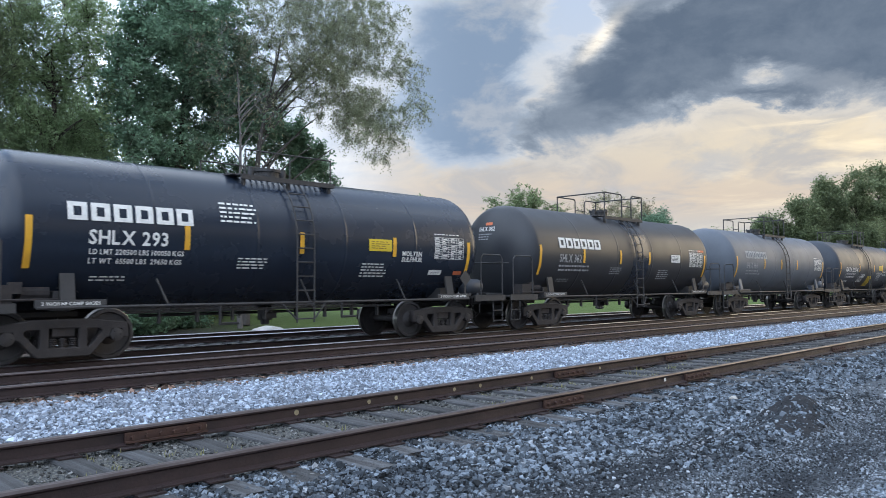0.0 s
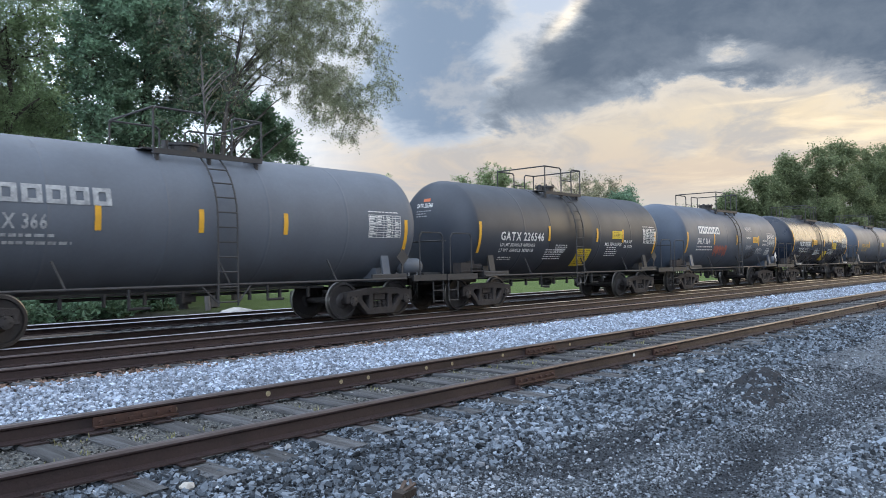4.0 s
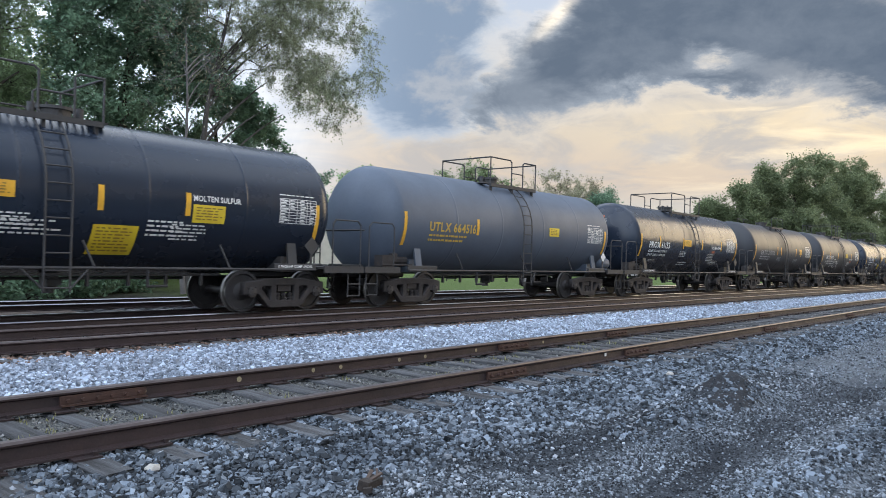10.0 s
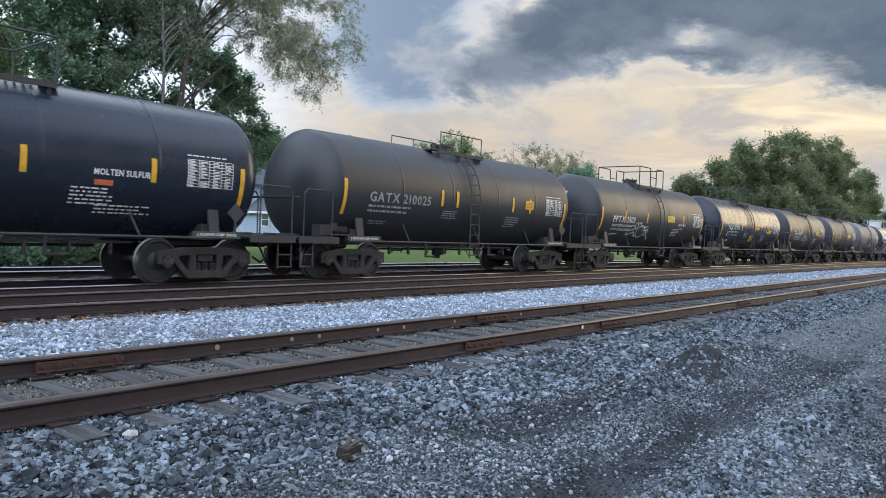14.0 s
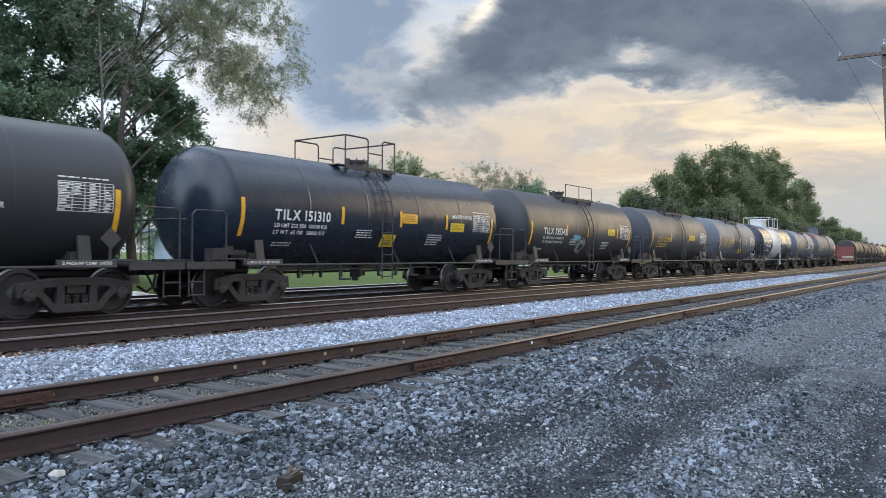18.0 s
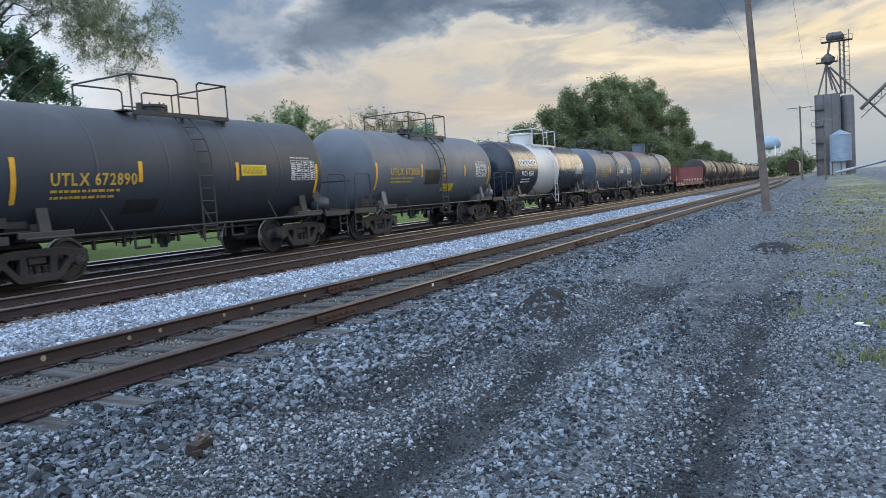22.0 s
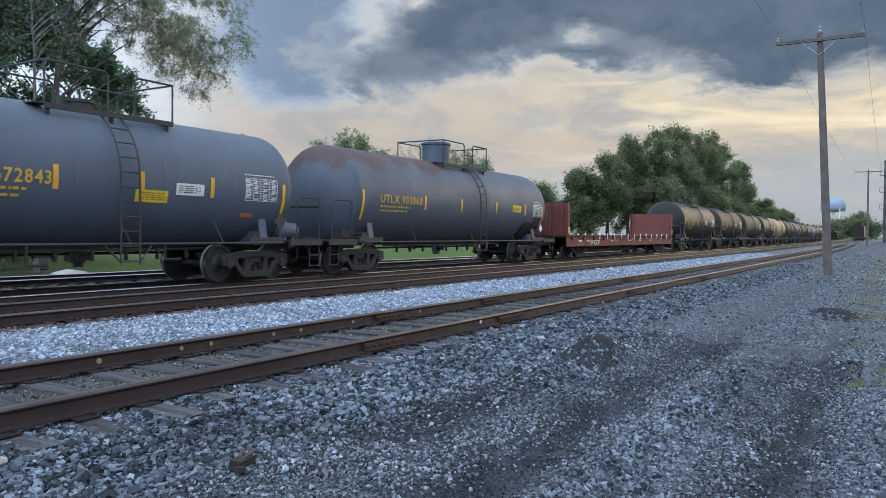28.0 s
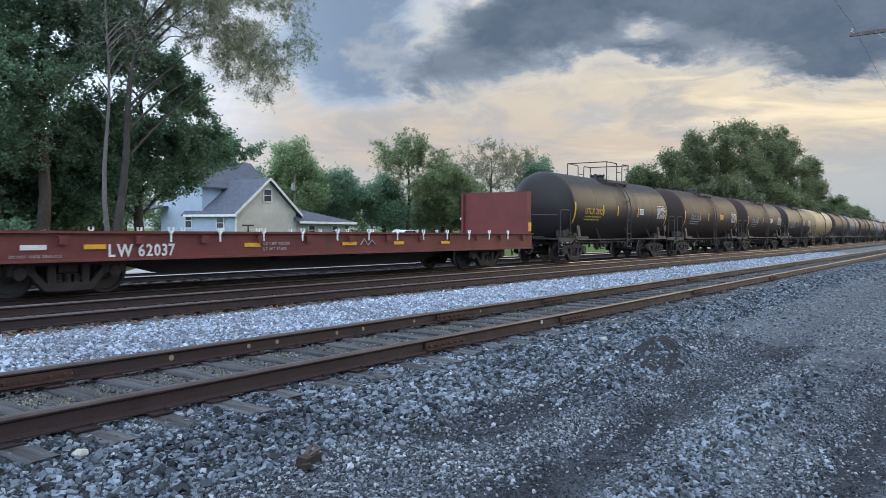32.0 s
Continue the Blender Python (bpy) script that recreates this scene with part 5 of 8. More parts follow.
def usual(number, ld, lt, top=2.45, blocks=None, ink=INK, n0=-4.4, n1=-2.5, hi=0.0, stripes=(-2.6, 0.0, 2.65), edge=5.35, table=(4.0, 5.05), molten=None, plac=(1.85, 2.55), plac_ink=LEMON, prints=True, high=0.24):
    """The marks that most of the cars share, at their own places along the shell."""
    m = [("text", number, n0, n1, top + hi, top + hi - high, ink)]
    if ld:
        m += [("text", ld, n0 + 0.02, n0 + 1.75, top - 0.33 + hi, top - 0.42 + hi, ink), ("text", lt, n0 + 0.02, n0 + 1.72, top - 0.49 + hi, top - 0.58 + hi, ink)]
    else:
        m += [("bars", n0, n0 + 1.7, top - 0.33 + hi, top - 0.58 + hi, 2, ink)]
    m += [("stripe", -edge, 2.72 + hi, 1.84 + hi), ("stripe", edge - 0.1, 2.66 + hi, 1.82 + hi)]
    m += [("stripe", u, 2.68 + hi * 0.3, 2.22 + hi * 0.3) for u in stripes]
    m += [("table", table[0], table[1], 2.74, 2.2)]
    if plac:
        m += [("placard", plac[0], plac[1], 2.62, 2.34, plac_ink)]
    if molten:
        m += [("text", molten[0], molten[1], molten[2], molten[3], molten[3] - 0.11, ink)]
    if prints:
        m += [("bars", -1.5, -0.75, 2.1, 1.85, 4, ink), ("bars", 1.7, 2.5, 2.05, 1.7, 5, ink), ("bars", -4.3, -3.6, 1.72, 1.6, 2, ink)]
    return m


tank_car("gloss black molten sulphur tank car with block logo and white stencils", 3.63, 9.32, 5.4, GLOSS_BLACK,
         [("blocks", -4.75, -2.42, 3.0, 2.68, INK)] + usual("SHLX 293", "LD LMT 220500 LBS 100050 KGS", "LT WT  65500 LBS  29650 KGS", 2.52, n1=-2.98)
         + [("text", "MOLTEN", 2.9, 3.55, 2.36, 2.25, INK), ("text", "SULPHUR", 2.9, 3.58, 2.22, 2.11, INK), ("placard", 3.9, 4.35, 1.92, 1.8, INK), ("bars", -1.9, -1.0, 3.2, 2.75, 5, INK), ("patch", 4.8, 5.1, 1.9, 1.8, ORANGE, "label")], (-1.2, 1.2), "low", reservoir=True)
tank_car("dull black tank car with a block logo, soot-dark lower shell", 17.37, 9.32, 5.4, DULL_BLACK,
         [("blocks", -4.41, -2.09, 2.98, 2.66, INK), ("band", -0.1, 0.95, GLOSS_BLACK, "jacket_panel")] + usual("SHLX 362", "", "", 2.47, ink=FADED, n1=-3.24, stripes=(-3.09, -0.93, 0.98), plac=(2.54, 3.22), plac_ink=INK)
         + [("end", "SHLX 362", INK), ("patch", 4.7, 5.2, 2.86, 2.78, ORANGE, "label")], (-1.13, 1.33), "hoops", reservoir=True)
tank_car("dusty blue-grey tank car with a faded block logo", 31.05, 9.32, 5.4, MID_GREY,
         [("blocks", -4.41, -2.09, 2.98, 2.66, FADED)] + usual("SHLX 366", "", "", 2.47, ink=FADED, n1=-3.24, stripes=(-2.4, -0.4, 1.6), plac=None, prints=False), (-1.13, 1.33), "hoops", reservoir=True)
tank_car("dark grey molten sulfur tank car with a black centre panel", 44.61, 9.32, 5.4, DARK_GREY,
         [("band", -1.85, 0.68, DULL_BLACK, "jacket_panel")] + usual("GATX 226546", "LD LMT 222600 LB 100950 KG", "LT WT  63400 LB  28750 KG", 2.45, n1=-2.22, hi=0.0, stripes=(-1.92, 0.98, 2.75), plac=(2.0, 2.68), table=(4.3, 5.3))
         + [("placard", -0.15, 0.72, 1.98, 1.40, LEMON), ("text", "MOLTEN SULFUR", 1.55, 2.72, 2.2, 2.09, INK), ("text", "FRA AIP", 2.85, 3.45, 2.3, 2.2, INK), ("text", "SR 8754", 2.9, 3.5, 2.12, 2.02, INK), ("bars", -2.0, -0.9, 1.95, 1.6, 5, INK), ("end", "GATX 226546", INK)], (-1.41, 0.71), "hoops")
tank_car("blue-grey tank car with block logo and orange scrawls", 58.18, 9.32, 5.4, BLUE_GREY,
         [("blocks", -4.2, -1.93, 3.0, 2.68, INK), ("flames", -2.56, -1.16, 2.2, 1.64, material("red_orange_spray_paint", (0.45, 0.13, 0.09), 0.7, 0, (0.25, 0.10, 0.08), 3.0), 4), ("scrawl", 1.5, 3.0, 2.12, 1.54, BLACKINK, 9)] + usual("SHLX 364", "", "", 2.47, n1=-3.1, stripes=(-2.6, 0.0, 2.82), plac=(2.03, 2.7), plac_ink=YELLOW, prints=False)
         + [("bars", 1.26, 2.1, 3.08, 2.88, 4, INK), ("bars", 1.2, 1.78, 2.6, 2.52, 2, INK), ("bars", 1.22, 1.97, 2.2, 2.0, 4, INK), ("bars", 2.66, 3.5, 2.08, 1.8, 5, INK), ("text", "MOLTEN", 3.36, 3.91, 2.51, 2.41, INK), ("text", "SULPHUR", 3.33, 3.91, 2.31, 2.21, INK), ("table", 3.93, 4.49, 2.0, 1.74), ("end", "SHLX 364", INK)], (-1.13, 1.33), "hoops", reservoir=True)
tank_car("gloss black tank car with yellow placards and white stencils", 71.78, 9.32, 5.4, GLOSS_BLACK,
         usual("TILX 151293", "LD LMT 222 400  100900 KG", "LT WT  63 600   28800 KG", 2.48, n1=-2.4, stripes=(-1.99, 0.28, 2.0), plac=(-1.84, -1.14), plac_ink=YELLOW, table=(4.2, 5.2))
         + [("stripe", -5.36, 3.1, 2.6), ("placard", 2.11, 2.84, 2.46, 2.1, LEMON), ("placard", 0.2, 1.05, 1.97, 1.42, LEMON), ("text", "MOLTEN SULFUR", 2.11, 3.2, 2.64, 2.53, INK), ("bars", -1.5, -0.3, 2.0, 1.7, 4, INK), ("bars", 1.2, 2.0, 2.1, 1.75, 4, INK), ("end", "TILX 151293", INK)], (-1.56, 0.5), "hoops")
tank_car("plain blue-grey tank car with yellow stencils", 85.33, 9.32, 5.4, BLUE_GREY,
         usual("UTLX 664516", "", "", 2.5, ink=OCHRE, n1=-2.4, stripes=(-2.3,), plac=(1.5, 2.1), plac_ink=LEMON, prints=False), (-1.13, 1.33), "hoops", reservoir=True)
tank_car("gloss black molten sulfur tank car with crisp white stencils", 98.94, 9.32, 5.4, GLOSS_BLACK,
         usual("PROX 61155", "LD LMT 222700 LB 101000KG", "LT WT  63300 LB  28700KG", 2.44, n0=-4.62, n1=-2.66, stripes=(-3.63, -1.25, 0.88, 3.23), plac=(-1.16, -0.4), plac_ink=YELLOW, table=(3.95, 5.0))
         + [("text", "MOLTEN SULFUR", 2.08, 3.17, 2.40, 2.29, INK), ("patch", 2.1, 2.45, 2.2, 2.1, ORANGE, "label"), ("bars", 2.2, 3.4, 1.75, 1.55, 3, INK), ("bars", -1.2, -0.2, 1.65, 1.45, 2, INK), ("end", "PROX 61155", INK)], (-1.5, 1.6), "hoops")
tank_car("dark grey-black tank car with faint stencils", 112.55, 9.32, 5.4, DULL_BLACK,
         usual("GATX 210025", "", "", 2.45, ink=FADED, n0=-4.5, n1=-2.1, stripes=(-1.6, -0.9, 2.0, 3.0), plac=(2.7, 3.2), plac_ink=YELLOW), (-1.3, 0.9), "low")
tank_car("black tank car with a white graffiti scrawl", 126.08, 9.32, 5.4, DULL_BLACK,
         usual("PPTX 3503", "LD LMT 221800 LB 100350KG", "LT WT  64200 LB  29100KG", 2.42, n1=-2.4, stripes=(-3.33, -1.2, 2.85), plac=(1.0, 1.75), table=(4.1, 5.15))
         + [("strokes", INK, 0.035, [(-2.12, 2.08, 0.14, 0.12), (-1.58, 1.84, 0.38, 0.24), [(-2.8, 2.02), (-2.3, 2.08), (-2.25, 1.8), (-2.82, 1.66), (-2.8, 2.02)], [(-2.78, 1.85), (-2.28, 1.92)], [(-1.98, 2.1), (-1.95, 2.24), (-1.82, 2.16), (-1.7, 2.24), (-1.72, 2.12), (-1.6, 2.1)], [(-2.25, 1.8), (-2.05, 1.75), (-2.1, 1.66), (-1.95, 1.7), (-1.92, 1.6)], [(-1.15, 1.9), (-0.95, 1.95), (-0.85, 1.85), (-0.95, 1.72), (-1.1, 1.68), (-1.0, 1.82), (-1.15, 1.9)], [(-0.8, 1.72), (-0.52, 1.5)]]), ("text", "MOLTEN SULFUR", 2.3, 3.2, 2.3, 2.2, INK), ("patch", 2.5, 2.85, 2.12, 2.02, ORANGE, "label"), ("end", "PPTX 3503", INK)], (-1.13, 1.4), "hoops")
tank_car("gloss black tank car with yellow placards and table", 139.6, 9.5, 5.45, GLOSS_BLACK,
         usual("TILX 151310", "LD LMT 222 900  101100 KG", "LT WT  63 100   28600 KG", 2.5, n1=-2.55, stripes=(-2.09, 0.33, 2.6), plac=(0.4, 1.1), plac_ink=YELLOW, table=(4.1, 5.1))
         + [("placard", -0.4, 0.2, 2.0, 1.65, LEMON), ("placard", 2.81, 3.57, 2.44, 2.17, LEMON), ("text", "MOLTEN SULFUR", 2.9, 4.0, 2.7, 2.59, INK)], (-1.5, 0.6), "hoops")
tank_car("gloss black tank car with blue graffiti", 153.2, 8.2, 5.0, DULL_BLACK,
         usual("TILX 135343", "LD LMT 198400 LB 90000 KG", "LT WT 64600 LB 29300 KG", 2.5, n0=-3.9, n1=-1.95, edge=4.85, stripes=(-1.9, 0.1, 3.3), plac=(2.2, 3.0), plac_ink=LEMON, table=(3.6, 4.65))
         + [("flames", -1.27, -0.6, 2.3, 1.98, material("pale_blue_spray_paint", (0.16, 0.40, 0.5), 0.6), 7), ("scrawl", -0.75, 0.1, 2.12, 1.62, FADED, 7), ("scrawl", -3.6, -2.6, 1.95, 1.6, material("faint_grey_chalk", (0.10, 0.11, 0.13), 0.7), 12), ("end", "TILX 135343", INK)], (-1.2, 1.6), "low")
tank_car("dark grey tank car with yellow stencils", 165.8, 8.2, 4.75, DARK_GREY,
         usual("UTLX 672890", "", "", 2.42, ink=OCHRE, n0=-3.9, n1=-1.86, edge=4.65, stripes=(-1.76, 1.26), plac=(1.4, 2.35), plac_ink=LEMON, table=(3.4, 4.45), prints=False) + [("patch", -2.1, -1.2, 1.85, 1.55, BLACKINK, "panel")], (-1.4, 1.6), "hoops", reservoir=True)
tank_car("blue-grey tank car with yellow stencils and a black panel", 178.3, 8.2, 4.75, MID_GREY,
         usual("UTLX 672836", "", "", 2.55, ink=OCHRE, n0=-3.75, n1=-1.7, edge=4.65, stripes=(-1.53, 0.31, 2.12), plac=None, table=(3.2, 4.3), prints=False)
         + [("patch", -1.28, -0.1, 2.5, 1.95, BLACKINK, "panel"), ("placard", 0.22, 1.2, 1.95, 1.66, LEMON)], (-1.43, 1.5), "hoops", reservoir=True)
tank_car("black tank car with a broad white band round its middle", 190.8, 9.8, 5.55, GLOSS_BLACK,
         [("blocks", -5.0, -2.6, 3.0, 2.68, INK), ("text", "PROX 42563", -4.7, -3.1, 2.42, 2.2, INK), ("bars", -4.7, -3.3, 2.05, 1.8, 2, INK), ("table", 4.0, 5.1, 2.8, 2.25), ("band", -2.4, 0.9, BAND_WHITE, "white_band"), ("end", "PROX 42563", INK)], (-1.7, 1.9), "hoops", fittings=BAND_WHITE, housing=True)
tank_car("slate blue-grey tank car with white and yellow placards", 204.9, 8.1, 4.8, LIGHT_GREY,
         usual("UTLX 672843", "", "", 2.55, ink=OCHRE, n0=-3.5, n1=-1.45, edge=4.75, stripes=(-1.37, 0.49, 2.34), plac=None, table=(3.35, 4.4), prints=False)
         + [("placard", 0.34, 1.14, 2.31, 2.05, LEMON), ("placard", 1.34, 2.1, 2.5, 2.24, INK), ("patch", 3.3, 3.7, 1.9, 1.8, ORANGE, "label")], (-1.3, 1.62), "hoops", reservoir=True)
dome_car = tank_car("blue-grey tank car with rust streaks, a dome and yellow stencils", 217.3, 12.0, 6.55, RUST_GREY,
         usual("UTLX 903068", "", "", 2.62, ink=OCHRE, n0=-5.6, n1=-3.3, edge=6.45, stripes=(-3.1, -0.7, 2.0, 4.6), plac=(3.4, 4.2), plac_ink=LEMON, table=(5.4, 6.3), prints=False) + [("patch", 4.7, 6.1, 1.95, 1.25, BLACKINK, "soot_patch"), ("patch", 5.6, 6.4, 2.2, 1.9, BLACKINK, "soot_patch")], (-1.15, 2.1), "hoops", r=1.52, ladder_at=0.55)
part("dome", Mesh().lathe([(3.7, 0.5), (3.72, 0.52), (4.50, 0.52), (4.54, 0.56), (4.60, 0.56), (4.63, 0.50), (4.67, 0.1)], 28, "z", (-0.07, 0, 0)), LIGHT_GREY, dome_car, smooth=40)


def flat_car():
    first, spread, half = 235.2, 14.4, 9.7
    centre = 243.3
    car = thing("bulkhead_flat_car", "empty faded red bulkhead flat car with steel side sills", "flat car", "cars of the train", m=pose(centre, LINE, RAIL_TOP))
    TRAIN.append((car, centre))
    part("deck", Mesh().box((0, 0, 1.14), (2 * half - 0.5, 2.72, 0.10)), material("worn_deck_planks", (0.10, 0.085, 0.075), 0.85, 0, (0.06, 0.05, 0.045), 3.0, grain=0.4, bump=0.4), car)
    for y in (-1, 1):
        lip = [(0.0, 0.66), (y * 0.10, 0.66), (y * 0.10, 0.70), (y * 0.03, 0.71), (y * 0.03, 1.17), (y * 0.10, 1.18), (y * 0.10, 1.215), (0.0, 1.215)]
        s = Mesh().sweep(lip, -half, half, y * 1.42)
        sill = part("side_sill", s, BOX_RED, car)
        for k in range(13):
            part("stake_pocket", Mesh().box((0, 0, 0), (0.16, 0.08, 0.16)), BOX_RED, car, at=(-9.0 + 1.5 * k, y * 1.49, 1.06))
        for k in range(12):
            s = Mesh().tube([(0, 0, 0), (0, 0, 0.16), (-0.05, 0, 0.22), (-0.05, 0, 0.28)], 0.022).tube([(0, 0, 0.16), (0.05, 0, 0.22), (0.05, 0, 0.28)], 0.022)
            part("tie_down_hook", s, INK, car, "white painted tie-down", at=(-5.33 + 1.2 * k, y * 1.53, 1.02))
    y = -1.475

    def flat_text(text, u0, u1, z0, high, ink):
        v, f = line_of(text, u1 - u0, high)
        part("lettering", Mesh().add([(u0 + a, y, z0 + b) for a, b in v], f), ink, car)
    flat_text("LW 62037", -6.63, -5.2, 0.74, 0.23, INK)
    flat_text("DO NOT WALK ON FLOOR", -8.41, -7.5, 0.745, 0.05, FADED)
    flat_text("LD LMT 105000", -2.89, -2.08, 0.92, 0.07, FADED)
    flat_text("LT WT 97600", -2.89, -2.2, 0.80, 0.07, FADED)
    for u0, u1, ink in ((-8.23, -7.78, INK), (-7.11, -6.68, YELLOW), (-3.43, -2.99, YELLOW), (-0.29, 0.25, YELLOW), (1.78, 2.22, YELLOW), (4.03, 4.47, YELLOW)):
        part("reflective_stripe", Mesh().box(((u0 + u1) / 2, y, 0.93), (u1 - u0, 0.012, 0.09)), ink, car)
    part("scrawl", Mesh().tube([(0.4, y, 0.9), (0.55, y, 1.05), (0.7, y, 0.88), (0.85, y, 1.02), (1.0, y, 0.9)], 0.012), FADED, car)
    for d in (-1, 1):
        b = part("bulkhead", Mesh().box((d * (half - 0.15), 0, 1.96), (0.10, 2.85, 1.56)), BOX_RED, car, "tall red end bulkhead")
        for k in range(5):
            part("rib", Mesh().chamfered((0, 0, 0), (1.56, 0.10, 0.14), 0.02).mesh("rib"), BOX_RED, b).matrix_basis = pose(d * (half - 0.03), -1.2 + 0.6 * k, 1.96, 0, 90, 0)
        for y2 in (-1, 1):
            part("corner_brace", Mesh().box((d * (half - 0.22), y2 * 1.42, 1.96), (0.26, 0.08, 1.56)), BOX_RED, b)
        part("reflective_stripe", Mesh().box((d * (half - 0.2), -1.47, 1.45), (0.2, 0.01, 0.32)), YELLOW, b)
        part("center_sill", Mesh().box((d * (half - 1.5), 0, 0.9), (3.0, 0.5, 0.4)), DARKSTEEL, car)
        coupler(car, d * (half + 0.55), d)
        truck(car, d * spread / 2)
    prof = [(-half + 1.5, 1.08), (-half + 1.5, 0.66), (-5.9, 0.62), (-4.6, 0.30), (4.6, 0.30), (5.9, 0.62), (half - 1.5, 0.66), (half - 1.5, 1.08)]
    part("center_sill", Mesh().add([(a, y, b) for y in (-0.28, 0.28) for a, b in prof], [tuple(range(8)), tuple(range(15, 7, -1))] + [(i, 8 + i, 8 + (i + 1) % 8, (i + 1) % 8) for i in range(8)]), DARKSTEEL, car, "deep fish-belly centre sill")
    part("brake_pipe", Mesh().tube([(-half + 2.2, -0.9, 0.86), (half - 2.2, -0.9, 0.86)], 0.03), DARKSTEEL, car)
    part("air_reservoir", Mesh().lathe([(-0.6, 0.06), (-0.52, 0.22), (0.52, 0.22), (0.6, 0.06)], 16, "x", (-1.4, -0.75, 0.72)), DARKSTEEL, car, smooth=40)
    part("brake_cylinder", Mesh().lathe([(-0.3, 0.08), (-0.28, 0.17), (0.2, 0.17), (0.5, 0.05)], 14, "x", (1.2, -0.7, 0.72)), DARKSTEEL, car, smooth=40)
    for k in range(6):
        part("crossbearer", Mesh().box((-5.0 + 2.0 * k, 0, 0.86), (0.16, 2.7, 0.4)), DARKSTEEL, car)


flat_car()
tails = [(GRIME_BLACK, "dull black tank car behind the flat car", "hoops"), (BROWN_BLACK, "rusty brown tank car with grimy shell", "low"), (BROWN_BLACK, "brown-black tank car with rust-stained shell", "low"), (GRIME_BLACK, "dull black tank car, far down the train", "low"), (TAN, "faded tan tank car far down the train", "low"), (BROWN_BLACK, "rust-brown tank car far down the train", "low"), (DARK_GREY, "dark grey tank car far down the train", "low"), (BROWN_BLACK, "brown tank car at the train's rear", "low"), (GRIME_BLACK, "grimy black tank car far back", "low"), (MID_GREY, "mid grey tank car far back", "low"), (BROWN_BLACK, "brown tank car far back", "low"), (GRIME_BLACK, "grimy black tank car far back", "low")]
for k, (surface, label, rails) in enumerate(tails):
    marks = usual("UTLX 20%d28" % (k + 1), "", "", 2.5, ink=OCHRE if k == 0 else FADED, stripes=(-2.6, -1.0, 1.4), plac=(1.6, 2.1), plac_ink=YELLOW if k % 2 else INK, prints=False) if k < 4 else None
    tank_car(label, 256.3 + 13.75 * k, 9.4, 5.4, surface, marks, (-1.2, 1.3), rails, spin=k < 4)


# ---- trees ----
def leaf_cloud(rng, centres, per, size, droop=0.0):
    """Small leaves round each clump centre: (x, y, z, radius)."""
    c = np.repeat(np.array([q[:3] for q in centres]), per, axis=0)
    rad = np.repeat(np.array([q[3] for q in centres]), per)
    d = rng.normal(0, 1, (len(c), 3))
    d /= np.linalg.norm(d, axis=1)[:, None]
    return leaves(rng, c + d * (rad * rng.uniform(0.15, 1.0, len(c)) ** 0.5)[:, None] * np.array([1, 1, 0.75]), size, droop)


def leaves(rng, p, size, droop=0.0):
    """One small pointed leaf at each place, hanging more the larger droop is."""
    n = len(p)
    a = rng.normal(0, 1, (n, 3))
    a[:, 2] = a[:, 2] * 0.6 - droop * 1.5
    a /= np.linalg.norm(a, axis=1)[:, None]
    b = np.cross(a, rng.normal(0, 1, (n, 3)) * np.array([0.6, 0.6, 1.0]))
    b /= np.linalg.norm(b, axis=1)[:, None]
    s = size * rng.uniform(0.6, 1.4, n)[:, None]
    w = 0.30 if droop else 0.55
    v = np.stack([p - a * s, p + b * s * w, p + a * s, p - b * s * w], 1).reshape(-1, 3)
    return v, np.arange(4 * n).reshape(-1, 4)


def limb(s, a, b, r0, r1, sag, n=4, sides=6):
    """A tapered branch bowed between two points."""
    a, b = Vector(a), Vector(b)
    mid = (a + b) / 2 + Vector((0, 0, sag * (b - a).length))
    pts = [(1 - u) ** 2 * a + 2 * u * (1 - u) * mid + u * u * b for u in [k / n for k in range(n + 1)]]
    for k in range(n):
        s.cyl(pts[k], pts[k + 1], r0 + (r1 - r0) * k / n, sides, r0 + (r1 - r0) * (k + 1) / n, False)
    return pts


def lobes_of(rng, high, spread, bare, n, squash=0.0, puff=(0.24, 0.42)):
    """Rounded masses that make up a crown: (x, y, z, radius) about the tree's foot."""
    out = [(0, 0, high - spread * 0.36, spread * 0.36)]
    mid, half = high * (1 + bare) / 2, high * (1 - bare) / 2
    for k in range(n):
        d = rng.normal(0, 1, 3)
        d /= np.linalg.norm(d)
        w = rng.uniform(0.45, 1.0)
        r = spread * rng.uniform(*puff)
        taper = 1 - squash * max(0, d[2])
        out.append((d[0] * w * (spread - r * 0.6) * taper, d[1] * w * (spread - r * 0.6) * taper, min(mid + d[2] * w * (half - r * 0.6), high - r), r))
    return out


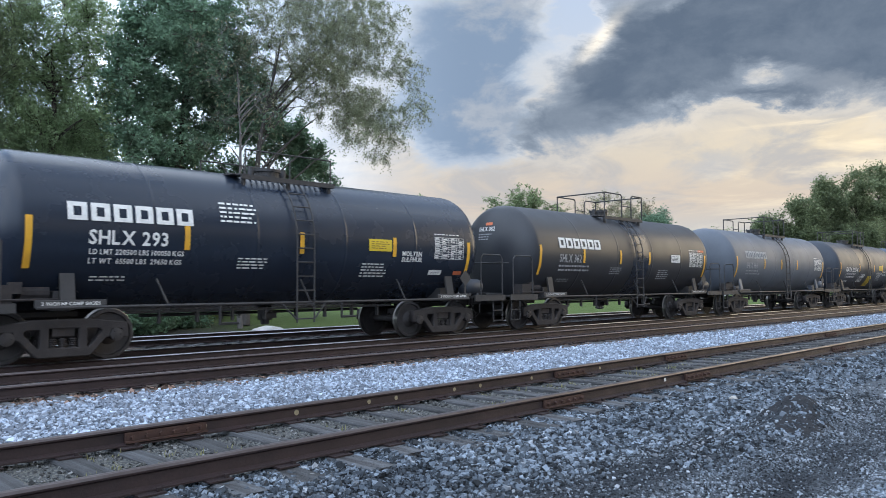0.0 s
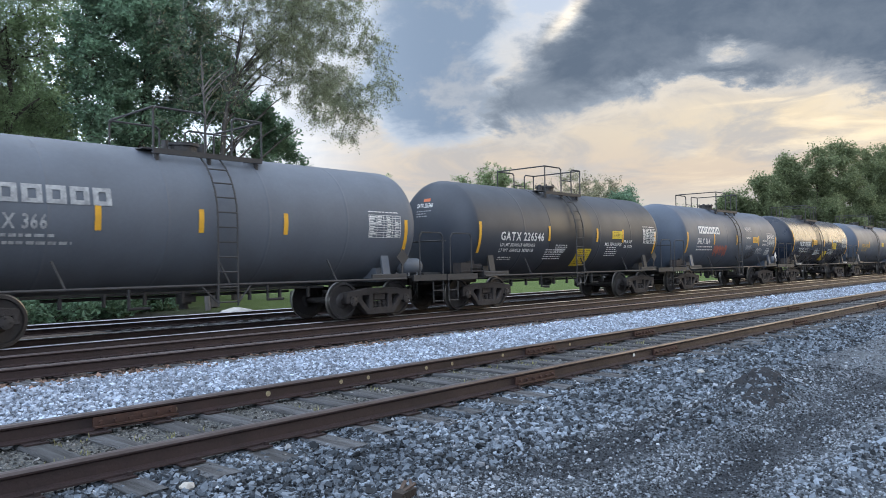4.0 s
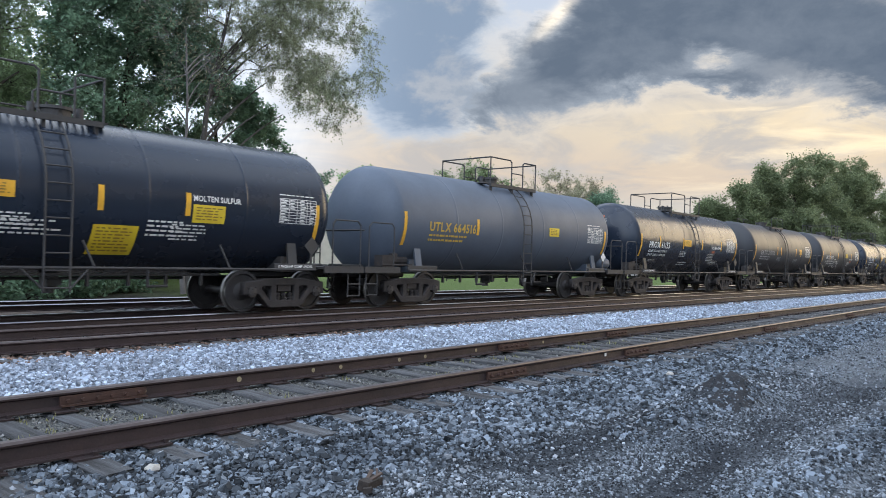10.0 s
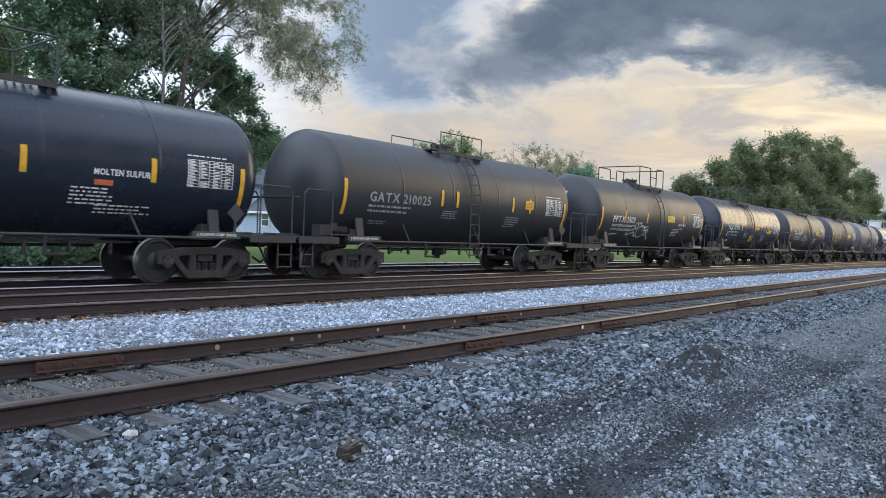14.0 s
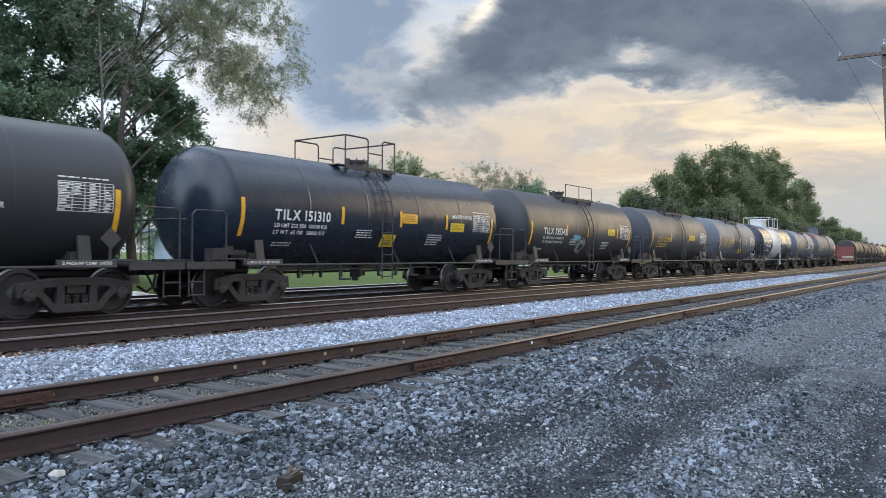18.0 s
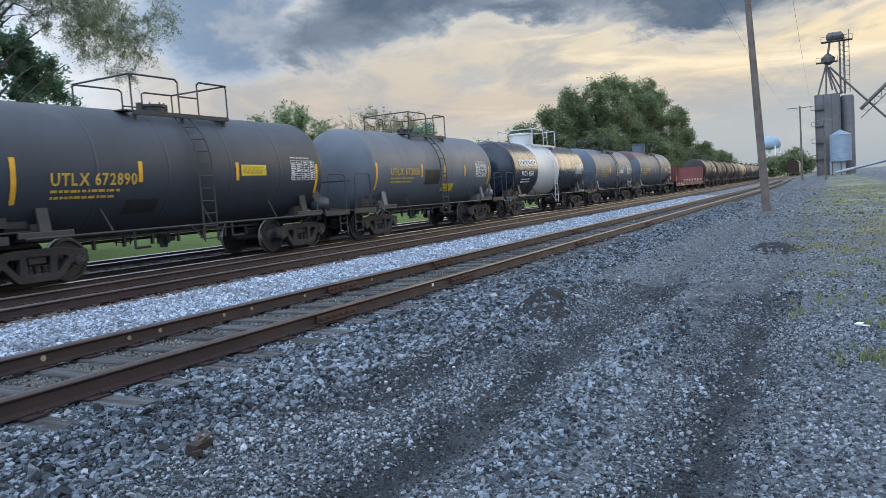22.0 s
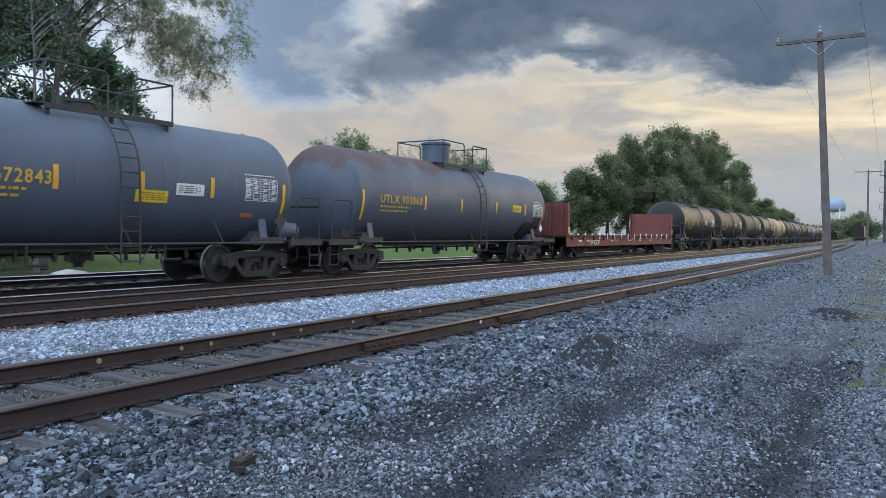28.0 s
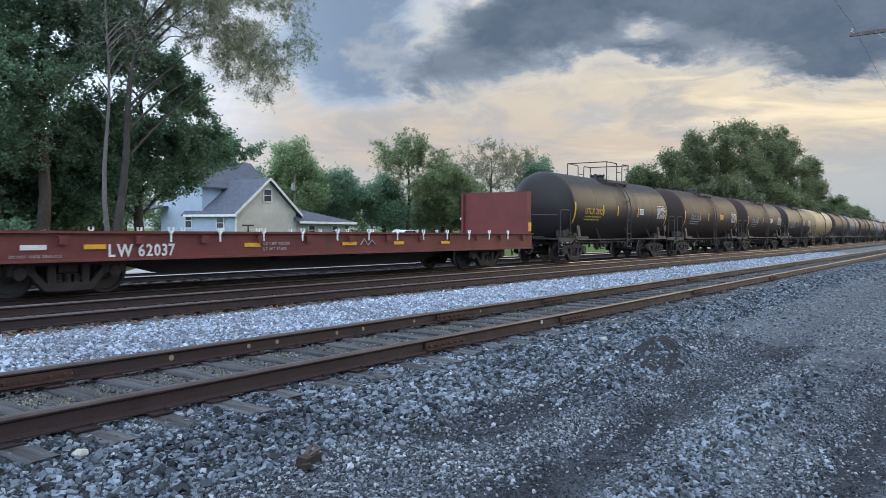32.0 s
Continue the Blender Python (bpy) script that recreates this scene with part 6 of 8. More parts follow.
def tree(label, x, y, high, leaf, seed, lobes=None, spread=4.0, bare=0.2, n=16, twigs=350, per=30, size=0.1, trunk=0.3, droop=0.0, fuzz=0.22, loose=1.08, limbs=9, z=0.0, lean=(0, 0), bark=None, squash=0.0, name="tree", fine=True, puff=(0.24, 0.42), spray=None, forking=14):
    """Trunk, limbs that fork into twigs, and leaves strung along the twigs inside the crown's masses."""
    rng = np.random.default_rng(seed)
    bark = bark or BARK
    t = thing(name, label, "tree", m=pose(x, y, z))
    lobes = np.array(lobes if lobes is not None else lobes_of(rng, high, spread, bare, n, squash, puff))
    vol = lobes[:, 3] ** 2.2
    pick = rng.choice(len(lobes), twigs, p=vol / vol.sum())
    d = rng.normal(0, 1, (twigs, 3))
    d /= np.linalg.norm(d, axis=1)[:, None]
    ends = lobes[pick, :3] + d * (lobes[pick, 3] * rng.uniform(0.2, 1.0, twigs) ** 0.6 * loose)[:, None]

    def axis(h):
        k = min(h / high, 1)
        return np.array([lean[0] * k * k + 0.12 * math.sin(h * 0.9 + seed), lean[1] * k * k + 0.12 * math.cos(h * 0.8 + seed), h])
    s, w = Mesh(), Mesh()
    top, steps = high * 0.78, 8
    for k in range(steps):
        a, b = top * k / steps, top * (k + 1) / steps
        s.cyl(Vector(axis(a)) - Vector((0, 0, 0.03)), Vector(axis(b)), trunk * (1 - 0.85 * k / steps), 9, trunk * (1 - 0.85 * (k + 1) / steps))
    # forks: a few limbs, several branches on each, many twigs on each branch
    count = max(limbs * 3, twigs // forking)
    forks = ends[rng.choice(twigs, min(count, twigs), replace=False)]
    mains = forks[rng.choice(len(forks), limbs, replace=False)]
    mains = np.array([axis(min(q[2], top) * 0.75) * 0.45 + q * 0.55 for q in mains])
    tips = []
    for q in mains:
        foot = axis(max(min(q[2] - 0.75 * math.hypot(q[0], q[1]) - 0.3, top), high * min(bare, 0.3) * 0.8 + 0.3))
        tips.append(limb(w, foot, q, trunk * 0.30, trunk * 0.10, 0.10))
    # each branch grows from the nearest wood already there, inner ones first
    wood = [np.array(p) for pts in tips for p in pts[1:]]
    stout = [trunk * (0.30 - 0.05 * k) for pts in tips for k in range(1, len(pts))]
    nodes = []
    for q in sorted(forks, key=lambda p: np.linalg.norm(p - axis(min(p[2] * 0.7, top)))):
        k = int(((np.array(wood) - q) ** 2).sum(1).argmin())
        p = wood[k] * 0.15 + q * 0.85
        r0 = min(stout[k] * 0.8, trunk * 0.20)
        r1 = max(r0 * 0.62, trunk * 0.035)
        pts = limb(w, wood[k], p, r0, r1, 0.10, 3, 5)
        wood += [np.array(v) for v in pts[1:]]
        stout += [r0 + (r1 - r0) * j / 3 for j in (1, 2, 3)]
        nodes.append(p)
    nodes = np.array(nodes)
    near = ((ends[:, None] - nodes[None]) ** 2).sum(2).argmin(1)
    starts = nodes[near]
    if fine:
        for p, q in zip(starts, ends):
            w.cyl(p, (p + q) / 2 + np.array([0, 0, 0.06]), trunk * 0.04, 3, trunk * 0.03, False).cyl((p + q) / 2 + np.array([0, 0, 0.06]), q - np.array([0, 0, droop * 0.4]), trunk * 0.03, 3, trunk * 0.012, False)
    part("trunk", s, bark, t, smooth=60)
    part("branchwork", w, bark, t)
    if per and spray:
        many, long = spray                    # leafy side shoots on each twig, and how long they are
        u = rng.uniform(0.30, 1.06, (twigs, many, 1))
        foot = starts[:, None] * (1 - u) + ends[:, None] * u
        way = ends - starts
        way /= np.linalg.norm(way, axis=1)[:, None] + 1e-6
        way = way[:, None] * 0.7 + rng.normal(0, 0.6, (twigs, many, 3)) - np.array([0, 0, droop])
        way /= np.linalg.norm(way, axis=2)[..., None]
        reach = long * rng.uniform(0.5, 1.4, (twigs, many, 1, 1))
        k = rng.uniform(0, 1, (twigs, many, max(2, per // many), 1))
        pts = foot[:, :, None] + way[:, :, None] * reach * k - np.array([0, 0, 1.0]) * droop * reach * k * k + rng.normal(0, fuzz, k.shape[:3] + (3,))
    elif per:
        u = rng.uniform(0.45, 1.12, (twigs, per, 1))
        pts = starts[:, None] * (1 - u) + ends[:, None] * u + rng.normal(0, fuzz, (twigs, per, 3))
        pts[..., 2] -= droop * np.abs(rng.normal(0, 0.7, (twigs, per)))
    if per:
        v, f = leaves(rng, pts.reshape(-1, 3), size, droop)
        part("crown", quads("crown", v, f, leaf), leaf, t)
    return t


def masses(x, y, deep, rows, seed):
    """Crown masses given as (x, z, radius) in the yard's own axes, spread in depth about the foot."""
    rng = np.random.default_rng(seed)
    return [(a - x, rng.uniform(-deep, deep), h, r) for a, h, r in rows]


DEADWOOD = material("bare_grey_branches", (0.16, 0.15, 0.145), 0.9, 0, (0.10, 0.092, 0.09), 4.0, grain=0.4, bump=0.5, bump_scale=25)
GREYBARK = material("grey_willow_bark", (0.075, 0.066, 0.06), 0.9, 0, (0.045, 0.04, 0.037), 3.0, grain=0.5, bump=0.8, bump_scale=18)
tree("large spreading willow-like tree with thin grey-green drooping leaves", 15.9, 27.0, 15.5, LEAF_PALE, 11, masses(15.9, 27, 1.3, [(23.2, 12.5, 1.2), (22.0, 13.1, 1.2), (23.9, 11.9, 0.8), (23.7, 10.1, 1.2), (24.9, 10.5, 0.8), (23.5, 9.0, 1.0), (23.5, 8.2, 0.6), (22.6, 9.7, 0.9), (21.4, 9.1, 0.9), (20.5, 8.7, 0.8), (22.3, 10.6, 0.6), (19.8, 11.8, 1.4), (18.2, 11.8, 1.5), (17.3, 10.2, 1.2), (19.5, 9.6, 1.0), (20.8, 12.9, 1.3), (19.4, 13.6, 1.5), (17.5, 13.6, 1.5), (18.6, 10.5, 1.3), (20.6, 10.4, 1.0), (16.5, 12.4, 1.1), (20.8, 14.8, 1.7), (23.0, 14.4, 1.2), (18.4, 15.0, 1.5)], 1), twigs=2350, per=57, size=0.048, trunk=0.19, droop=0.42, fuzz=0.05, loose=1.22, forking=5, limbs=14, lean=(2.4, 0), bark=GREYBARK, spray=(3, 0.42))
tree("dark dense shade tree beside the line", 14.2, 29.5, 14.5, LEAF_DARK, 12, masses(14.2, 29.5, 1.8, [(12.7, 10.3, 1.7), (12.1, 8.8, 1.4), (13.4, 8.6, 1.5), (14.2, 10.6, 1.5), (14.9, 9.1, 1.5), (15.9, 11.0, 1.7), (16.5, 8.9, 1.5), (12.3, 7.0, 1.3), (13.9, 7.0, 1.5), (17.0, 10.2, 1.3), (17.2, 9.0, 1.0), (13.4, 11.8, 1.5), (15.4, 12.3, 1.6), (14.9, 13.3, 1.9), (13.2, 12.9, 1.5), (12.6, 5.0, 1.6), (15.6, 5.4, 1.6), (17.6, 11.6, 1.2), (12.0, 11.2, 1.0)], 2), twigs=1500, per=64, size=0.078, trunk=0.28, limbs=15, fuzz=0.09, loose=1.28, spray=(5, 0.45))
tree("broad-leaved dark green tree at the line's edge", 19.6, 31.5, 10.0, LEAF_DARK, 22, masses(19.6, 31.5, 1.2, [(20.2, 8.7, 1.0), (21.3, 8.0, 1.0), (22.2, 7.5, 0.8), (23.1, 7.6, 0.5), (19.2, 8.6, 0.9), (20.7, 9.2, 0.8), (18.3, 9.4, 0.9), (20.4, 6.0, 1.2), (18.6, 5.4, 1.3), (21.8, 5.6, 1.1), (17.4, 4.6, 1.4), (19.0, 4.8, 1.3), (20.7, 4.9, 1.2), (22.6, 4.7, 1.0), (24.0, 5.4, 0.9), (25.2, 5.7, 0.8), (26.0, 5.8, 0.5), (21.4, 3.6, 0.7), (22.3, 3.4, 0.5), (23.2, 6.0, 0.9), (17.2, 6.3, 1.2), (16.4, 3.4, 1.4), (18.0, 3.2, 1.2), (19.6, 3.4, 1.1), (15.4, 5.0, 1.5)], 3), twigs=1250, per=60, size=0.082, trunk=0.26, limbs=12, fuzz=0.09, loose=1.2, spray=(4, 0.40))
tree("tall light green tree with gaps of sky", 9.6, 31.0, 14.0, LEAF, 13, masses(9.6, 31, 1.6, [(8.4, 10.3, 1.2), (9.6, 10.7, 1.1), (10.9, 10.6, 1.1), (12.0, 11.5, 0.9), (9.0, 8.9, 1.2), (8.2, 7.9, 1.2), (10.0, 8.6, 1.1), (11.3, 9.3, 1.0), (10.6, 7.6, 1.1), (9.0, 7.2, 1.2), (11.7, 8.0, 0.9), (8.0, 6.8, 1.0), (9.8, 12.3, 1.5), (8.4, 12.2, 1.2), (11.5, 12.5, 1.1), (9.4, 5.2, 1.4), (11.4, 5.6, 1.4), (7.6, 5.0, 1.4)], 4), twigs=1200, per=72, size=0.074, loose=1.2, trunk=0.28, limbs=12, fuzz=0.10, droop=0.15, spray=(4, 0.7))
tree("tall pale green tree", 4.6, 31.5, 15.5, LEAF_LIGHT, 14, spread=4.2, bare=0.25, n=22, twigs=1200, per=72, size=0.074, loose=1.2, trunk=0.3, limbs=12, fuzz=0.10, droop=0.15, spray=(4, 0.7))
tree("dead tree with bare drooping grey branches", 14.5, 25.4, 12.6, LEAF_DRY, 15, masses(14.5, 25.4, 1.0, [(14.0, 11.2, 1.6), (15.2, 10.2, 1.5), (13.4, 9.4, 1.3), (15.6, 8.8, 1.3), (14.4, 8.0, 1.3), (16.2, 11.4, 1.2), (13.2, 7.4, 1.0), (15.4, 7.2, 1.0), (12.8, 10.6, 1.0)], 5), twigs=330, per=3, size=0.06, trunk=0.11, droop=0.5, limbs=14, bark=DEADWOOD)
tree("tall green tree behind the line", 13.0, 37.5, 11.5, LEAF, 16, spread=4.6, bare=0.1, n=22, twigs=520, per=40, size=0.11, fuzz=0.2, fine=False, spray=(3, 0.8))
tree("green tree behind the line", -1.0, 36.0, 10.0, LEAF, 17, spread=5.5, bare=0.1, n=20, twigs=600, per=36, size=0.12, fuzz=0.25, fine=False, spray=(3, 0.8))
for k, (x, y, h, w) in enumerate([(6.0, 36, 6.5, 3.6), (10.5, 41, 7.0, 4.0), (14.5, 45, 7.5, 4.0), (19.0, 50, 8.0, 4.2), (2.0, 40, 7.0, 4.5), (24.0, 60, 8.0, 4.5), (58, 72, 5.5, 4.5), (66, 72, 5.5, 4.8), (74, 70, 6.0, 4.8), (84, 70, 6.0, 5.0), (94, 70, 6.5, 5.0), (104, 66, 6.5, 5.0), (116, 62, 6.5, 5.0), (50, 72, 5.0, 4.2), (14.5, 33.5, 4.6, 2.6), (17.6, 35.5, 4.4, 2.4), (11.0, 33.0, 5.0, 2.8), (20.5, 38.5, 4.4, 2.4)]):
    tree("low dense green undergrowth tree", x, y, h, LEAF_DARK if k % 2 or x < 25 else LEAF, 120 + k, spread=w, bare=0.02, n=14, twigs=280, per=36, size=0.13, trunk=0.2, fuzz=0.35, fine=False)
BEHIND = "leafy green tree behind the houses"
OPEN = "feathery half-open tree against the sky"
for k, (label, x, y, h, w, leaf, n, per) in enumerate([
        (BEHIND, 43, 72, 11.5, 3.2, LEAF, 400, 26), (BEHIND, 53, 68, 9.6, 3.6, LEAF_DARK, 400, 26), (BEHIND, 61, 66, 12.2, 4.0, LEAF, 620, 28), (BEHIND, 68.5, 66, 9.2, 3.6, LEAF_DARK, 400, 26), (BEHIND, 72.5, 62, 8.4, 3.0, LEAF_DARK, 360, 26),
        (OPEN, 75, 60, 14.6, 5.0, LEAF_LIGHT, 700, 16), (BEHIND, 82, 59.5, 11.0, 4.6, LEAF_LIGHT, 620, 30), (BEHIND, 90, 64, 11.5, 4.6, LEAF_FAR, 500, 28),
        (OPEN, 98, 62, 16.4, 5.6, LEAF_DRY, 560, 12), (OPEN, 107, 62, 15.6, 4.6, LEAF_DRY, 420, 12), (BEHIND, 104, 57, 13.2, 5.0, LEAF_DARK, 620, 30), (BEHIND, 112, 55, 10.0, 4.6, LEAF_DARK, 500, 28),
        (BEHIND, 112, 50, 9.6, 4.0, LEAF, 420, 28), (BEHIND, 105, 48, 9.4, 3.4, LEAF_FAR, 420, 18)]):
    tree(label, x, y, h, leaf, 30 + k, spread=w * 1.3, bare=0.1 if label == BEHIND else 0.3, n=30, puff=(0.16, 0.34), twigs=int(n * 1.2), per=int(per * (2.3 if label == BEHIND else 1.8)), size=0.14 if label == BEHIND else 0.11, fuzz=0.28 if label == BEHIND else 0.13, fine=label == OPEN, squash=0.1, spray=(3, 0.9) if label == BEHIND else (2, 0.5), loose=1.08 if label == BEHIND else 1.15)
for k, (x, y, h, w) in enumerate([(112, 43, 12.0, 5.0), (116, 40, 15.0, 5.5), (122, 38.5, 18.2, 6), (129, 36, 20.0, 6.0), (139, 35.5, 22.4, 7.0), (151, 35, 22.4, 7.0), (163, 34.5, 24.0, 6.5), (175, 34, 22.5, 6.5), (188, 33, 19.5, 6), (203, 32.5, 15, 6), (124, 33, 11, 5.5), (140, 31, 11, 6), (158, 30.5, 10, 6), (226, 31, 11.0, 6), (248, 31.5, 10.5, 6), (272, 32, 10, 6)]):
    tree("large dark green tree beside the far track", x, y, h, LEAF_FAR, 50 + k, spread=w, bare=0.05, n=36, twigs=900, per=36, size=0.17, trunk=0.35, fuzz=0.30, loose=1.0, puff=(0.15, 0.32), fine=False, squash=0.0)
for k, (x, y, h, w) in enumerate([(290, -32, 13, 11), (315, -44, 11, 12), (340, -55, 12, 12), (330, 12, 11, 8), (360, 22, 9, 8), (420, -90, 13, 16), (300, -75, 11, 14)]):
    tree("distant round-topped green tree", x, y, h, LEAF_FAR, 80 + k, spread=w, bare=0.05, n=16, twigs=260, per=24, size=0.5, trunk=0.4, fuzz=0.9, fine=False)

# ---- utility poles ----
POLE_META = ((31.4, 2.2, 9.08, -0.03, 0.45, 1.5, 0.155), (140, 4.2, 12.4, 0.0, 0.05, 1.9, 0.17), (120, 0.6, 8.6, 0.0, 0.0, 0.9, 0.13))
for x, y, h, lx, ly, arm, r in POLE_META:
    p = thing("utility_pole", "weathered wooden utility pole with a crossarm", "utility pole", "poles along the line", m=pose(x, y, height(x, y)))
    part("pole", Mesh().cyl((0, 0, -0.02), (lx / 2, ly * 0.5, h / 2), r, 14, r * 0.86).cyl((lx / 2, ly * 0.5, h / 2), (lx, ly, h), r * 0.86, 14, r * 0.68), POLE_WOOD, p, smooth=50)
    part("crossarm", Mesh().box((lx - r, ly, h - 0.28), (0.10, 2 * arm, 0.12)), POLE_WOOD, p)
    for d in (-1, 1):
        part("brace", Mesh().tube([(lx - r, ly + d * arm * 0.4, h - 0.34), (lx - r, ly, h - 0.85)], 0.02, 4), GALV, p)
        part("insulator", Mesh().lathe([(0, 0.03), (0.05, 0.05), (0.09, 0.03), (0.13, 0.045), (0.17, 0.02)], 10, "z", (lx - r, ly + d * (arm - 0.08), h - 0.22)), GALV, p)
    part("insulator", Mesh().lathe([(0, 0.03), (0.06, 0.05), (0.14, 0.03), (0.2, 0.045), (0.26, 0.02)], 10, "z", (lx, ly, h)), GALV, p)


# ---- houses ----
SIDING_BLUE = material("pale_blue_siding", (0.42, 0.50, 0.62), 0.6, 0, (0.36, 0.44, 0.56), 1.5, grain=0.1)
SIDING_CREAM = material("cream_siding", (0.60, 0.57, 0.52), 0.6, 0, (0.5, 0.48, 0.44), 1.5, grain=0.1)
SIDING_GREY = material("grey_siding", (0.45, 0.46, 0.49), 0.6, 0, (0.38, 0.39, 0.42), 1.5, grain=0.1)
TRIM = material("white_trim_paint", (0.75, 0.75, 0.75), 0.5, 0, (0.65, 0.65, 0.66), 2.0, grain=0.08)
SHINGLE = material("dark_blue_grey_shingles", (0.085, 0.095, 0.125), 0.8, 0, (0.06, 0.066, 0.09), 3.0, grain=0.4, bump=0.3, bump_scale=12)
METAL_ROOF = material("pale_blue_metal_roof", (0.42, 0.50, 0.64), 0.4, 0.3, (0.36, 0.44, 0.58), 1.0, grain=0.06)
GLASS = material("dark_window_glass", (0.035, 0.045, 0.06), 0.12, 0, (0.05, 0.06, 0.075), 2.0, grain=0.05, spec=0.8)


def gable_roof(x0, x1, y0, y1, eave, ridge, along, over=0.35, thick=0.14):
    """Two sloping slabs over a rectangle, their ridge along x or y."""
    s = Mesh()
    if along == "y":
        mid = (x0 + x1) / 2
        k = (ridge - eave) / (mid - x0)
        for side, xe in ((-1, x0), (1, x1)):
            lo = (xe + side * over, eave - k * over)
            v = [(lo[0], y, lo[1] + t) for y in (y0 - over, y1 + over) for t in (0, thick)] + [(mid, y, ridge + t) for y in (y0 - over, y1 + over) for t in (0, thick)]
            s.add(v, [(0, 1, 3, 2), (4, 6, 7, 5), (0, 4, 5, 1), (2, 3, 7, 6), (0, 2, 6, 4), (1, 5, 7, 3)])
    else:
        mid = (y0 + y1) / 2
        k = (ridge - eave) / (mid - y0)
        for side, ye in ((-1, y0), (1, y1)):
            lo = (ye + side * over, eave - k * over)
            v = [(x, lo[0], lo[1] + t) for x in (x0 - over, x1 + over) for t in (0, thick)] + [(x, mid, ridge + t) for x in (x0 - over, x1 + over) for t in (0, thick)]
            s.add(v, [(0, 1, 3, 2), (4, 6, 7, 5), (0, 4, 5, 1), (2, 3, 7, 6), (0, 2, 6, 4), (1, 5, 7, 3)])
    return s


def gable_block(x0, x1, y0, y1, eave, ridge, along, z0=0.0):
    """A closed body with two gable ends; clapboards show as shallow steps on its long faces."""
    if along == "y":
        mid = (x0 + x1) / 2
        ring = [(x0, z0), (x1, z0), (x1, eave), (mid, ridge), (x0, eave)]
        v = [(a, y, b) for y in (y0, y1) for a, b in ring]
    else:
        mid = (y0 + y1) / 2
        ring = [(y0, z0), (y1, z0), (y1, eave), (mid, ridge), (y0, eave)]
        v = [(x, a, b) for x in (x0, x1) for a, b in ring]
    return Mesh().add(v, [(0, 1, 2, 3, 4), (9, 8, 7, 6, 5)] + [(i, (i + 1) % 5 + 0, 5 + (i + 1) % 5, 5 + i) for i in range(5)])


def house_window(parent, c, face, wide=0.9, high=1.2):
    """A framed two-pane sash on a wall that faces -x or -y."""
    out = Vector((-1, 0, 0)) if face == "x" else Vector((0, -1, 0))
    size = (lambda w, d, h: (d, w, h)) if face == "x" else (lambda w, d, h: (w, d, h))
    c = Vector(c)
    w = part("window", Mesh().box(c + out * 0.02, size(wide, 0.05, high)), GLASS, parent)
    s = Mesh()
    side = Vector((0, 1, 0)) if face == "x" else Vector((1, 0, 0))
    for d in (-1, 1):
        s.box(c + out * 0.05 + side * d * wide / 2, size(0.1, 0.06, high + 0.2))
        s.box(c + out * 0.05 + Vector((0, 0, d * high / 2)), size(wide + 0.1, 0.06, 0.1))
    s.box(c + out * 0.05, size(wide, 0.05, 0.05))
    part("window_frame", s, TRIM, w)


def clapboards(parent, x0, x1, y, z0, z1, face, surface):
    """Lapped boards on a wall."""
    z = z0
    while z < z1 - 0.05:
        if face == "y":
            part("clapboard", Mesh().box(((x0 + x1) / 2, y - 0.012, z + 0.09), (x1 - x0, 0.024, 0.165), (3, 0, 0)), surface, parent)
        else:
            part("clapboard", Mesh().box((y - 0.012, (x0 + x1) / 2, z + 0.09), (0.024, x1 - x0, 0.165), (0, -3, 0)), surface, parent)
        z += 0.18


house = thing("house", "pale blue and cream wooden house with dark shingle roofs", "house")
part("front_wing", gable_block(39.7, 46.3, 50, 54.5, 2.95, 5.75, "y"), SIDING_CREAM, house)
part("main_block", gable_block(39.7, 47.0, 54.5, 60.5, 5.3, 7.7, "x"), SIDING_BLUE, house)
clapboards(house, 50.0, 54.5, 39.69, 0.1, 2.9, "x", SIDING_BLUE)
clapboards(house, 54.5, 60.5, 39.69, 0.1, 5.3, "x", SIDING_BLUE)
clapboards(house, 39.75, 46.25, 49.99, 0.1, 2.9, "y", SIDING_CREAM)
part("roof", gable_roof(39.7, 46.3, 50, 56.5, 2.95, 5.75, "y", 0.45), SHINGLE, house)
part("roof", gable_roof(39.7, 47.0, 54.5, 60.5, 5.3, 7.7, "x", 0.4), SHINGLE, house)
for d in (-1, 1):
    v = [(43.0 + d * 3.75, 49.5, 2.55), (43.0 + d * 3.75, 49.5, 2.8), (43.0, 49.5, 5.95), (43.0, 49.5, 5.7)]
    part("bargeboard", Mesh().add(v + [(a, b + 0.05, c) for a, b, c in v], [(0, 1, 2, 3), (7, 6, 5, 4), (0, 4, 5, 1), (1, 5, 6, 2), (2, 6, 7, 3), (3, 7, 4, 0)]), TRIM, house)
part("eave_board", Mesh().box((39.25, 53, 2.62), (0.06, 7.2, 0.2)), TRIM, house)
part("corner_board", Mesh().box((39.68, 49.97, 1.5), (0.14, 0.14, 2.9)), TRIM, house)
house_window(house, (43.0, 49.99, 4.4), "y", 0.9, 1.1)
house_window(house, (39.69, 52.0, 2.0), "x", 1.0, 1.1)
house_window(house, (39.69, 56.4, 2.2), "x", 0.95, 1.3)
